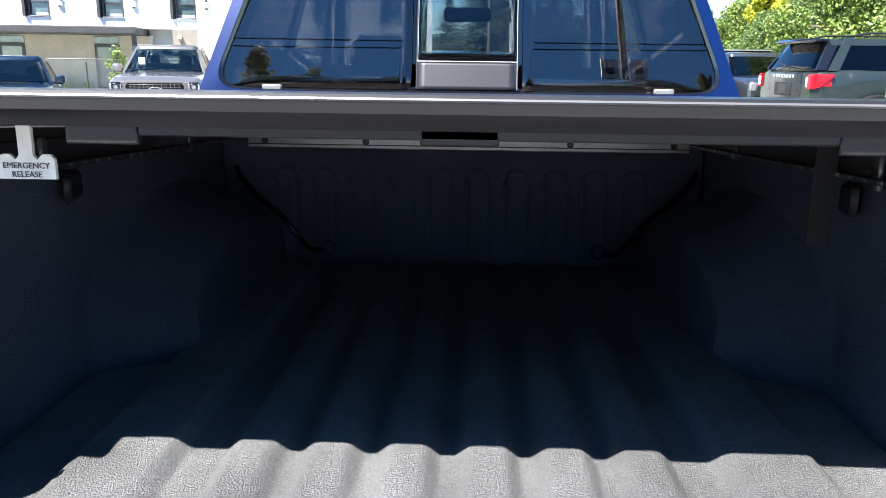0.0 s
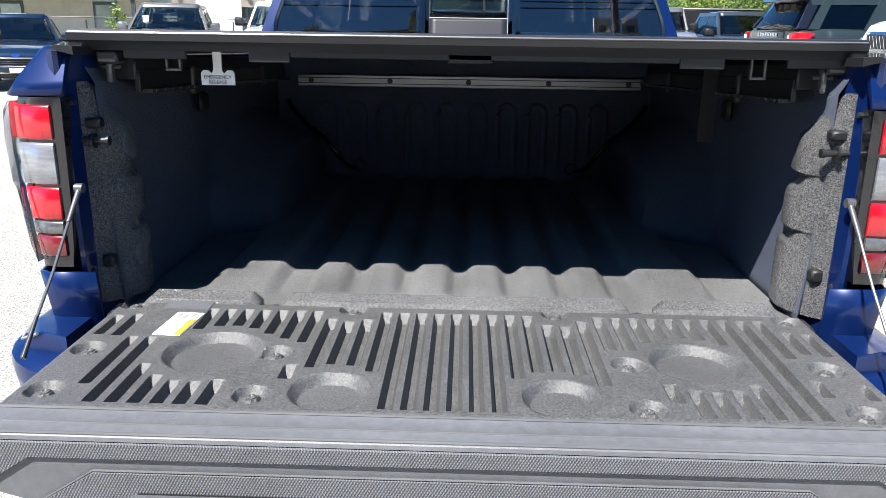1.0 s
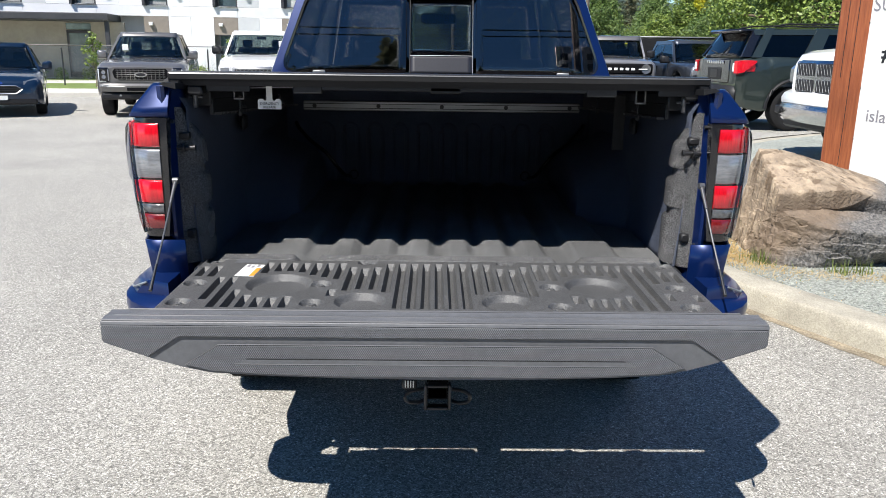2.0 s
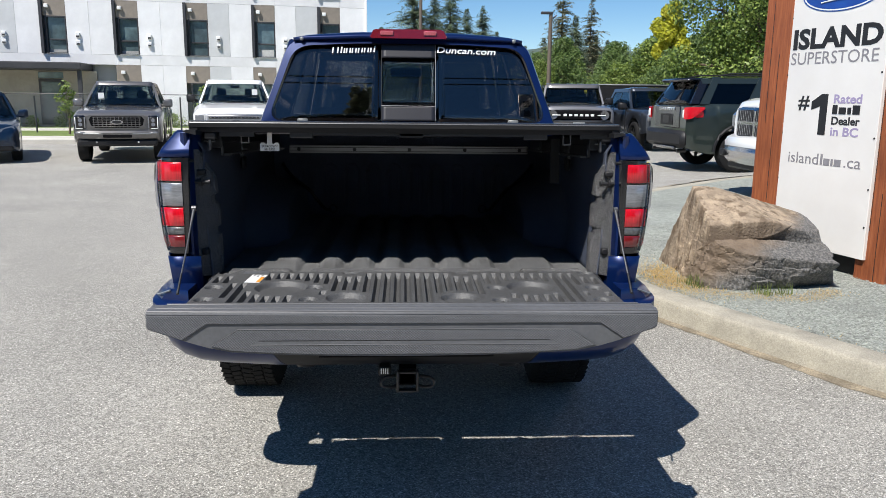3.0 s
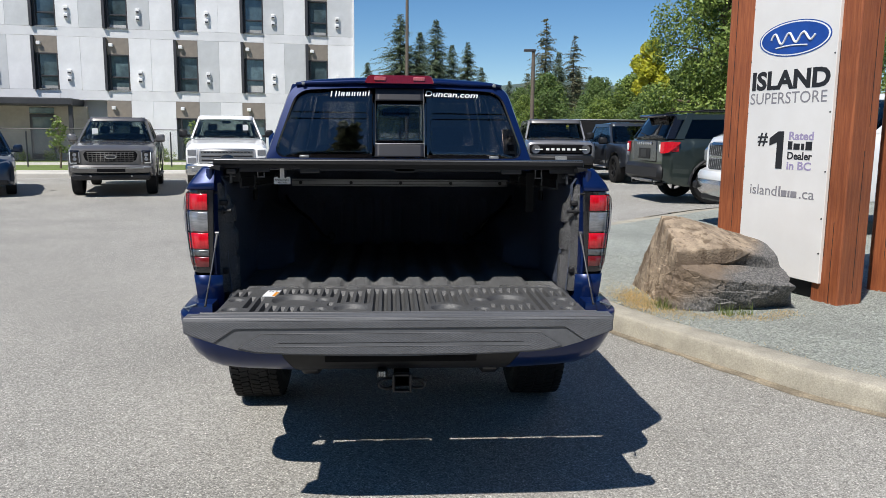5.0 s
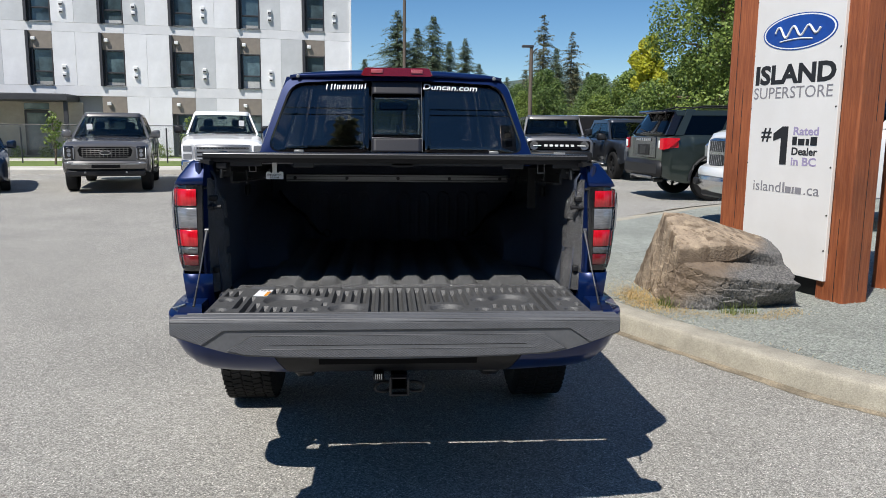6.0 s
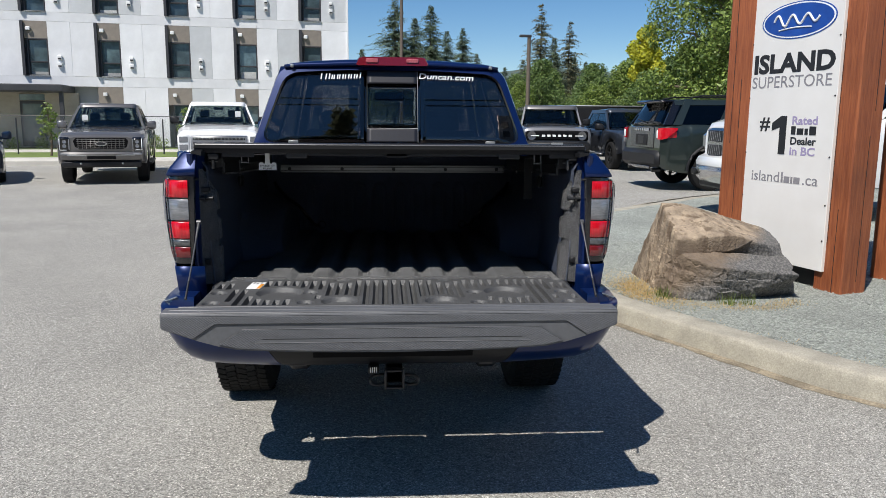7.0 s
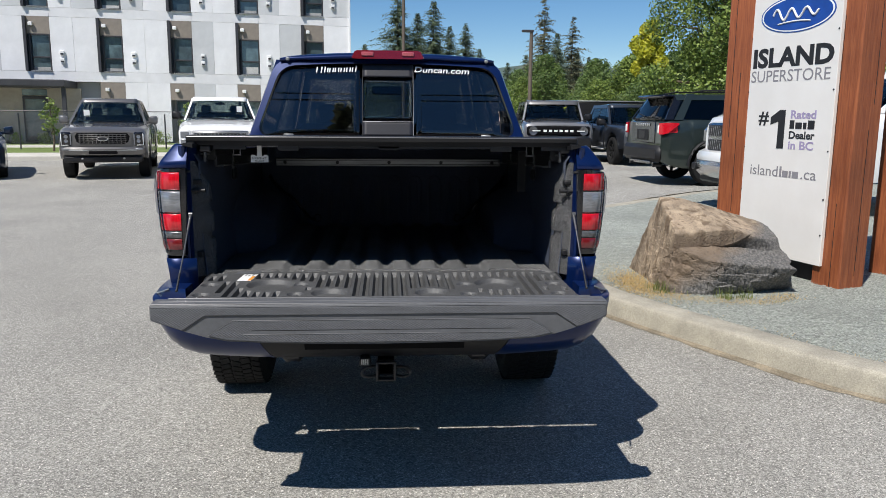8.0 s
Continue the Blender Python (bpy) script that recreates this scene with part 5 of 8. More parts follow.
    part("chassis", Geo().box((-0.42, 2.5, 0.50), (0.1, 4.6, 0.16), 0.02).box((0.42, 2.5, 0.50), (0.1, 4.6, 0.16), 0.02).box((0, 2.55, 0.60), (1.1, 4.2, 0.08), 0.02).box((0, 0.30, 0.62), (1.0, 0.12, 0.1), 0.02), M["black"], truck)
    part("under_bed", Geo().box((0, 0.98, 0.785), (1.5, 1.44, 0.06), 0.01), M["black"], truck)
    part("rear_axle", Geo().tube([(-0.7, 1.18, 0.39), (0.7, 1.18, 0.39)], 0.045, 10).spin([(-0.14, 0), (-0.1, 0.1), (0, 0.15), (0.1, 0.1), (0.14, 0)], (0.0, 1.18, 0.39), "x", 14), M["black"], truck)
    part("exhaust", Geo().tube([(0.55, 2.4, 0.45), (0.58, 1.6, 0.5), (0.62, 0.6, 0.52), (0.66, 0.35, 0.5)], 0.035, 10), M["steel"], truck)
    part("engine_bay", Geo().box((0, 4.4, 0.85), (1.3, 1.1, 0.6), 0.05), M["black"], truck)


def build_bumper():
    # end profile of the bumper in (y, z), swept across with rounded, body-coloured ends
    def ring(x, low=0.535, top=0.80, dy=0.0):
        prof = ((-0.03, 0.94), (-0.09, 1.0), (-0.15, 0.96), (-0.172, 0.87), (-0.176, 0.70), (-0.168, 0.50), (-0.146, 0.28), (-0.112, 0.10), (-0.07, 0.0), (-0.045, 0.04), (-0.035, 0.5))
        return [(x, y + dy, low + (top - low) * t) for y, t in prof]
    def seam(z):
        return 0.470 + (z - 0.57) * 0.55
    edge = [(seam(p[2]), p[1], p[2]) for p in ring(0.45)]
    mid = part("rear_bumper", Geo().rings([[(-x, y, z) for x, y, z in edge], ring(-0.2), ring(0.2), edge]), M["black"], truck, "body-coloured rear bumper with a dark step", angle=30)
    # slot drawn as a near-black strip, just proud: its shade is the colour
    face = [(-0.1555, 0.618), (-0.1375, 0.587), (-0.11, 0.587), (-0.11, 0.618)]
    part("slot_shade", Geo().rings([[(x, y, z) for y, z in face] for x in (-0.325, 0.318)]), M["recess"], mid, "near-black strip for the shaded slot in the step", smooth=False)
    part("step_pad", Geo().box((0, -0.10, 0.803), (0.8, 0.09, 0.012), 0.004), M["black"], mid)
    for s in (-1, 1):
        rings = [[(s * (seam(p[2]) + 0.003), p[1], p[2]) for p in ring(0.45)]]
        for x, low, dy in ((0.58, 0.542, 0), (0.68, 0.548, 0.0), (0.76, 0.556, 0.004), (0.82, 0.572, 0.014), (0.865, 0.60, 0.032), (0.90, 0.642, 0.055), (0.925, 0.69, 0.085), (0.936, 0.735, 0.115)):
            rings.append([(s * p[0], p[1], p[2]) for p in ring(x, low, 0.80, dy)])
        end = part("bumper_end", Geo().rings(rings), M["blue"], mid, "blue bumper end", angle=40)
        # turned-up corner step beside the gate
        rings = [[(s * x, y, z) for x, y, z in ((0.79, -0.115, 0.80 + h), (0.885 + k, -0.085, 0.80 + h), (0.925 + k, -0.02, 0.80 + h), (0.928 + k, 0.10, 0.80 + h), (0.79, 0.10, 0.80 + h))] for h, k in ((-0.08, 0.010), (-0.03, 0.013), (0.0, 0.008), (0.028, -0.014), (0.035, -0.03))]
        step = part("corner_step", Geo().rings(rings), M["blue"], mid, angle=40)
        part("step_edge", Geo().tube([(s * 0.86, -0.095, 0.832), (s * 0.905, -0.075, 0.812), (s * 0.93, -0.02, 0.80)], 0.0035, 6), M["galv"], step, "pale line along the edge of the step")
        part("sensor", Geo().tube([(s * 0.6, -0.165, 0.70), (s * 0.6, -0.176, 0.70)], 0.012, 12), M["blue"], mid)
    g = Geo().box((0.0, 0.30, 0.493), (0.066, 0.02, 0.066))
    for dx, dz, sx, sz in ((-0.030, 0, 0.006, 0.066), (0.030, 0, 0.006, 0.066), (0, 0.030, 0.054, 0.006), (0, -0.030, 0.054, 0.006)):
        g.box((dx, 0.11, 0.493 + dz), (sx, 0.40, sz), 0.001)
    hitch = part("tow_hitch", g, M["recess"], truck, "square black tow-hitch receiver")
    g = Geo()
    for dx, dz, sx, sz in ((-0.036, 0, 0.010, 0.082), (0.036, 0, 0.010, 0.082), (0, 0.036, 0.062, 0.010), (0, -0.036, 0.062, 0.010)):
        g.box((dx, -0.135, 0.493 + dz), (sx, 0.03, sz), 0.003)
    part("collar", g, M["dark_alu"], hitch)
    part("crossbar", Geo().tube([(-0.46, 0.26, 0.56), (0.46, 0.26, 0.56)], 0.035, 10), M["black"], hitch)
    for s in (-1, 1):
        loop = [(s * 0.035, -0.10, 0.50), (s * 0.075, -0.115, 0.502), (s * 0.098, -0.12, 0.488), (s * 0.092, -0.12, 0.468), (s * 0.06, -0.115, 0.462), (s * 0.035, -0.10, 0.466)]
        part("chain_loop", Geo().tube(smooth3(loop), 0.006, 6), M["dark_alu"], hitch)
    part("wiring_plug", Geo().box((-0.085, -0.11, 0.53), (0.045, 0.05, 0.035), 0.006), M["black"], hitch)
    for k in range(4):
        part("pin", Geo().box((-0.097 + 0.008 * k, -0.1365, 0.532), (0.0035, 0.003, 0.022)), M["white_plastic"], hitch, smooth=False)


def rounded(pts, r, n=5):
    """A polygon with its corners rounded to radius about r (corner cut by a quadratic curve)."""
    out = []
    m = len(pts)
    for i in range(m):
        a, b, c = Vector(pts[i - 1]), Vector(pts[i]), Vector(pts[(i + 1) % m])
        p = b + (a - b).normalized() * min(r, (a - b).length / 2)
        q = b + (c - b).normalized() * min(r, (c - b).length / 2)
        for k in range(n + 1):
            t = k / n
            out.append(tuple((1 - t) ** 2 * p + 2 * t * (1 - t) * b + t * t * q))
    return out


def build_cab():
    CX = 0.012
    def y_at(z, x=0.0):
        """The rear face leans forward as it rises and bows forward towards the sides."""
        return 1.655 + (z - 1.40) * 0.34
    # window outline: straight sill, leaning sides, crowned top
    base = rounded([(-0.800, 1.388), (-0.3, 1.382), (0.3, 1.382), (0.800, 1.388), (0.655, 1.808), (0.3, 1.828), (-0.3, 1.828), (-0.655, 1.808)], 0.09, 5)
    outer = rounded([(-0.882, 1.30), (-0.3, 1.30), (0.3, 1.30), (0.882, 1.30), (0.702, 1.846), (0.3, 1.885), (-0.3, 1.885), (-0.702, 1.846)], 0.08, 5)
    def ring(pts, dy=0.0):
        return [(CX + x, y_at(z, CX + x) + dy, z) for x, z in pts]
    lip = [(x * 0.99, 1.6 + (z - 1.6) * 0.985) for x, z in base]
    frame_g = Geo().rings([ring(outer, 0.05), ring([(x * 0.985, 1.6 + (z - 1.6) * 0.985) for x, z in outer], 0.004), ring([(x * 1.008, 1.6 + (z - 1.6) * 1.012) for x, z in base], -0.002), ring(base, 0.006), ring(base, 0.05)], caps=False)
    part("cab_rear_frame", frame_g, M["blue"], truck, "blue frame round the rear window", angle=40)
    part("window_seal", Geo().rings([ring([(x * 1.008, 1.6 + (z - 1.6) * 1.014) for x, z in base], 0.004), ring([(x * 1.005, 1.6 + (z - 1.6) * 1.010) for x, z in base], -0.003), ring([(x * 0.993, 1.6 + (z - 1.6) * 0.986) for x, z in base], 0.006), ring([(x * 0.993, 1.6 + (z - 1.6) * 0.986) for x, z in base], 0.016)], caps=False), M["gloss_black"], truck)
    part("cab_rear_panel", Geo().box((CX, 1.76, 1.02), (1.7, 0.06, 0.74), 0.03), M["blue"], truck)

    # glass: fixed tinted panes with a sliding clear middle, all following the bow of the opening
    def pane(name, x0, x1, z0f, z1f, mat, lab, dy=0.006, thick=0.004):
        rows, back = [], []
        for i in range(13):
            x = x0 + (x1 - x0) * i / 12
            lo, hi = z0f(x), z1f(x)
            rows.append([(CX + x, y_at(lo + (hi - lo) * k / 8, CX + x) + dy, lo + (hi - lo) * k / 8) for k in range(9)])
        g = Geo().rings(rows, closed=False)
        return part(name, g, mat, truck, lab, solid=thick)
    def zlo(x):
        return 1.37
    def zhi(x):
        a = abs(x)
        top = 1.845 - 0.022 * max(0, (a - 0.3) / 0.33)
        if a > 0.63:
            top = min(top, 1.845 - (a - 0.63) / 0.165 * 0.40)
        return max(top, 1.40)
    p1 = pane("rear_glass", -0.815, -0.158, zlo, zhi, M["privacy"], "dark tinted fixed rear glass", dy=0.014)
    p2 = pane("rear_glass", 0.158, 0.815, zlo, zhi, M["privacy"], "dark tinted fixed rear glass", dy=0.014)
    p3 = pane("sliding_glass", -0.154, 0.154, lambda x: 1.475, lambda x: 1.748, M["slider"], "lighter sliding middle window", dy=0.014)
    pane("frit_band", -0.156, 0.156, lambda x: 1.39, lambda x: 1.474, M["frit"], "grey ceramic band below the sliding window", dy=0.004)
    pane("frit_band", -0.156, 0.156, lambda x: 1.749, lambda x: 1.825, M["frit"], "grey ceramic band above the sliding window", dy=0.004)
    g = Geo().tube([(CX + 0.157, y_at(1.39) + 0.002, 1.39), (CX + 0.157, y_at(1.825) + 0.002, 1.825)], 0.0014, 5)
    part("slider_bead", g, M["alu"], truck)
    part("slider_bead", Geo().tube([(CX - 0.156, y_at(1.475) + 0.0, 1.475), (CX + 0.156, y_at(1.475), 1.475)], 0.0016, 5), M["alu"], truck)
    part("slider_bead", Geo().tube([(CX - 0.157, y_at(1.39) + 0.002, 1.39), (CX - 0.157, y_at(1.825) + 0.002, 1.825)], 0.002, 5), M["black"], truck)

    # lettering on the glass: the first word as plain bars of its size, then the readable address
    tilt = math.atan(0.34)
    def on_glass(x, z):
        return Matrix.Translation((CX + x, y_at(z, CX + x) - 0.001, z)) @ Matrix.Rotation(math.pi / 2 - tilt, 4, "X")
    x = -0.445
    for w, h, n in ((0.036, 0.036, 2), (0.004, 0.036, 1), (0.020, 0.027, 2), (0.020, 0.027, 2), (0.022, 0.027, 2), (0.022, 0.027, 2), (0.022, 0.027, 2), (0.007, 0.037, 1)):
        for k in range(n):
            o = k * (w - 0.007)
            g = Geo().prism([(o, 0), (o + 0.0072, 0), (o + 0.0072 + h * 0.16, h), (o + h * 0.16, h)], 2, 0, 0.001)
            part("lettering_bar", g, M["white_ink"], p1, "white slanted lettering as plain bars", smooth=False, at=on_glass(x, 1.772 + 0.010 * (x + 0.445) / 0.28))
        x += w + 0.0135
    lettering("Duncan.com", 0.051, M["white_ink"], p2, on_glass(0.165, 1.782) @ Matrix.Rotation(radians(-1.6), 4, "Z"), offset=0.0006, shear=0.16, width=0.345)

    # roof, pillars, side glass, windscreen
    rows = []
    def crown(x):
        """Height of the roof's rear edge across the cab."""
        return lerp([(0.0, 1.889), (0.3, 1.885), (0.5, 1.873), (0.60, 1.864), (0.66, 1.850), (0.69, 1.835)], abs(x))[0]
    for i in range(20):
        y = 1.795 + (i / 19) ** 1.5 * 1.5
        k = 1 - 0.05 * max(0, (y - 2.9) / 0.4) ** 2
        lift = 0.014 * min(1.0, (y - 1.795) / 0.25) - 0.03 * max(0, (y - 2.7) / 0.6) ** 2 
        fold = 0.026 if i == 0 else 0.007 if i == 1 else 0.002 if i == 2 else 0
        rows.append([(CX + u * 0.665 * k, y - (0.003 if i == 0 else 0), crown(u * 0.665) + lift - fold * (1 - abs(u) ** 6)) for u in [q / 14 for q in range(-14, 15)]])
    part("roof", Geo().rings(rows, closed=False), M["blue"], truck, solid=0.02)
    for s in (-1, 1):
        def pillar(a, b, w0, w1):
            g = Geo().prism([(a[0], a[1]), (a[0] + w0, a[1]), (b[0] + w1, b[1]), (b[0], b[1])], 0, -0.03, 0.0)
            g.v = [(s * ((0.862 - (z - 1.3) * 0.33) + x), y, z) for x, y, z in g.v]
            part("pillar", g, M["blue"], truck)
        pillar((1.70, 1.30), (1.83, 1.85), 0.16, 0.16)
        pillar((2.60, 1.34), (2.55, 1.85), 0.11, 0.1)
        pillar((3.78, 1.32), (3.10, 1.85), 0.10, 0.12)
        for y0, y1, t0, t1 in ((1.87, 2.60, 1.99, 2.55), (2.71, 3.80, 2.65, 3.14)):
            g = Geo().prism([(y0, 1.35), (y1, 1.35), (t1, 1.83), (t0, 1.83)], 0, -0.020, -0.016)
            g.v = [(s * ((0.862 - (z - 1.3) * 0.33) + x), y, z) for x, y, z in g.v]
            part("side_glass", g, M["privacy" if y0 < 2 else "pane"], truck)
        part("roof_clip", Geo().box((CX + s * 0.617, 1.806, 1.852), (0.022, 0.05, 0.022), 0.005), M["galv"], truck)
        part("window_catch", Geo().box((CX + s * 0.60, 1.61, 1.392), (0.06, 0.02, 0.018), 0.004), M["galv"], truck)
    rows = [[(u * (0.83 - 0.2 * t), 3.98 - 0.88 * t + 0.10 * (1 - u * u) * (1 - t), 1.33 + 0.52 * t) for u in [q / 8 for q in range(-8, 9)]] for t in [q / 8 for q in range(9)]]
    part("windscreen", Geo().rings(rows, closed=False), M["slider"], truck, solid=0.005)
    # high brake lamp
    prof = [(-0.225, 0.006), (-0.205, 0.046), (-0.19, 0.052), (0.19, 0.052), (0.205, 0.046), (0.225, 0.006), (0.215, 0.0), (-0.215, 0.0)]
    lamp = part("high_brake_lamp", Geo().rings([[(CX + x * k, 1.80 + dy + z * 0.25, 1.858 + z) for x, z in prof] for dy, k in ((-0.045, 0.98), (-0.04, 1.0), (0.06, 1.0))]), M["lens_deep"], truck, "red high-level brake lamp on the roof edge", angle=30)
    for s in (-1, 1):
        part("lamp_window", Geo().box((CX + s * 0.125, 1.762, 1.887), (0.075, 0.02, 0.026), 0.004), M["lens_pale"], lamp)
    # cabin: seats with head restraints, dash, steering wheel, mirror, hangings
    for x in (-0.40, 0.40):
        seat = part("front_seat", Geo().box((x, 2.95, 1.05), (0.52, 0.16, 0.66), 0.06, Matrix.Translation((0, 2.95, 1.05)) @ Matrix.Rotation(radians(-12), 4, "X") @ Matrix.Translation((0, -2.95, -1.05))).box((x, 3.2, 0.78), (0.52, 0.5, 0.16), 0.06), M["seat"], truck)
        part("head_restraint", Geo().box((x, 2.86, 1.50), (0.27, 0.10, 0.18), 0.045), M["seat"], seat)
    bench = part("rear_seat", Geo().box((0, 1.93, 1.05), (1.4, 0.16, 0.6), 0.05).box((0, 2.15, 0.8), (1.4, 0.46, 0.16), 0.05), M["seat"], truck)
    for x in (-0.42, 0.42):
        part("head_restraint", Geo().box((x, 1.93, 1.40), (0.28, 0.1, 0.12), 0.04), M["seat"], bench)
    part("dashboard", Geo().box((0, 3.78, 1.18), (1.6, 0.35, 0.22), 0.06), M["seat"], truck)
    ringp = [(-0.40 + 0.18 * math.cos(a), 3.50 + 0.08 * math.sin(a), 1.22 + 0.16 * math.sin(a)) for a in [k * 2 * math.pi / 20 for k in range(21)]]
    part("steering_wheel", Geo().tube(ringp, 0.016, 8), M["black"], truck)
    part("rear_view_mirror", Geo().box((0.0, 3.25, 1.71), (0.24, 0.03, 0.07), 0.02), M["black"], truck)
    part("cab_floor", Geo().box((0, 2.85, 0.62), (1.66, 2.2, 0.06)), M["seat"], truck)


def build_wheel(parent, x, y, r=0.385, w=0.28, at=None, tread=True, rim_mat=None, spokes=6):
    """One wheel: a tyre with tread blocks and a spoked rim, its outer side away from the car's middle."""
    s = 1 if x > 0 else -1
    wheel = part("wheel", Geo().spin([(-0.06, 0.05), (-0.02, r * 0.4), (0.02, r * 0.4), (0.06, 0.05)], (x, y, r), "x", 20), M["black"], parent)
    h = w / 2
    prof = [(-h * 0.72, r * 0.60), (-h, r * 0.72), (-h * 1.02, r * 0.86), (-h * 0.86, r * 0.965), (-h * 0.7, r * 0.975), (0, r * 0.98), (h * 0.7, r * 0.975), (h * 0.86, r * 0.965), (h * 1.02, r * 0.86), (h, r * 0.72), (h * 0.72, r * 0.60)]
    tyre = part("tyre", Geo().spin(prof, (x, y, r), "x", 40), M["rubber"], wheel)
    if tread:
        g = Geo()
        rnd = random.Random(3)
        n = 58
        for k in range(n):
            for j, (u, bw) in enumerate(((-0.74, 0.33), (-0.375, 0.36), (0.0, 0.36), (0.375, 0.36), (0.74, 0.33))):
                a = 2 * math.pi * (k + (0.5 if j % 2 else 0)) / n
                m = Matrix.Translation((x, y, r)) @ Matrix.Rotation(a, 4, "X") @ Matrix.Translation((u * h, 0, r * 0.982)) @ Matrix.Rotation(0.3 * (1 if j % 2 else -1), 4, "Z")
                g.box((0, 0, 0), (bw * h, 2 * math.pi * r / n * 0.84, r * 0.024), 0.003, m)
        part("tread", g, M["rubber"], tyre, smooth=False, fix=False, kind="stuff")
    g = Geo().spin([(0.3 * h * s, r * 0.60), (0.78 * h * s, r * 0.62), (0.80 * h * s, r * 0.57), (0.3 * h * s, r * 0.55)], (x, y, r), "x", 32)
    for k in range(spokes):
        m = Matrix.Translation((x, y, r)) @ Matrix.Rotation(2 * math.pi * k / spokes, 4, "X")
        g.box((0.62 * h * s, 0, r * 0.32), (0.03, r * 0.16, r * 0.5), 0.008, m)
    g.spin([(0.5 * h * s, 0.0), (0.68 * h * s, 0.03), (0.68 * h * s, 0.06), (0.5 * h * s, 0.075)], (x, y, r), "x", 16)
    part("rim", g, rim_mat or M["dark_alu"], wheel)
    return wheel


build_bed()
build_cover()
build_gate()
build_lamps()
build_body()
build_bumper()
build_cab()
for wx in (-0.80, 0.80):
    for wy in (1.18, 4.38):
        build_wheel(truck, wx, wy)


# ---- pylon sign, boulder ----
def build_sign():
    R, L = Vector((3.62, 2.96)), Vector((3.35, 3.95))          # lower ends of the panel, near and far
    along = (R - L).normalized()
    width = (R - L).length
    # local frame: x along the panel towards the near post, y out of the back of the panel, z up
    m = Matrix.Translation((L.x, L.y, 0.128)) @ Matrix.Rotation(math.atan2(along.y, along.x), 4, "Z")
    sign = thing("pylon_sign", "tall white dealership sign between red-stained timber posts", "sign", m)
    top = 4.2
    inv = m.inverted()

    def post(cx, cy, size, checks, turn=33):
        """A square timber set cornerwise, with drying checks in its faces."""
        k = inv @ Matrix.Translation((cx, cy, 0.128)) @ Matrix.Rotation(radians(turn), 4, "Z")
        h = top + 0.3
        p = part("post", Geo().box((0, 0, h / 2 - 0.1), (size, size, h + 0.2), 0.012), M["cedar"], sign, "red-brown stained timber post with drying checks", smooth=False, at=k)
        for face, u, z0, z1 in checks:
            c = (u, -size / 2, (z0 + z1) / 2) if face == "y" else (-size / 2, u, (z0 + z1) / 2)
            d = (0.004, 0.005, z1 - z0) if face == "y" else (0.005, 0.004, z1 - z0)
            part("timber_check", Geo().box(c, d), M["ink"], p, smooth=False)
    post(3.80, 2.975, 0.285, (("y", 0.02, 0.1, 1.3), ("y", 0.05, 1.5, 2.7), ("x", 0.03, 0.4, 2.2), ("x", -0.05, 0.0, 0.7)), 17)
    post(3.395, 4.10, 0.26, (("x", -0.03, 0.5, 1.8), ("x", 0.05, 1.2, 3.0)))
    post(4.60, 3.46, 0.27, (("x", 0.0, 0.3, 2.0),))
    zb = 0.16
    panel = part("panel", Geo().box((width / 2, 0.02, (zb + top) / 2), (width, 0.035, top - zb), 0.003), M["panel_white"], sign, "white printed sign panel", smooth=False)
    # black block filling the dark gap behind the panel's foot
    part("dark_block", Geo().box((width / 2, 0.30, 0.07), (width - 0.1, 0.4, 0.15), 0.01), M["black"], sign, smooth=False)
    bolt = mesh_of(Geo().spin([(-0.004, 0), (-0.004, 0.007), (0.002, 0.009)], (0, 0, 0), "y", 8), "bolt", M["dark_alu"])
    for z in (0.42, 0.72, 1.12, 1.62, 2.1, 2.58):
        for x in (0.02, width - 0.02):
            part("bolt", bolt, None, panel, at=Matrix.Translation((x, 0.002, z)))

    # the printed side is the panel's -y face; local x runs towards the near end, so text reads along +x
    def on(x, z):
        return Matrix.Translation((x, 0.0015, z)) @ Matrix.Rotation(math.pi / 2, 4, "X")

    def flat(name, pts, mat, lab="", lift=0.0):
        return part(name, Geo().prism(pts, 1, -0.0005 - lift, 0.0018), mat, panel, lab, smooth=False)
    w = width
    c = w * 0.525
    zc = 2.267
    for rx, rz, mat, lift, lab in ((0.410 * w, 0.155, M["oval_blue"], 0.0, "blue oval emblem"), (0.397 * w, 0.146, M["white_ink"], 0.001, "white rim of the emblem"), (0.380 * w, 0.135, M["oval_blue"], 0.002, "blue field of the emblem")):
        flat("emblem_oval", [(c + rx * math.cos(a), zc + rz * math.sin(a)) for a in [k * 2 * math.pi / 40 for k in range(40)]], mat, lab, lift)
    # the script inside it as plain flowing strokes
    def ribbon(pts, r):
        g = Geo().tube([(c + x * w, -0.0042, zc + z) for x, z in pts], r, 8)
        part("emblem_stroke", g, M["white_ink"], panel, "white script drawn as plain strokes")
    ribbon([(-0.26 + 0.50 * u, 0.005 + 0.050 * (1 - 0.35 * u) * math.sin(u * 19.0)) for u in [k / 44 for k in range(45)]], 0.010)
    ribbon([(-0.20 + 0.36 * u, -0.072 + 0.012 * math.sin(u * 3.1)) for u in [k / 10 for k in range(11)]], 0.006)
    lettering("ISLAND", 0.222, M["ink"], panel, on(0.055 * w, 1.838), offset=0.009, width=0.90 * w)
    lettering("SUPERSTORE", 0.145, M["grey_ink"], panel, on(0.045 * w, 1.705), width=0.89 * w)
    lettering("#", 0.17, M["ink"], panel, on(0.175 * w, 1.335), offset=0.003, width=0.125 * w)
    one = [(0.09, 0.0), (0.165, 0.0), (0.165, 0.335), (0.10, 0.335), (0.0, 0.272), (0.0, 0.205), (0.09, 0.235)]
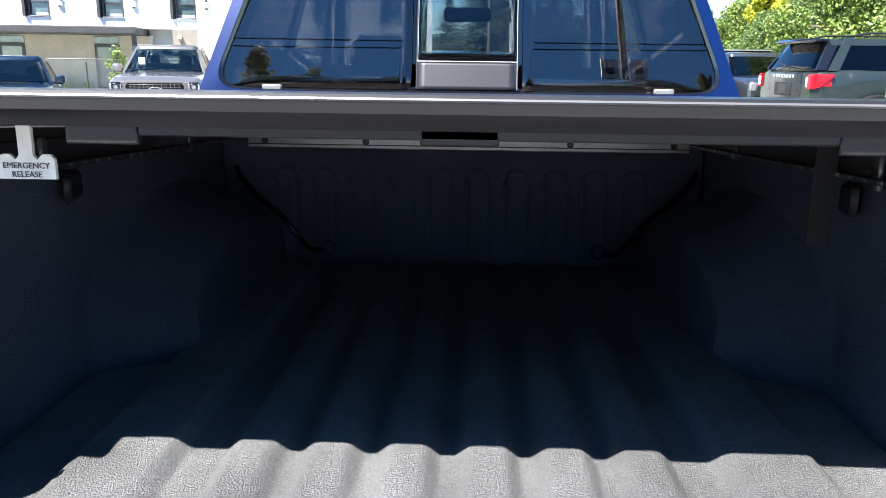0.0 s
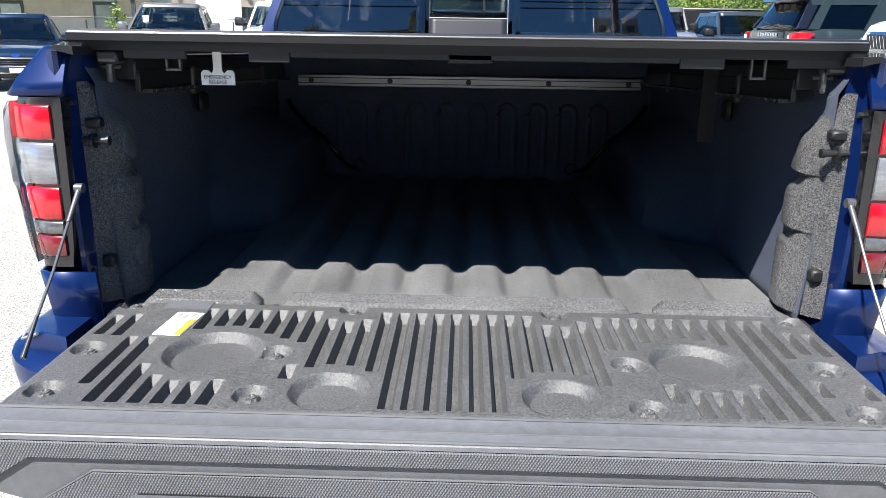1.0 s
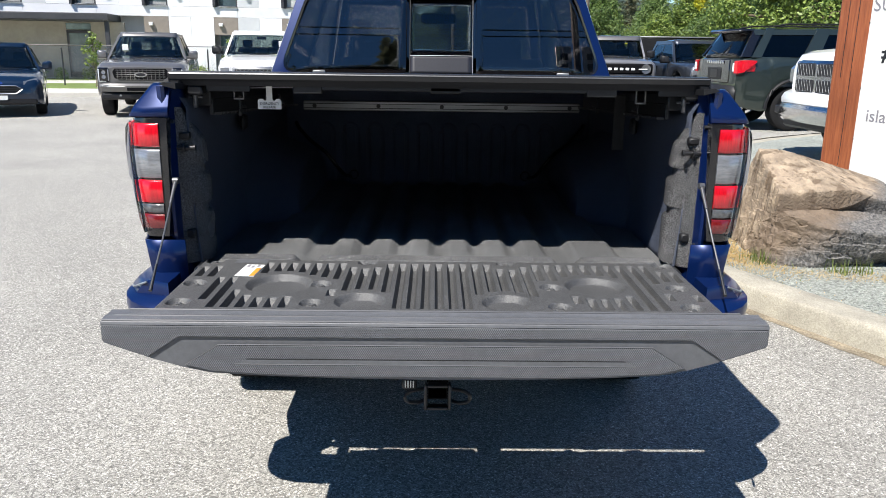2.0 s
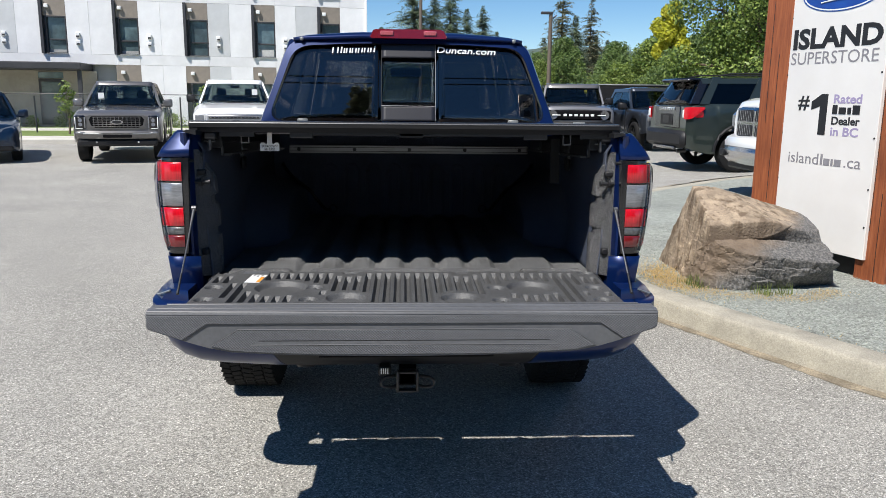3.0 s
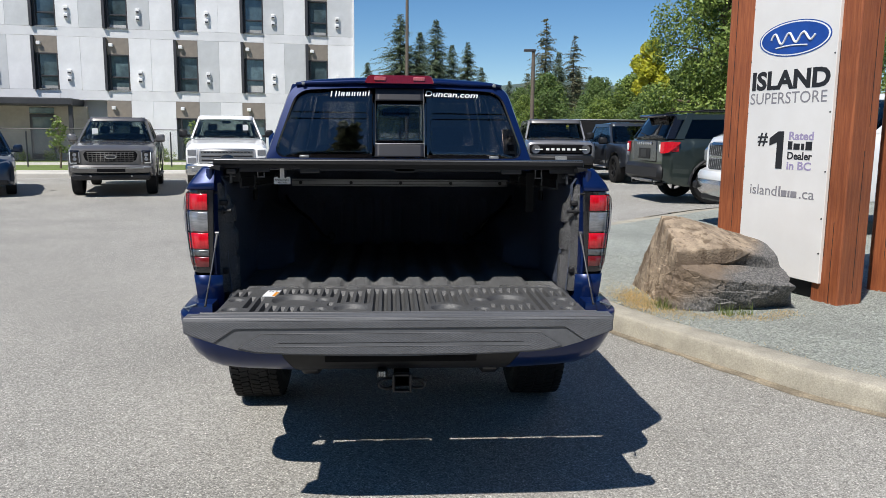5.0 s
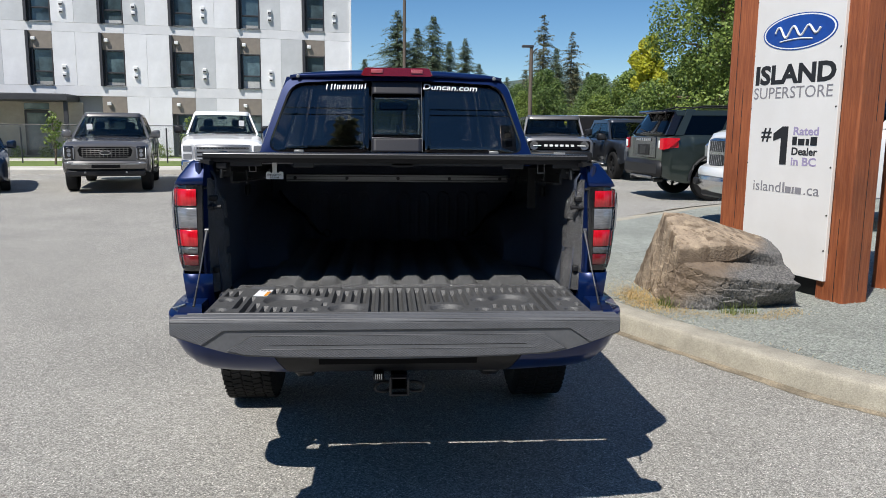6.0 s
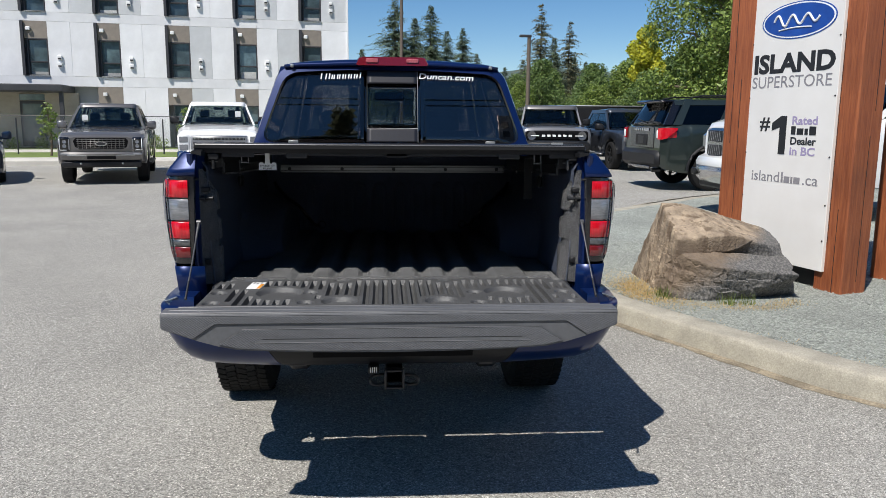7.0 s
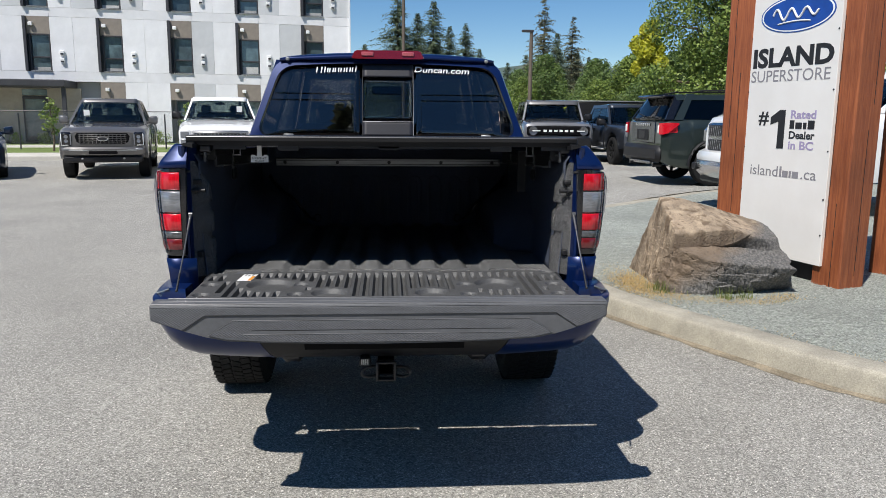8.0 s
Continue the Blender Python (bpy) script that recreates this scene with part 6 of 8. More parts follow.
    flat("numeral", [(0.325 * w + x * 1.05, 1.122 + z) for x, z in one], M["ink"], "black numeral 1")
    lettering("Rated", 0.098, M["lilac_ink"], panel, on(0.555 * w, 1.385), offset=0.0025, width=0.275 * w)
    for x0, x1, h in ((0.55, 0.60, 0.072), (0.615, 0.685, 0.054), (0.70, 0.735, 0.054), (0.75, 0.82, 0.072)):
        flat("lettering_bar", [(x0 * w, 1.297), (x1 * w, 1.297), (x1 * w, 1.297 + h), (x0 * w, 1.297 + h)], M["ink"], "black word drawn as plain bars")
    lettering("Dealer", 0.090, M["ink"], panel, on(0.55 * w, 1.212), offset=0.0025, width=0.28 * w)
    lettering("in BC", 0.098, M["lilac_ink"], panel, on(0.55 * w, 1.122), offset=0.0025, width=0.275 * w)
    lettering("island", 0.135, M["grey_ink"], panel, on(0.12 * w, 0.872), width=0.335 * w)
    for x0, x1, h in ((0.478, 0.50, 0.09), (0.512, 0.575, 0.055), (0.588, 0.61, 0.055), (0.622, 0.69, 0.055)):
        flat("lettering_bar", [(x0 * w, 0.875), (x1 * w, 0.875), (x1 * w, 0.875 + h), (x0 * w, 0.875 + h)], M["grey_ink"], "grey word drawn as plain bars")
    lettering(".ca", 0.135, M["grey_ink"], panel, on(0.72 * w, 0.872), width=0.165 * w)


def build_boulder():
    """A broken sandstone block: an upper mass with a sloping top over a lower slab whose ledge runs along the front, split faces that meet in edges, a hollow and cracks."""
    centre = Vector((2.70, 3.05, 0.32))

    def planes(faces):
        out = []
        for n, p in faces:
            n = Vector(n).normalized()
            out.append((n, n.dot(Vector(p) - centre)))
        return out
    around = [((-1.0, 0.0, 0.15), (2.245, 3.2, 0.13)), ((0.12, 1.0, 0.1), (2.6, 3.80, 0.3)), ((0.62, 0.78, 0.15), (3.26, 3.42, 0.3))]
    upper = planes(around + [((-0.047, -0.46, 1.0), (2.22, 2.85, 0.605)), ((0.30, -0.26, 1.0), (2.68, 3.12, 0.735)), ((0.1, 0.87, 0.48), (2.3, 3.36, 0.82)), ((0.04, -1.0, -0.06), (2.5, 2.83, 0.50)), ((0.95, -0.22, 0.22), (3.25, 2.85, 0.45)),
                             ((-0.93, -0.36, 0.16), (2.24, 2.86, 0.30)), ((0.55, -0.60, 0.58), (3.16, 2.84, 0.46))])
    lower = planes(around + [((0.10, -0.34, 1.0), (2.5, 2.64, 0.432)), ((-0.42, -0.90, 0.02), (2.40, 2.675, 0.30)), ((0.03, -1.0, -0.16), (2.85, 2.60, 0.36)), ((0.20, -0.85, -0.75), (2.95, 2.66, 0.20)),
                             ((0.93, -0.32, 0.05), (3.29, 2.78, 0.3)), ((-0.93, -0.36, 0.16), (2.252, 2.86, 0.30)), ((-0.15, 0.6, 1.0), (2.6, 2.88, 0.46)), ((0.75, -0.2, 0.6), (3.235, 2.75, 0.42))])

    def reach(block, d):
        hits = sorted(o / n.dot(d) for n, o in block if n.dot(d) > 0.02)
        return hits[0], (hits[1] - hits[0] if len(hits) > 1 else 1.0)
    rows = []
    nu, nv = 400, 190
    for j in range(nv + 1):
        th = math.pi * (0.015 + 0.74 * j / nv)
        ring = []
        for i in range(nu):
            a = 2 * math.pi * i / nu
            d = Vector((math.sin(th) * math.cos(a), math.sin(th) * math.sin(a), math.cos(th)))
            (ra, ea), (rb, eb) = reach(upper, d), reach(lower, d)
            # the joint between the two masses wanders
            top = ra >= rb + 0.008 * noise.noise(d * 9)
            r, edge = (ra, ea) if top else (rb, eb)
            p = centre + d * r
            left = max(0.0, min(1.0, (-0.5 - d.x) / 0.22))
            crown = top and d.z > 0.62
            near = noise.voronoi(p * 5.5)[1][0]
            chip = (p - near / 5.5).dot(noise.cell_vector(near * 3.7)) * 0.08
            fine = noise.voronoi(p * 17.0)[1][0]
            chip += (p - fine / 17.0).dot(noise.cell_vector(fine * 2.3)) * 0.20
            flat = 0.22 if crown else 0.45 if top else 1.0
            q = -0.006 * (1 - min(1.0, edge / 0.03)) + chip * flat + 0.016 * flat * noise.fractal(p * 3.5, 1.0, 2.0, 6)
            if left > 0:
                # upright splintered layers
                q += left * (0.018 * noise.noise((p.y * 13, p.x * 6, p.z * 1.6)) + 0.012 * noise.noise((p.y * 34, 0, p.z * 4)))
            if top and left < 0.5 and not crown:
                # hollow to the right of the ledge, and a shallower one beside the left corner
                hx, hz = (p.x - 2.93) / 0.20, (p.z - 0.50 + 0.16 * (p.x - 2.93)) / 0.05
                q -= 0.10 * math.exp(-(hx * hx + hz * hz))
                hx, hz = (p.x - 2.31) / 0.08, (p.z - 0.50) / 0.03
                q -= 0.075 * math.exp(-(hx * hx + hz * hz))
            if crown:
                crack = abs(noise.noise((p.x * 3.2, p.y * 3.2, 4.0)))
                q -= 0.010 * max(0.0, 1 - crack / 0.035)
            if not top:
                q += 0.012 * noise.noise((p.x * 9 + p.z * 16, 3.0, p.z * 9 - p.x * 5))
                # the dark slot below the ledge at the right end
                gap = abs(p.z - 0.385 + 0.10 * (p.x - 3.0))
                if p.x > 3.05 and gap < 0.025:
                    q -= 0.035 * (1 - gap / 0.025)
            ring.append(tuple(p + d * q - centre))
        rows.append(ring)
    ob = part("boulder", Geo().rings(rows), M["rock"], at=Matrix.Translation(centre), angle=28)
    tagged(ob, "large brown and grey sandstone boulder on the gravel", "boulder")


build_apartments()
build_fence()
build_sign()
build_boulder()


# ---- parked vehicles ----
def heading(x, y, fx, fy, z=0.0):
    """Pose of a vehicle whose front middle is at x, y and which faces (fx, fy)."""
    return Matrix.Translation((x, y, z)) @ Matrix.Rotation(math.atan2(fy, fx) - math.pi / 2, 4, "Z")


def car_shell(car, mat, length, stations, arches, hub, crown=0.03, name="body"):
    """The lower body as one skin; local y runs from 0 at the nose back to -length. stations: (y, sill, top, half width)."""
    ys = sorted(set([-length * i / 50 for i in range(51)] + [a + r * k / 8 for a, r in arches for k in range(-8, 9)] + [s[0] for s in stations]))
    table = sorted(stations)
    rings = []
    for y in ys:
        sill, top, hw = lerp(table, y)
        zb = sill
        for a, r in arches:
            if abs(y - a) < r:
                zb = max(zb, hub + math.sqrt(r * r - (y - a) ** 2))
        side = [(0.97, 0.0), (0.99, 0.12), (1.0, 0.32), (0.995, 0.5), (1.0, 0.62), (0.985, 0.78), (0.955, 0.90), (0.91, 0.965)]
        up = [(hw * k, y, zb + (top - zb) * t) for k, t in side]
        over = [(hw * u, y, top + crown * (1 - (u / 0.86) ** 2) * 0.9) for u in (0.86, 0.7, 0.45, 0.2)]
        half = up + over
        rings.append([(-x, yy, z) for x, yy, z in half] + [(0.0, y, top + crown * 0.9)] + half[::-1])
    g = Geo().rings(rings, closed=True)
    return part(name, g, mat, car, angle=32)


def cabin(car, mat, ya, yb, yc, yd, belt, roof, wb, wr, splits, rear_tint="pane", front_tint="pane", roof_mat=None, drop=0.0, tail_pillar=None):
    """Roof, pillars, glass and seats over the belt line. ya, yb: foot and top of the windscreen; yc, yd: rear end of the roof and foot of the back window."""
    def wx(z):
        return wb + (wr - wb) * (z - belt) / (roof - belt)
    rows = []
    for i in range(13):
        t = i / 12
        y = yb + (yc - yb) * t
        zc = roof - 0.03 * (2 * t - 1) ** 2 - drop * t
        rows.append([(wr * 1.03 * u, y, zc - 0.045 * abs(u) ** 3 - 0.03 * abs(u) ** 10) for u in [q / 8 for q in range(-8, 9)]])
    part("roof", Geo().rings(rows, closed=False), roof_mat or mat, car, solid=0.03)
    rz = roof - 0.05

    def strip(name, pts, m, inset, thick):
        for s in (-1, 1):
            g = Geo().prism(pts, 0, -thick - inset, -inset)
            g.v = [(s * (wx(z) + x), y, z) for x, y, z in g.v]
            part(name, g, m, car, smooth=False)
    a, d = 0.10, 0.16
    strip("pillar", [(ya, belt), (ya - a, belt), (yb - a, rz), (yb, rz)], mat, 0.0, 0.05)
    strip("pillar", [(yd + d, belt), (yd, belt), (yc, rz - drop), (yc + d, rz - drop)], tail_pillar or mat, 0.0, 0.05)
    strip("cant_rail", [(yb - 0.02, rz - 0.075), (yc + 0.02, rz - 0.075 - drop), (yc, rz + 0.02 - drop), (yb, rz + 0.02)], roof_mat or mat, -0.006, 0.05)
    head = [[(u * (wr - 0.02), yb + 0.035 + 0.048 * (1 - u * u) + dy, rz + dz) for u in [q / 6 for q in range(-6, 7)]] for dy, dz in ((0.055, -0.07), (0.06, -0.062), (0.03, 0.0), (-0.02, 0.04), (-0.10, 0.05))]
    part("roof_header", Geo().rings(head, closed=False), roof_mat or mat, car, solid=0.012)
    cuts = [ya - a] + [q for y in splits for q in (y + 0.05, y - 0.05)] + [yd + d]
    tops = [yb - a] + [q for y in splits for q in (y + 0.05, y - 0.05)] + [yc + d]
    for y in splits:
        strip("pillar", [(y + 0.05, belt), (y - 0.05, belt), (y - 0.05, rz), (y + 0.05, rz)], M["gloss_black"], 0.004, 0.04)
    for k in range(0, len(cuts), 2):
        tint = front_tint if k < 4 else rear_tint
        strip("side_glass", [(cuts[k], belt), (cuts[k + 1], belt), (tops[k + 1], rz), (tops[k], rz)], M[tint], 0.012, 0.006)
    for name, y0, y1, bow, tint in (("windscreen", ya, yb, 0.12, front_tint), ("rear_window", yd, yc, -0.06, rear_tint)):
        z1 = rz + 0.02 - (drop if name == "rear_window" else 0)
        rows = [[(u * (wb - 0.06 + (wr - wb) * t), y0 + (y1 - y0) * t + bow * (1 - u * u) * (1 - 0.6 * t), belt - 0.02 + (z1 - belt + 0.02) * t) for u in [q / 6 for q in range(-6, 7)]] for t in [q / 6 for q in range(7)]]
        part(name, Geo().rings(rows, closed=False), M[tint], car, solid=0.006)
    for x in (-0.38, 0.38):
        seat = part("front_seat", Geo().box((x, ya - 1.25, belt - 0.1), (0.5, 0.16, 0.62), 0.06), M["seat"], car)
        part("head_restraint", Geo().box((x, ya - 1.28, belt + 0.30), (0.26, 0.1, 0.2), 0.04), M["seat"], seat)
    if yd < ya - 2.2:
        part("rear_seat", Geo().box((0, ya - 2.1, belt - 0.1), (1.3, 0.16, 0.6), 0.06), M["seat"], car)
    part("dashboard", Geo().box((0, ya - 0.32, belt - 0.05), (wb * 1.8, 0.4, 0.16), 0.05), M["seat"], car)
    part("rear_view_mirror", Geo().box((0, yb + 0.02, roof - 0.18), (0.24, 0.03, 0.07), 0.02), M["black"], car)
    for s in (-1, 1):
        part("wiper", Geo().tube([(s * 0.1 - 0.3, ya + 0.13, belt + 0.015), (s * 0.1 + 0.22, ya + 0.10, belt + 0.04)], 0.012, 5), M["black"], car)


def mirrors(car, mat, y, z, w):
    for s in (-1, 1):
        shell = [[(s * (w + 0.02 + x * k), y + dy, z + 0.03 + h * k) for x, h in ((0.0, -0.07), (0.05, -0.10), (0.19, -0.10), (0.22, -0.06), (0.22, 0.07), (0.19, 0.11), (0.05, 0.10), (0.0, 0.06))] for dy, k in ((-0.05, 1.0), (0.03, 1.0), (0.075, 0.88), (0.10, 0.6))]
        g = Geo().rings(shell).box((s * (w - 0.01), y, z - 0.03), (0.10, 0.08, 0.07), 0.015)
        part("door_mirror", g, mat, car)


def four_wheels(car, w, front, rear, r, rim, tw=0.26):
    for s in (-1, 1):
        for y in (front, rear):
            build_wheel(car, s * (w - tw / 2 - 0.02), y, r, tw, rim_mat=rim, tread=False)


def door_lines(car, w, cuts, z0, z1, handles=(), mat=None):
    for s in (-1, 1):
        for y in cuts:
            part("door_gap", Geo().box((s * w, y, (z0 + z1) / 2), (0.012, 0.010, z1 - z0)), M["black"], car, smooth=False)
        for y in handles:
            part("door_handle", Geo().box((s * (w + 0.015), y, z1 - 0.12), (0.035, 0.2, 0.035), 0.01), mat or M["black"], car)


def slab(car, name, c, s, mat, label="", b=0.012, parent=None):
    return part(name, Geo().box(c, s, b), mat, parent or car, label)


def oval(car, c, rx, rz, mat, parent=None, label=""):
    pts = [(c[0] + rx * math.cos(a), c[2] + rz * math.sin(a)) for a in [k * 2 * math.pi / 20 for k in range(20)]]
    return part("emblem", Geo().prism(pts, 1, c[1], c[1] + 0.012), mat, parent or car, label, smooth=False)


def grey_pickup():
    car = thing("parked_pickup", "dark grey crew-cab pickup parked by the lawn", "pickup truck", heading(-6.80, 15.95, 0.24, -0.97, -0.12), "parked vehicles")
    P = M["grey_car"]
    L, w, hub, r = 5.88, 1.015, 0.41, 0.41
    car_shell(car, P, L, [(0, 0.62, 1.12, 0.90), (-0.06, 0.55, 1.17, 0.955), (-0.25, 0.50, 1.235, 1.0), (-0.9, 0.46, 1.29, w), (-1.6, 0.46, 1.325, w), (-2.0, 0.46, 1.33, w), (-5.7, 0.5, 1.36, w), (-5.88, 0.55, 1.34, 0.98)],
              [(-0.98, 0.52), (-4.62, 0.52)], hub)
    cabin(car, P, -1.55, -2.38, -3.95, -4.2, 1.32, 1.96, 0.93, 0.70, [-2.95, -3.05])
    bar = [[(x, y - c, z) for y, z in ((-0.05, 0.80), (0.08, 0.785), (0.12, 0.74), (0.10, 0.66), (0.06, 0.60), (-0.05, 0.58))] for x, c in ((-0.98, 0.30), (-0.92, 0.12), (-0.78, 0.03), (-0.3, 0.0), (0.3, 0.0), (0.78, 0.03), (0.92, 0.12), (0.98, 0.30))]
    bumper = part("bumper", Geo().rings(bar), P, car, "grey front bumper with a low opening", angle=35)
    slab(car, "lower_opening", (0, 0.085, 0.665), (0.64, 0.05, 0.085), M["recess"], parent=bumper)
    slab(car, "skid_plate", (0, -0.03, 0.50), (1.76, 0.14, 0.16), M["black"], parent=bumper, b=0.04)
    slab(car, "lower_trim", (0, 0.098, 0.715), (1.5, 0.03, 0.035), M["galv"], "satin silver bumper strip", parent=bumper)
    for s in (-1, 1):
        slab(car, "fog_lamp", (s * 0.80, 0.075, 0.735), (0.2, 0.04, 0.05), M["lens_clear"], parent=bumper)
        slab(car, "tow_hook", (s * 0.46, 0.10, 0.52), (0.05, 0.06, 0.04), M["steel"], parent=bumper)
    frame = [(-0.66, 1.06), (-0.60, 1.145), (0.60, 1.145), (0.66, 1.06), (0.62, 0.90), (0.52, 0.83), (-0.52, 0.83), (-0.62, 0.90)]
    gr = part("grille", Geo().prism(frame, 1, -0.05, 0.045), P, car, "dark framed mesh grille", smooth=False)
    part("mesh", Geo().prism([(x * 0.92, 0.985 + (z - 0.985) * 0.84) for x, z in frame], 1, 0.0, 0.052), M["recess"], gr, smooth=False)
    for j in range(5):
        slab(car, "grille_bar", (0, 0.054, 0.885 + j * 0.05), (1.06, 0.010, 0.012), P, parent=gr, b=0.003)
    for k in range(12):
        slab(car, "grille_bar", (-0.50 + k * 0.091, 0.053, 0.985), (0.010, 0.010, 0.24), P, parent=gr, b=0.003)
    oval(car, (0, 0.060, 0.985), 0.135, 0.056, M["chrome"], gr)
    oval(car, (0, 0.072, 0.985), 0.105, 0.036, M["dark_alu"], gr, "dark oval emblem")
    for s in (-1, 1):
        hl = slab(car, "headlamp", (s * 0.80, -0.045, 0.97), (0.27, 0.14, 0.34), M["gloss_black"], "tall clear headlamp", 0.04)
        for z in (1.03, 0.93):
            part("lens", Geo().spin([(0.0, 0.0), (0.012, 0.02), (0.014, 0.04), (0.0, 0.048)], (s * 0.80, 0.022, z), "y", 14), M["lens_clear"], hl)
        slab(car, "lens", (s * 0.70, 0.024, 0.97), (0.03, 0.012, 0.26), M["lens_clear"], parent=hl)
        slab(car, "running_light", (s * 0.905, 0.02, 0.97), (0.022, 0.03, 0.28), M["white_plastic"], parent=hl)
        slab(car, "running_light", (s * 0.83, 0.022, 0.835), (0.16, 0.02, 0.02), M["white_plastic"], parent=hl)
    slab(car, "price_sheet", (0.52, -1.79, 1.58), (0.14, 0.004, 0.17), M["white_plastic"], "white paper in the windscreen", 0.0)
    mirrors(car, P, -1.85, 1.38, 0.95)
    four_wheels(car, w, -0.98, -4.62, r, M["dark_alu"])
    door_lines(car, w + 0.002, (-1.75, -2.95, -4.05), 0.52, 1.30, (-2.75, -3.9), M["grey_car"])
    for s in (-1, 1):
        slab(car, "running_board", (s * 0.98, -2.8, 0.42), (0.16, 2.3, 0.06), M["black"], b=0.02)


def white_pickup():
    car = thing("parked_pickup", "white heavy-duty pickup with a chrome grille parked by the lawn", "pickup truck", heading(-4.12, 16.4, 0.20, -0.98, -0.12), "parked vehicles")
    P = M["white_car"]
    L, w, hub, r = 6.3, 1.015, 0.43, 0.43
    car_shell(car, P, L, [(0, 0.70, 1.18, 0.93), (-0.05, 0.62, 1.24, 0.97), (-0.25, 0.56, 1.31, 1.0), (-0.9, 0.52, 1.38, w), (-1.6, 0.52, 1.42, w), (-6.1, 0.55, 1.45, w), (-6.3, 0.6, 1.43, 0.98)],
              [(-1.0, 0.54), (-4.95, 0.54)], hub)
    cabin(car, P, -1.6, -2.35, -4.0, -4.2, 1.42, 2.04, 0.93, 0.72, [-2.95, -3.05])
    gr = slab(car, "grille", (0, 0.015, 1.0), (1.36, 0.07, 0.36), M["alu"], "chrome barred grille", 0.04)
    for z in (0.90, 1.0, 1.10):
        slab(car, "grille_gap", (0, 0.045, z), (1.24, 0.02, 0.055), M["black"], parent=gr)
    for k in range(14):
        slab(car, "grille_bar", (-0.58 + k * 0.089, 0.057, 1.1), (0.03, 0.008, 0.03), M["chrome"], parent=gr, b=0.004)
    oval(car, (0, 0.06, 0.985), 0.16, 0.068, M["chrome"], gr)
    oval(car, (0, 0.074, 0.985), 0.145, 0.055, M["teal_car"], gr, "dark blue oval emblem")
    for s in (-1, 1):
        hl = slab(car, "headlamp", (s * 0.84, -0.05, 1.0), (0.28, 0.16, 0.42), M["white_car"], "square stacked headlamp", 0.03)
        for z in (0.90, 1.09):
            slab(car, "lens", (s * 0.84, 0.033, z), (0.2, 0.02, 0.14), M["lens_clear"], parent=hl)
    b = slab(car, "bumper", (0, 0.04, 0.68), (2.0, 0.2, 0.28), M["chrome"], "chrome front bumper", 0.05)
    slab(car, "lower_opening", (0, 0.145, 0.67), (0.9, 0.02, 0.14), M["black"], parent=b)
    for s in (-1, 1):
        slab(car, "fog_lamp", (s * 0.78, 0.145, 0.68), (0.16, 0.02, 0.1), M["lens_clear"], parent=b)
    slab(car, "air_dam", (0, 0.0, 0.50), (1.7, 0.12, 0.12), M["black"])
    mirrors(car, M["black"], -1.9, 1.52, 1.0)
    four_wheels(car, w, -1.0, -4.95, r, M["alu"])
    door_lines(car, w + 0.002, (-1.75, -2.95, -4.05), 0.58, 1.38, (-2.75, -3.9))
    slab(car, "price_sheet", (-0.5, -1.82, 1.72), (0.14, 0.004, 0.15), M["white_plastic"], "white paper in the windscreen", 0.0)


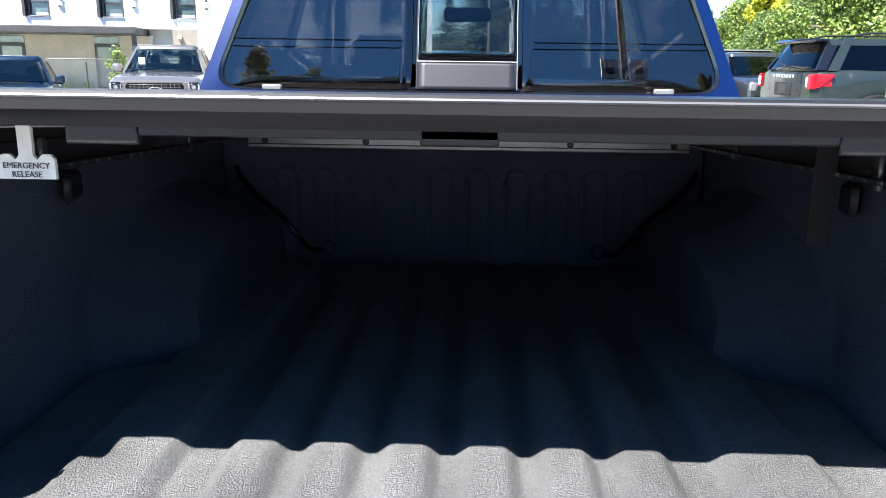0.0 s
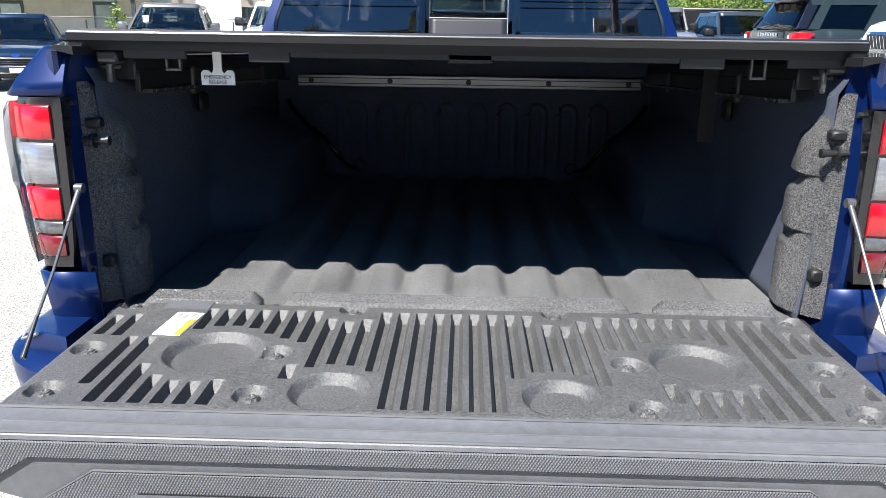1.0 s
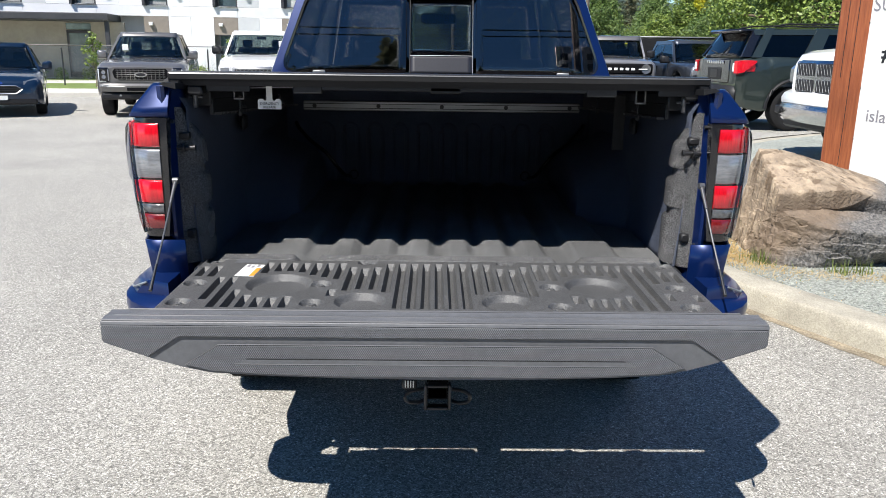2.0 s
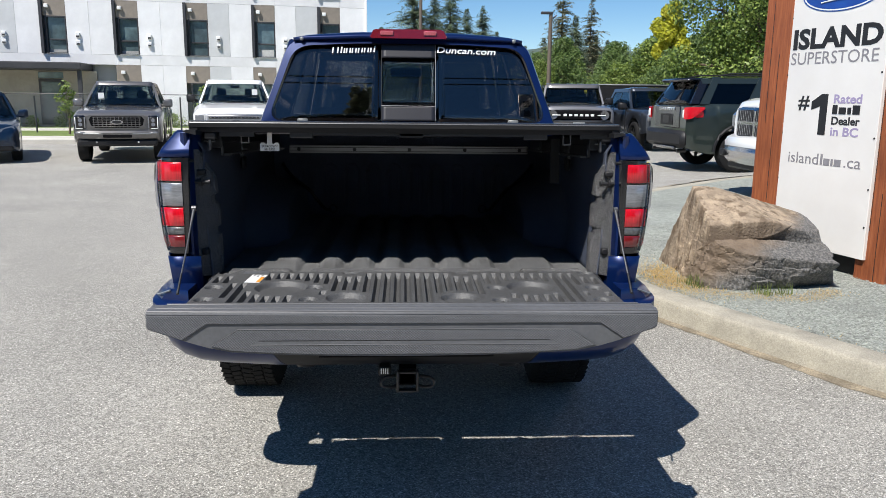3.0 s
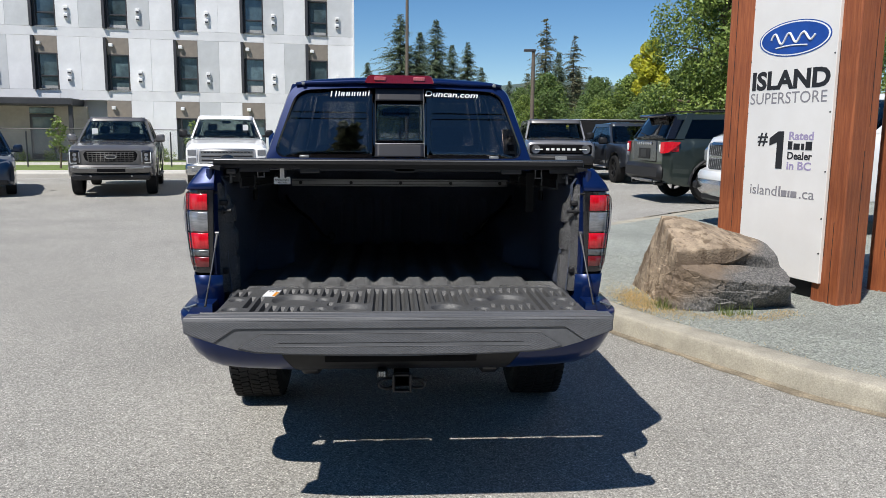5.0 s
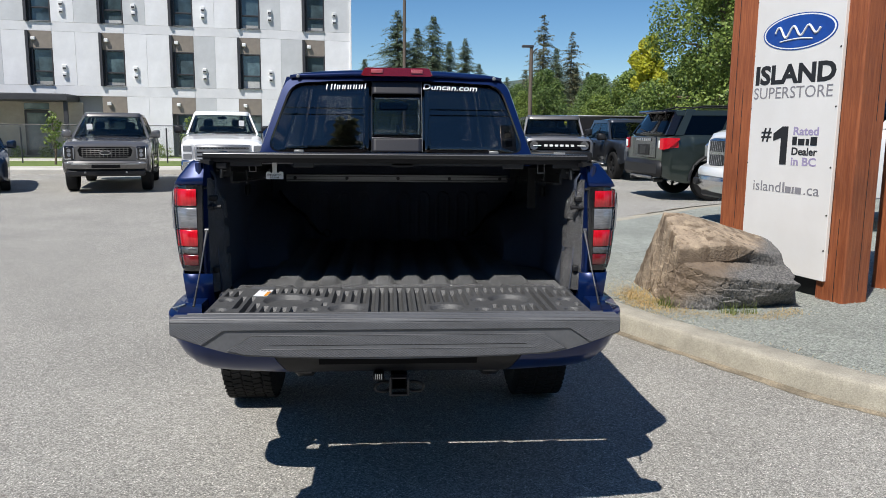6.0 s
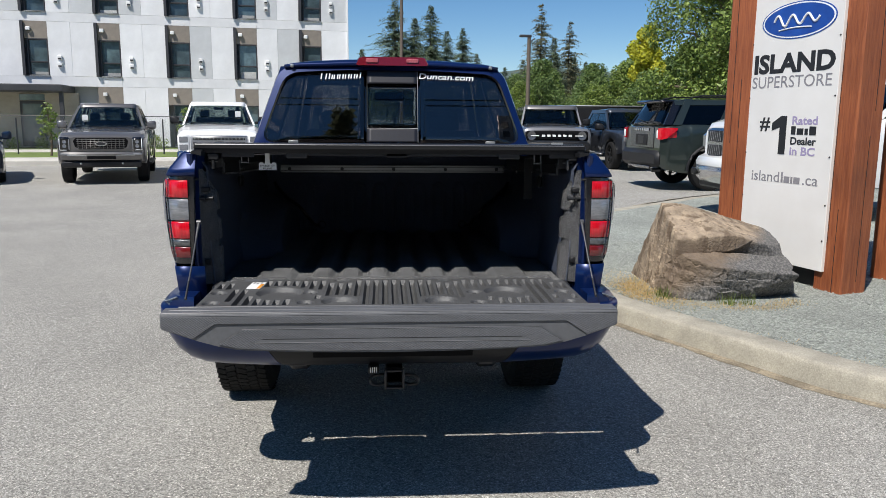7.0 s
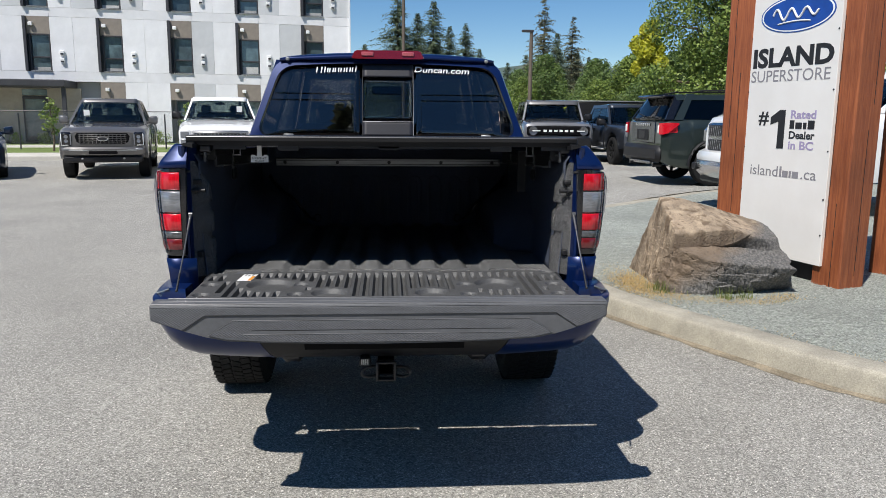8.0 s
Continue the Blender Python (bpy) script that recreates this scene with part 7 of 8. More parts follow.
def blue_crossover():
    car = thing("parked_crossover", "dark teal-blue compact crossover parked by the lawn", "crossover car", heading(-9.85, 15.5, 0.43, -0.90, -0.12), "parked vehicles")
    P = M["teal_car"]
    L, w, hub, r = 4.6, 0.935, 0.35, 0.35
    car_shell(car, P, L, [(0, 0.42, 0.72, 0.72), (-0.05, 0.34, 0.80, 0.80), (-0.2, 0.28, 0.88, 0.88), (-0.5, 0.26, 0.955, 0.92), (-1.1, 0.26, 1.02, w), (-1.5, 0.26, 1.05, w), (-4.3, 0.28, 1.12, w), (-4.5, 0.34, 1.08, 0.88), (-4.6, 0.42, 1.0, 0.8)],
              [(-0.92, 0.42), (-3.62, 0.42)], hub)
    cabin(car, P, -1.2, -2.05, -3.9, -4.35, 1.04, 1.66, 0.86, 0.60, [-2.25, -3.2], rear_tint="privacy")
    pts = [(-0.34, 0.72), (0.34, 0.72), (0.47, 0.64), (0.34, 0.54), (-0.34, 0.54), (-0.47, 0.64)]
    gr = part("grille", Geo().prism(pts, 1, -0.06, 0.03), M["black"], car, "black mesh grille with a chrome rim", smooth=False)
    part("rim", Geo().tube([(x, 0.034, z) for x, z in pts + pts[:1]], 0.012, 6), M["chrome"], gr)
    for j in range(4):
        slab(car, "grille_bar", (0, 0.033, 0.565 + j * 0.042), (0.7, 0.01, 0.012), M["dark_alu"], parent=gr, b=0.003)
    oval(car, (0, 0.034, 0.78), 0.09, 0.036, M["oval_blue"], gr, "blue oval emblem")
    low = slab(car, "lower_bumper", (0, -0.02, 0.36), (1.5, 0.1, 0.14), M["black"], b=0.04)
    slab(car, "number_plate", (0, 0.04, 0.45), (0.31, 0.012, 0.1), M["white_plastic"], parent=low, label="blank pale number plate", b=0.003)
    for s in (-1, 1):
        g = Geo().rings([[(s * x, y, z) for x, y, z in ((0.52, -0.04, 0.74), (0.80, -0.19, 0.80), (0.86, -0.42, 0.87), (0.82, -0.42, 0.90), (0.74, -0.2, 0.87), (0.5, -0.05, 0.80))], [(s * x, y, z) for x, y, z in ((0.50, 0.0, 0.735), (0.80, -0.13, 0.80), (0.90, -0.40, 0.87), (0.86, -0.42, 0.91), (0.76, -0.17, 0.885), (0.5, -0.02, 0.81))]])
        part("headlamp", g, M["lens_clear"], car, "swept-back clear headlamp")
        slab(car, "fog_lamp", (s * 0.68, -0.10, 0.50), (0.14, 0.08, 0.16), M["lens_clear"], b=0.02)
    mirrors(car, P, -1.5, 1.10, 0.88)
    four_wheels(car, w, -0.92, -3.62, r, M["dark_alu"], 0.23)
    slab(car, "price_sheet", (0.42, -1.42, 1.24), (0.13, 0.004, 0.14), M["lens_amber"], "yellow paper in the windscreen", 0.0)


def boxy_suv():
    car = thing("parked_off_roader", "grey boxy off-roader with round headlamps in a black grille", "off-road car", heading(4.62, 17.7, -0.10, -0.99, 0.12), "parked vehicles")
    P = M["steel_car"]
    L, w, hub, r = 4.8, 0.965, 0.42, 0.42
    car_shell(car, P, L, [(0, 0.66, 1.10, 0.90), (-0.05, 0.60, 1.16, 0.94), (-0.3, 0.55, 1.20, w), (-1.5, 0.5, 1.25, w), (-4.7, 0.55, 1.28, w), (-4.8, 0.6, 1.26, 0.93)], [(-0.85, 0.55), (-3.8, 0.55)], hub)
    cabin(car, P, -1.45, -1.75, -4.55, -4.7, 1.25, 1.81, 0.88, 0.76, [-2.5, -3.45], rear_tint="privacy", roof_mat=M["grey_car"])
    gr = slab(car, "grille", (0, 0.0, 0.97), (1.70, 0.08, 0.26), M["recess"], "wide black grille with pale block letters", 0.04)
    for k in range(6):
        slab(car, "grille_letter", (-0.36 + k * 0.144, 0.047, 0.97), (0.09, 0.012, 0.06), M["white_plastic"], "pale letter drawn as a plain bar", 0.004, gr)
    for s in (-1, 1):
        hl = part("headlamp", Geo().spin([(0.0, 0.0), (0.03, 0.04), (0.035, 0.09), (0.045, 0.115), (0.0, 0.125)], (s * 0.68, 0.03, 0.97), "y", 24), M["lens_smoke"], gr, "round headlamp with a light bar")
        slab(car, "light_bar", (s * 0.60, 0.075, 0.97), (0.22, 0.012, 0.025), M["white_plastic"], parent=gr, b=0.003)
    b = slab(car, "bumper", (0, 0.06, 0.68), (1.8, 0.2, 0.24), M["black"], "black steel-like front bumper", 0.05)
    slab(car, "number_plate", (0.0, 0.165, 0.74), (0.31, 0.012, 0.1), M["galv"], parent=b, label="blank number plate", b=0.003)
    for k in (-1, 1):
        slab(car, "fender_bar", (k * 0.78, -0.35, 1.25), (0.03, 0.5, 0.03), M["black"], b=0.01)
    mirrors(car, M["black"], -1.75, 1.30, 0.93)
    four_wheels(car, w + 0.04, -0.85, -3.8, r, M["black"])
    slab(car, "price_sheet", (-0.36, -1.60, 1.58), (0.08, 0.004, 0.10), M["yellow_leaf"], "yellow paper in the windscreen", 0.0)


def dark_pickup():
    car = thing("parked_pickup", "slate-grey mid-size pickup with dark wheels parked across the lot", "pickup truck", heading(7.32, 17.6, 0.05, -1.0, 0.12), "parked vehicles")
    P = M["slate_car"]
    L, w, hub, r = 5.35, 0.95, 0.40, 0.40
    car_shell(car, P, L, [(0, 0.6, 1.0, 0.84), (-0.06, 0.52, 1.06, 0.9), (-0.3, 0.48, 1.12, 0.94), (-1.5, 0.46, 1.15, w), (-5.2, 0.5, 1.17, w), (-5.35, 0.55, 1.15, 0.92)], [(-0.95, 0.5), (-4.15, 0.5)], hub)
    cabin(car, P, -1.4, -2.15, -3.5, -3.7, 1.14, 1.73, 0.86, 0.66, [-2.7], rear_tint="privacy")
    slab(car, "bed_cover", (0, -4.5, 1.20), (1.6, 1.4, 0.03), M["black"])
    slab(car, "grille", (0, 0.0, 0.85), (1.5, 0.08, 0.3), M["black"], b=0.03)
    for s in (-1, 1):
        slab(car, "headlamp", (s * 0.78, -0.05, 0.92), (0.2, 0.14, 0.2), M["lens_clear"], b=0.03)
        slab(car, "running_board", (s * 0.93, -2.6, 0.42), (0.14, 1.9, 0.05), M["alu"], b=0.02)
    slab(car, "bumper", (0, 0.03, 0.58), (1.75, 0.16, 0.24), P, b=0.05)
    mirrors(car, M["black"], -1.75, 1.17, 0.88)
    four_wheels(car, w + 0.02, -0.95, -4.15, r, M["black"])
    door_lines(car, w + 0.002, (-1.6, -2.7, -3.6), 0.52, 1.13, (-2.55, -3.45))


def rear_suv():
    car = thing("parked_suv", "dark green three-row SUV seen from behind with red tail lamps", "SUV", Matrix.Identity(4), "parked vehicles")
    P = M["green_car"]
    L, w, hub, r = 5.05, 1.0, 0.40, 0.40
    f = Vector((0.9982, 0.06))
    right = Vector((f.y, -f.x))
    corner = Vector((5.38, 11.72))                      # ground below the rear corner on the car's right
    nose = corner - right * w + f * L
    car.matrix_basis = heading(nose.x, nose.y, f.x, f.y, 0.14)
    car_shell(car, P, L, [(0, 0.45, 0.9, 0.8), (-0.06, 0.38, 0.98, 0.88), (-0.4, 0.33, 1.12, 0.97), (-1.4, 0.3, 1.25, w), (-4.6, 0.36, 1.33, w), (-4.9, 0.42, 1.31, 0.97), (-5.05, 0.5, 1.25, 0.90)], [(-0.95, 0.48), (-3.98, 0.48)], hub)
    cabin(car, P, -1.35, -2.1, -4.72, -4.98, 1.31, 1.845, 0.90, 0.66, [-2.6], rear_tint="dark_pane", front_tint="dark_pane", drop=0.03, tail_pillar=M["gloss_black"])
    for s in (-1, 1):
        # slanting body-coloured pillars before and behind the rear side glass
        for low, high in (((-3.56, -3.86), (-3.26, -3.52)), ((-4.62, -4.80), (-4.32, -4.46))):
            g = Geo().prism([(low[0], 1.30), (low[1], 1.30), (high[1], 1.82), (high[0], 1.82)], 0, -0.05, 0.012)
            g.v = [(s * (0.90 - 0.24 * (z - 1.31) / 0.56 + x), y, z) for x, y, z in g.v]
            part("pillar", g, P, car, smooth=False)
    part("spoiler", Geo().box((0, -4.80, 1.765), (1.28, 0.34, 0.07), 0.03), M["gloss_black"], car, "black roof spoiler")
    for s in (-1, 1):
        part("roof_rail", Geo().tube([(s * 0.66, -2.3, 1.86), (s * 0.67, -2.5, 1.90), (s * 0.67, -4.1, 1.885), (s * 0.66, -4.35, 1.84)], 0.018, 6), M["black"], car)
    gate = part("tail_panel", Geo().box((0, -5.04, 1.05), (1.25, 0.05, 0.44), 0.02), M["gloss_black"], car)
    for k in range(8):
        part("name_bar", Geo().box((-0.35 + 0.1 * k, -5.072, 1.205), (0.07, 0.02, 0.06), 0.005), M["chrome"], gate, "bright letter drawn as a plain bar")
    part("plate_recess", Geo().box((0, -5.068, 1.0), (0.60, 0.02, 0.22), 0.01), M["black"], gate)
    part("number_plate", Geo().box((0, -5.082, 1.0), (0.31, 0.01, 0.15), 0.003), M["dark_alu"], gate, "blank number plate")
    for s in (-1, 1):
        prof = [(0.86, 1.23), (0.86, 1.00), (0.90, 1.00), (0.98, 1.06), (0.99, 1.16), (0.94, 1.22)]
        lamp = part("tail_lamp", Geo().rings([[(s * x, -5.085 + dy + (0.22 if x > 0.9 else 0.03 if x > 0.7 else 0), z) for x, z in prof] for dy in (0.0, 0.12)]), M["lens_red"], car, "red wrap-around tail lamp")
        wing = ((0.90, -5.10, 1.02, 1.235), (0.955, -5.03, 1.02, 1.245), (0.998, -4.95, 1.045, 1.25), (1.016, -4.85, 1.13, 1.25), (1.018, -4.74, 1.21, 1.245))
        g = Geo().rings([[(s * x, y, z0), (s * x, y, z1), (s * (x - 0.05), y + 0.02, z1), (s * (x - 0.05), y + 0.02, z0)] for x, y, z0, z1 in wing])
        part("lamp_wing", g, M["lens_red"], lamp)
        part("reversing_lens", Geo().box((s * 0.875, -5.09, 1.12), (0.04, 0.05, 0.15), 0.01), M["white_plastic"], lamp)
        part("reflector", Geo().box((s * 0.72, -5.10, 0.66), (0.14, 0.02, 0.035), 0.006), M["lens_red"], car)
        part("tailpipe", Geo().tube([(s * 0.62, -5.08, 0.40), (s * 0.62, -4.9, 0.40)], 0.04, 12), M["dark_alu"], car)
        arch = [(s * 1.003, -3.98 + 0.52 * math.cos(a), 0.40 + 0.52 * math.sin(a)) for a in [k * math.pi / 14 for k in range(15)]]
        part("arch_trim", Geo().tube(arch, 0.03, 6), M["black"], car)
        part("sill_trim", Geo().box((s * 0.99, -2.5, 0.40), (0.05, 2.0, 0.14), 0.02), M["black"], car)
    b = part("rear_bumper", Geo().box((0, -5.06, 0.63), (1.88, 0.16, 0.34), 0.08), M["black"], car, "dark rear bumper with a silver skid panel")
    part("skid_panel", Geo().box((0, -5.09, 0.45), (1.1, 0.06, 0.07), 0.02), M["lens_smoke"], b)
    part("wiper", Geo().tube([(0.05, -5.06, 1.37), (-0.35, -5.02, 1.42)], 0.012, 5), M["black"], car)
    mirrors(car, P, -1.7, 1.36, 0.92)
    four_wheels(car, w, -0.95, -3.98, r, M["dark_alu"])
    door_lines(car, w + 0.002, (-1.45, -2.6, -3.55), 0.4, 1.27, (-2.45, -3.4), P)


def white_front_pickup():
    car = thing("parked_pickup", "white full-size pickup with a chrome crosshair grille on gravel", "pickup truck", heading(4.92, 7.75, -1.0, -0.05, 0.15), "parked vehicles")
    P = M["white_car"]
    L, w, hub, r = 5.9, 1.01, 0.43, 0.43
    car_shell(car, P, L, [(0, 0.78, 1.28, 0.72), (-0.08, 0.70, 1.35, 0.82), (-0.25, 0.6, 1.40, 0.92), (-0.6, 0.52, 1.44, 0.99), (-1.5, 0.5, 1.46, w), (-5.7, 0.52, 1.45, w), (-5.9, 0.6, 1.42, 0.97)], [(-1.02, 0.54), (-4.6, 0.54)], hub)
    cabin(car, P, -1.6, -2.35, -4.0, -4.2, 1.43, 2.02, 0.93, 0.72, [-2.95, -3.05])
    gr = part("grille", Geo().box((0, 0.03, 1.06), (1.05, 0.10, 0.44), 0.05), M["chrome"], car, "chrome grille with dark honeycomb fields")
    for sx in (-1, 1):
        for sz in (-1, 1):
            part("grille_field", Geo().box((sx * 0.25, 0.072, 1.06 + sz * 0.10), (0.45, 0.04, 0.17), 0.02), M["black"], gr)
    for s in (-1, 1):
        for j in range(2):
            for k in range(6):
                g = Geo().tube([(s * 0.25 - 0.2 + k * 0.07, 0.09, 1.06 - 0.17 + j * 0.2), (s * 0.25 - 0.13 + k * 0.07, 0.09, 1.06 - 0.03 + j * 0.2)], 0.0045, 4)
                part("grille_bar", g, M["galv"], gr)
        # the grille seen edge-on also fills the nose's flank
        part("grille_flank", Geo().box((s * 0.53, -0.01, 1.06), (0.05, 0.14, 0.42), 0.02), M["chrome"], gr)
        hl = part("headlamp", Geo().box((s * 0.78, -0.14, 1.08), (0.28, 0.22, 0.26), 0.05), M["lens_clear"], car, "clear headlamp in the wing")
    b = part("bumper", Geo().rings([[(x, y, z) for y, z in ((0.0 - c, 0.73), (0.17 - c, 0.72), (0.20 - c, 0.66), (0.18 - c, 0.56), (0.10 - c, 0.48), (-0.05 - c, 0.50))] for x, c in ((-1.0, 0.34), (-0.92, 0.16), (-0.7, 0.04), (0, 0), (0.7, 0.04), (0.92, 0.16), (1.0, 0.34))]), M["chrome"], car, "chrome front bumper with fog lamps", angle=35)
    cap = [[(x, y, z) for y, z in ((-0.05 - c, 0.90), (0.06 - c, 0.89), (0.15 - c, 0.85), (0.185 - c, 0.79), (0.18 - c, 0.725), (-0.05 - c, 0.725))] for x, c in ((-1.0, 0.34), (-0.92, 0.16), (-0.7, 0.04), (0, 0), (0.7, 0.04), (0.92, 0.16), (1.0, 0.34))]
    part("bumper_cap", Geo().rings(cap), P, b, "white upper bumper skin", angle=35)
    for s in (-1, 1):
        part("fog_lamp", Geo().box((s * 0.74, 0.145, 0.62), (0.16, 0.05, 0.11), 0.02), M["black"], b)
    part("air_dam", Geo().box((0, -0.02, 0.46), (1.6, 0.12, 0.14), 0.03), M["black"], car)
    mirrors(car, M["black"], -1.9, 1.52, 1.0)
    four_wheels(car, w, -1.02, -4.6, r, M["alu"])
    door_lines(car, w + 0.002, (-1.75, -2.95, -4.05), 0.58, 1.38, (-2.75, -3.9))


def cargo_trailer():
    car = thing("cargo_trailer", "low black enclosed trailer parked behind the pickups", "trailer", heading(8.1, 25.5, -0.05, -1.0, 0.14))
    part("box", Geo().box((0, -2.0, 1.15), (3.4, 4.0, 1.45), 0.04), M["black"], car)
    part("roof_trim", Geo().box((0, -2.0, 1.89), (3.44, 4.04, 0.04), 0.01), M["galv"], car)
    for s in (-1, 1):
        build_wheel(car, s * 1.6, -2.2, 0.33, 0.2, tread=False)


grey_pickup()
white_pickup()
blue_crossover()
boxy_suv()
dark_pickup()
rear_suv()
white_front_pickup()
cargo_trailer()


# ---- trees, poles, distance ----
def conifer_mesh(seed, height=20.0, spread=3.2, bare=0.12, dense=1.0):
    """Trunk and needles of a fir: whorls of drooping boughs, each a spine with many small sprays."""
    rnd = random.Random(seed)
    trunk = Geo().tube([(0, 0, 0), (0.05, 0, height * 0.5), (0.0, 0.04, height * 0.98)], [height * 0.014, height * 0.009, 0.02], 7)
    g = Geo()
    lobes = [rnd.uniform(0.7, 1.15) for _ in range(9)]
    for _ in range(int(330 * dense)):
        t = rnd.random() ** 1.3
        z = height * (bare + (0.985 - bare) * t)
        a = rnd.uniform(0, 6.283)
        gap = 0.75 + 0.25 * math.sin(z * 2.3 + 2 * math.sin(a * 2 + seed))
        ln = (spread * (1 - t) ** 0.9 * lobes[int(a / 6.283 * 8.99)] * rnd.uniform(0.55, 1.1) + 0.22) * gap
        ca, sa = math.cos(a), math.sin(a)
        rise, droop = rnd.uniform(0.0, 0.35), rnd.uniform(0.15, 0.6)
        steps = max(3, int(ln / 0.2))
        for j in range(1, steps + 1):
            u = j / steps
            q = Vector((ca * ln * u, sa * ln * u, z + ln * (rise * u - droop * u * u)))
            for side in (-1, 1, 0):
                s = rnd.uniform(0.22, 0.55) * (1.1 - 0.45 * u)
                d = Vector((ca * 0.6 - side * sa, sa * 0.6 + side * ca, rnd.uniform(-0.75, 0.1))).normalized() * s
                w = Vector((-d.y, d.x, rnd.uniform(-0.5, 0.5) * s)).normalized() * s * 0.3
                b = q + Vector((rnd.uniform(-0.1, 0.1), rnd.uniform(-0.1, 0.1), rnd.uniform(-0.1, 0.1)))
                g.add([b - w * 0.4, b + d * 0.5 - w, b + d, b + d * 0.5 + w], [(0, 1, 2, 3)])
    return trunk, g


def broadleaf_mesh(seed, height=8.0, width=3.0, base=0.2, leaves=9000, size=0.11, lobes=16, clump=(0.32, 0.52)):
    """Trunk with limbs and a crown of leaf clumps, denser towards the outside of each lobe."""
    rnd = random.Random(seed)
    trunk = Geo()
    top = height * 0.7
    trunk.tube([(0, 0, 0), (0.06, 0.03, height * 0.3), (0.0, 0.1, top)], [height * 0.022, height * 0.015, height * 0.004], 8)
    centres = []
    for k in range(lobes):
        t = (k + 0.5) / lobes
        z = height * (base + (0.94 - base) * t)
        prof = math.sin(math.pi * min(1, 0.18 + 0.82 * (t ** 0.8))) ** 0.6
        a = k * 2.4 + rnd.uniform(-0.4, 0.4)
        rr = width * prof * (rnd.uniform(0.35, 0.7) if lobes < 50 else rnd.uniform(0.3, 0.95))
        c = Vector((rr * math.cos(a), rr * math.sin(a), z))
        centres.append((c, width * rnd.uniform(*clump) * (0.55 + 0.5 * prof)))
        trunk.tube([(0, 0, max(height * 0.15, z - height * 0.2)), c * 0.5 + Vector((0, 0, z * 0.46)), c], [height * 0.008, height * 0.005, 0.01], 5)
    g = Geo()
    for _ in range(leaves):
        c, r = centres[rnd.randrange(lobes)]
        d = Vector((rnd.gauss(0, 1), rnd.gauss(0, 1), rnd.gauss(0, 1))).normalized()
        q = c + d * r * (rnd.random() ** 0.4) * Vector((1, 1, 0.85)).length / 1.65
        q.z = max(q.z, height * base * 0.7)
        s = size * rnd.uniform(0.6, 1.4)
        n = (d * 0.6 + Vector((rnd.gauss(0, 0.6), rnd.gauss(0, 0.6), rnd.gauss(0.3, 0.6)))).normalized()
        u = n.cross(Vector((rnd.gauss(0, 1), rnd.gauss(0, 1), rnd.gauss(0, 1)))).normalized() * s
        v = n.cross(u).normalized() * s * 0.6
        g.add([q - u, q + v, q + u, q - v], [(0, 1, 2, 3)])
    return trunk, g


def plant(name, label, cat, meshes, leaf_mat, x, y, z=0.0, scale=1.0, turn=0.0, group=""):
    tree = thing(name, label, cat, Matrix.Translation((x, y, z)) @ Matrix.Rotation(turn, 4, "Z") @ Matrix.Diagonal((*(scale if isinstance(scale, tuple) else (scale,) * 3), 1)), group)
    trunk, crown = meshes
    part("trunk", trunk, M["bark"], tree)
    part("crown", crown, leaf_mat, tree, smooth=False, fix=False)
    return tree


def as_meshes(pair, leaf_mat):
    return mesh_of(pair[0], "trunk", M["bark"]), mesh_of(pair[1], "crown", leaf_mat, smooth=False, fix=False)


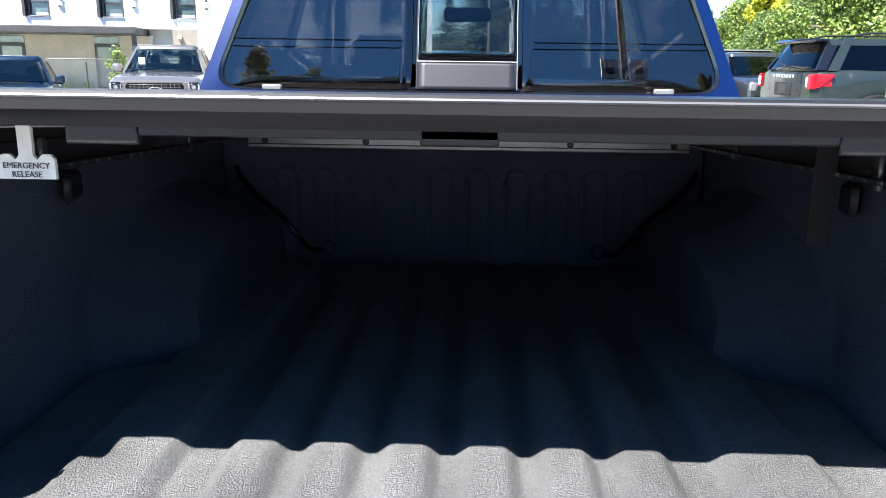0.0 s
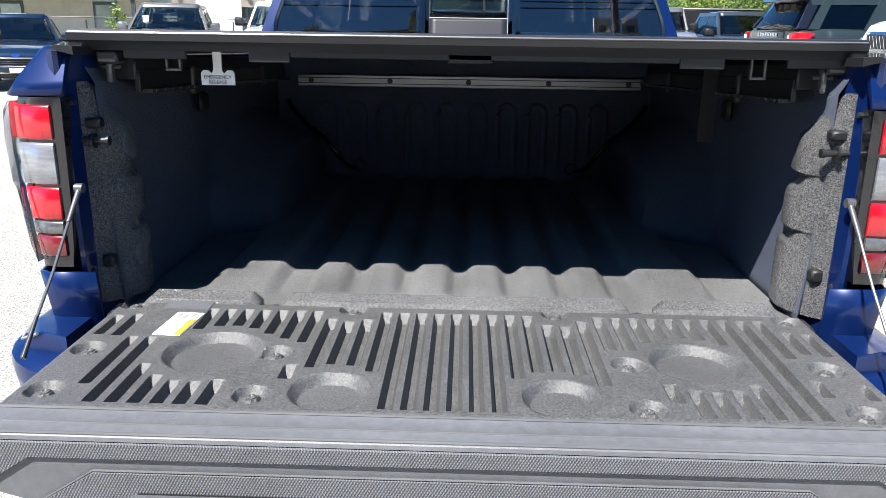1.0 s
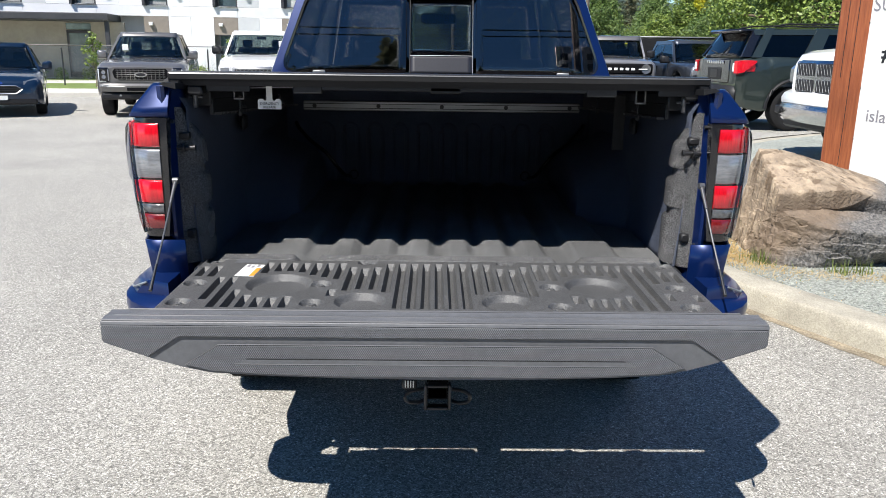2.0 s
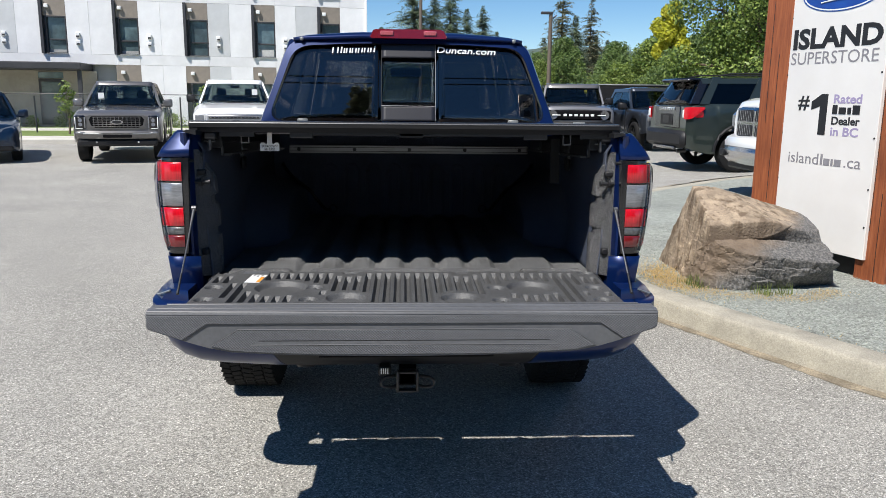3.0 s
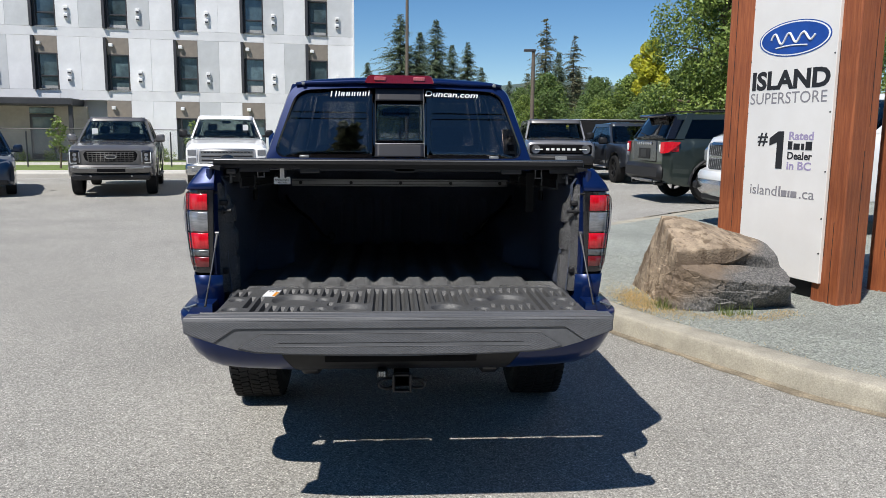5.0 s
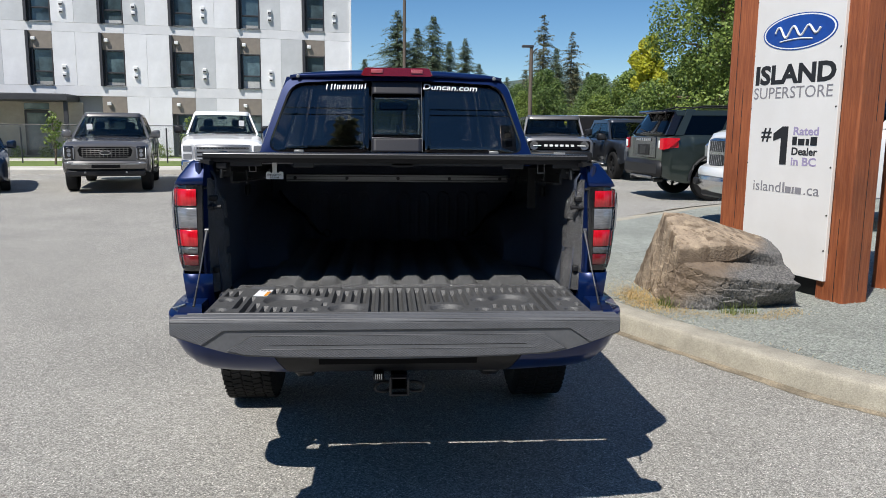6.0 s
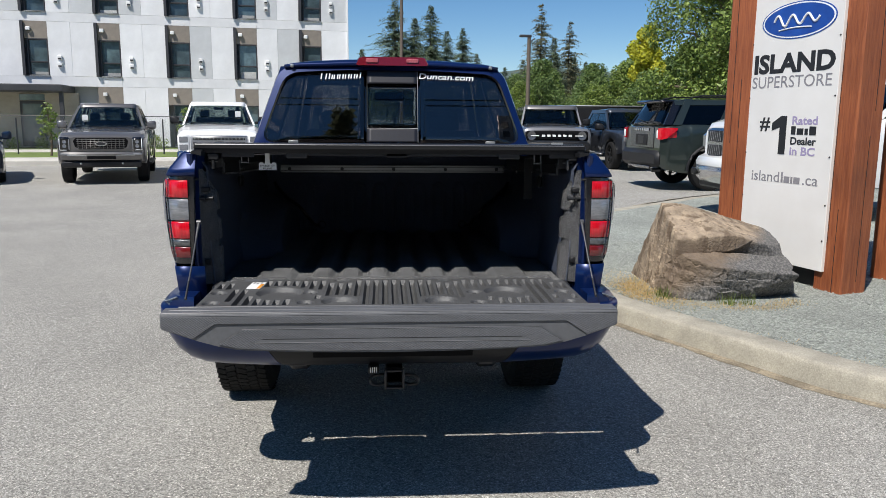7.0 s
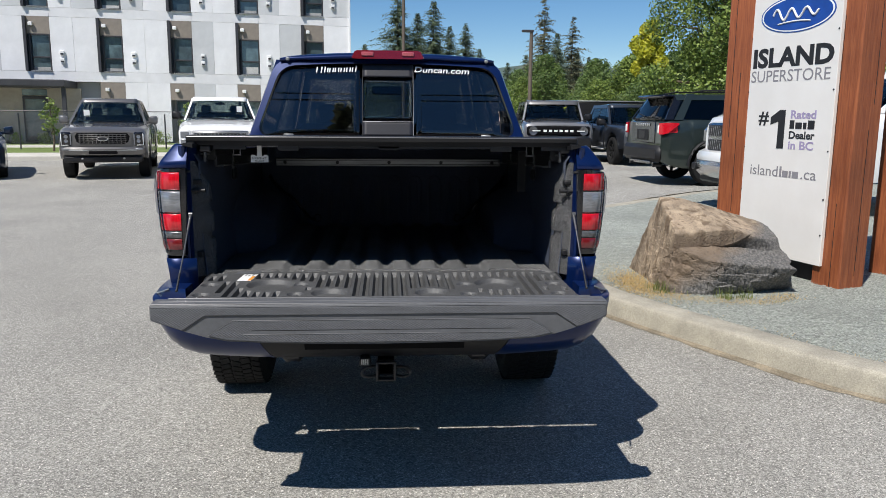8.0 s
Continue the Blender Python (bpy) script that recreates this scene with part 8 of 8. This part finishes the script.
def build_trees():
    firs = [as_meshes(conifer_mesh(s, 20.0, sp, ba, 1.9), M["fir"]) for s, sp, ba in ((1, 10.2, 0.1), (2, 9.2, 0.2), (3, 11.6, 0.12))]
    thin = as_meshes(conifer_mesh(7, 20.0, 7.2, 0.3, 0.8), M["fir_brown"])
    fir = "tall dark green fir against the sky"
    # x, y, height factor, kind
    rows = [(1.4, 110, 0.91, 2), (6.4, 108, 0.86, 0), (4.3, 112, 0.80, 1), (9.0, 112, 0.71, 0), (11.1, 110, 0.72, 2), (-3.5, 118, 0.60, 1), (13.6, 114, 0.56, 0), (2.6, 122, 0.70, 2), (7.6, 116, 0.62, 1)]
    for i, (x, y, s, k) in enumerate(rows):
        plant("fir_tree", fir, "tree", firs[k], None, x, y, 0, s, i * 1.3, "far firs")
    for i, (x, y, s, k) in enumerate(((20.1, 90, 0.56, 0), (16.4, 90, 0.43, 0), (18.6, 82, 0.44, 1), (24.5, 92, 0.43, 0), (27.5, 95, 0.42, 1), (15.0, 95, 0.40, 0), (30.5, 92, 0.44, 2), (22.6, 90, 0.45, 1))):
        plant("fir_tree", fir, "tree", firs[k], None, x, y, 0, s, i * 0.9 + 0.4, "far firs")
    for x, y, s in ((17.3, 84, 0.72), (21.0, 86, 0.64)):
        plant("fir_tree", "thin sunlit fir with a bare lower trunk", "tree", thin, None, x, y, 0, s, x, "far firs")
    # broadleaf belt
    leafy = [as_meshes(broadleaf_mesh(s, 8.0, 3.0, 0.06, 14000, 0.11, 22), M[m]) for s, m in ((11, "deep_green"), (12, "green"), (13, "deep_green"))]
    belt = [(13.2, 62, 0.85, 0), (17.0, 60, 0.8, 2), (20.4, 58, 0.95, 1), (23.5, 56, 0.9, 2), (16.0, 48, 0.72, 1), (18.6, 44, 0.82, 2), (14.0, 50, 0.62, 0), (21.5, 46, 0.95, 0), (26, 50, 1.0, 1), (29, 54, 1.1, 2), (11.0, 60, 0.6, 1), (12.2, 70, 0.75, 2), (10.0, 75, 0.8, 0), (15.2, 72, 0.9, 1), (12.4, 33, 0.5, 0), (14.4, 36, 0.62, 2), (11.2, 38, 0.45, 1)]
    for i, (x, y, s, k) in enumerate(belt):
        plant("broadleaf_tree", "leafy green tree in the belt behind the lot", "tree", leafy[k], None, x, y, 0, (s, s, s * 0.95), i * 1.7, "tree belt")
    plant("broadleaf_tree", "tree with bright yellow-green leaves", "tree", broadleaf_mesh(21, 6.3, 1.0, 0.55, 6500, 0.085, 11), M["yellow_leaf"], 12.7, 34.5, 0, 1.0, 0.5)
    plant("broadleaf_tree", "tall dense green tree behind the parked cars", "tree", broadleaf_mesh(22, 10.5, 2.5, 0.12, 78000, 0.05, 90, (0.17, 0.30)), M["green"], 10.55, 20.5, 0, 1.0, 1.0)
    plant("broadleaf_tree", "tall dense green tree behind the parked cars", "tree", broadleaf_mesh(23, 10.0, 2.8, 0.12, 50000, 0.054, 80, (0.17, 0.30)), M["green"], 14.6, 22.5, 0, 1.0, 2.0)
    # saplings and shrubs along the lawn
    sap = as_meshes(broadleaf_mesh(31, 2.0, 0.55, 0.35, 420, 0.055, 8), M["green"])
    for x, y, s in ((-12.1, 25.9, 0.95), (-7.9, 28.6, 0.9), (-17.5, 25.0, 1.0)):
        t = plant("sapling", "young tree with thin pale leaves and a stake", "tree", sap, None, x, y, 0.07, s, x)
        part("stake", Geo().tube([(0.55, 0, 0), (0.5, 0, 1.2)], 0.02, 6), M["bark"], t)
    rnd = random.Random(8)
    shrub = as_meshes(broadleaf_mesh(32, 0.7, 0.55, 0.02, 500, 0.05, 8), M["green"])
    for k in range(16):
        p = FACADE @ Vector((-8 + k * 1.15 + rnd.uniform(-0.2, 0.2), -0.7, 0.15))
        plant("shrub", "low bright green shrub below the facade", "shrub", shrub, None, p.x, p.y, 0.09, rnd.uniform(0.6, 1.0), k, "shrubs below the facade")


def build_poles():
    for x, y, h, r in ((0.62, 28.0, 9.5, 0.075), (6.05, 30.0, 5.0, 0.10)):
        pole = thing("street_lamp" if h < 8 else "utility_pole", "thin brown lamp pole beyond the lot" if h < 8 else "thin grey pole rising behind the cab", "pole", Matrix.Translation((x, y, 0)))
        part("shaft", Geo().tube([(0, 0, 0), (0, 0, h)], [r, r * 0.75], 10), M["pole"], pole)
        if h < 8:
            part("lamp_head", Geo().box((-0.16, 0, h - 0.02), (0.5, 0.22, 0.1), 0.02), M["charcoal"], pole)
            part("bracket", Geo().tube([(0, 0, h - 0.3), (0.25, 0, h - 0.1)], 0.03, 6), M["charcoal"], pole)


def build_hill():
    rows = []
    for j in range(13):
        t = j / 12
        row = []
        for i in range(61):
            x = -500 + i * 30
            ridge = 26 + 16 * noise.noise((x * 0.004, 0.3, 0)) + 8 * math.exp(-((x - 140) / 90) ** 2) + (3.0 * noise.noise((x * 0.05, 2, 0)))
            row.append((x, 420 + 160 * t, ridge * math.sin(t * math.pi / 2) - 2))
        rows.append(row)
    tagged(part("wooded_hill", Geo().rings(rows, closed=False), M["hill"]), "low wooded hill on the horizon", "hill", kind="structure")


def build_behind():
    """What stands behind the camera and shows in the rear window: trees, wires, a pole with two banners."""
    firs = [as_meshes(conifer_mesh(s, 20.0, 7.5, 0.1, 1.5), M["fir"]) for s in (41, 42)]
    for i, (x, y, s) in enumerate(((-17, -24, 0.98), (-13.5, -23.5, 1.04), (-11.5, -24, 0.97), (-9.3, -23.5, 1.08), (-7.0, -24, 1.06), (-2.0, -23.5, 1.08), (7.5, -23.5, 1.03), (10.2, -24, 1.05), (14.5, -24, 1.06))):
        plant("fir_tree", "dark fir across the street", "tree", firs[i % 2], None, x, y, 0, s, i, "firs across the street")
    line = thing("power_line", "overhead power wires between two street poles", "power line")
    for x in (-60, 60):
        part("pole", Geo().tube([(x, -16.2, 0), (x, -16.2, 18.0)], 0.16, 8).box((x, -16.2, 17.2), (0.12, 1.2, 0.12), 0.02), M["pole"], line)
    for a, b in (((-60, -16, 17.4), (60, -16, 16.9)), ((-60, -16.4, 17.1), (60, -16.4, 17.3))):
        pts = [Vector(a).lerp(Vector(b), k / 20) - Vector((0, 0, 1.2 * math.sin(math.pi * k / 20))) for k in range(21)]
        part("wire", Geo().tube(pts, 0.022, 5), M["black"], line)
    pole = thing("banner_pole", "dark pole carrying two white vertical banners", "pole", Matrix.Translation((3.2, -9.5, 0)))
    part("shaft", Geo().tube([(0, 0, 0), (0, 0, 13.0)], 0.08, 8), M["charcoal"], pole)
    for s in (-1, 1):
        part("banner", Geo().box((s * 0.30, 0, 9.5), (0.36, 0.03, 1.5), 0.01), M["galv"], pole, "white banner with dark bars")
        for k in range(4):
            part("text_bar", Geo().box((s * 0.30, 0.03, 9.95 - 0.28 * k), (0.16, 0.02, 0.16)), M["ink"], pole, smooth=False)


build_trees()
build_poles()
build_hill()
build_behind()
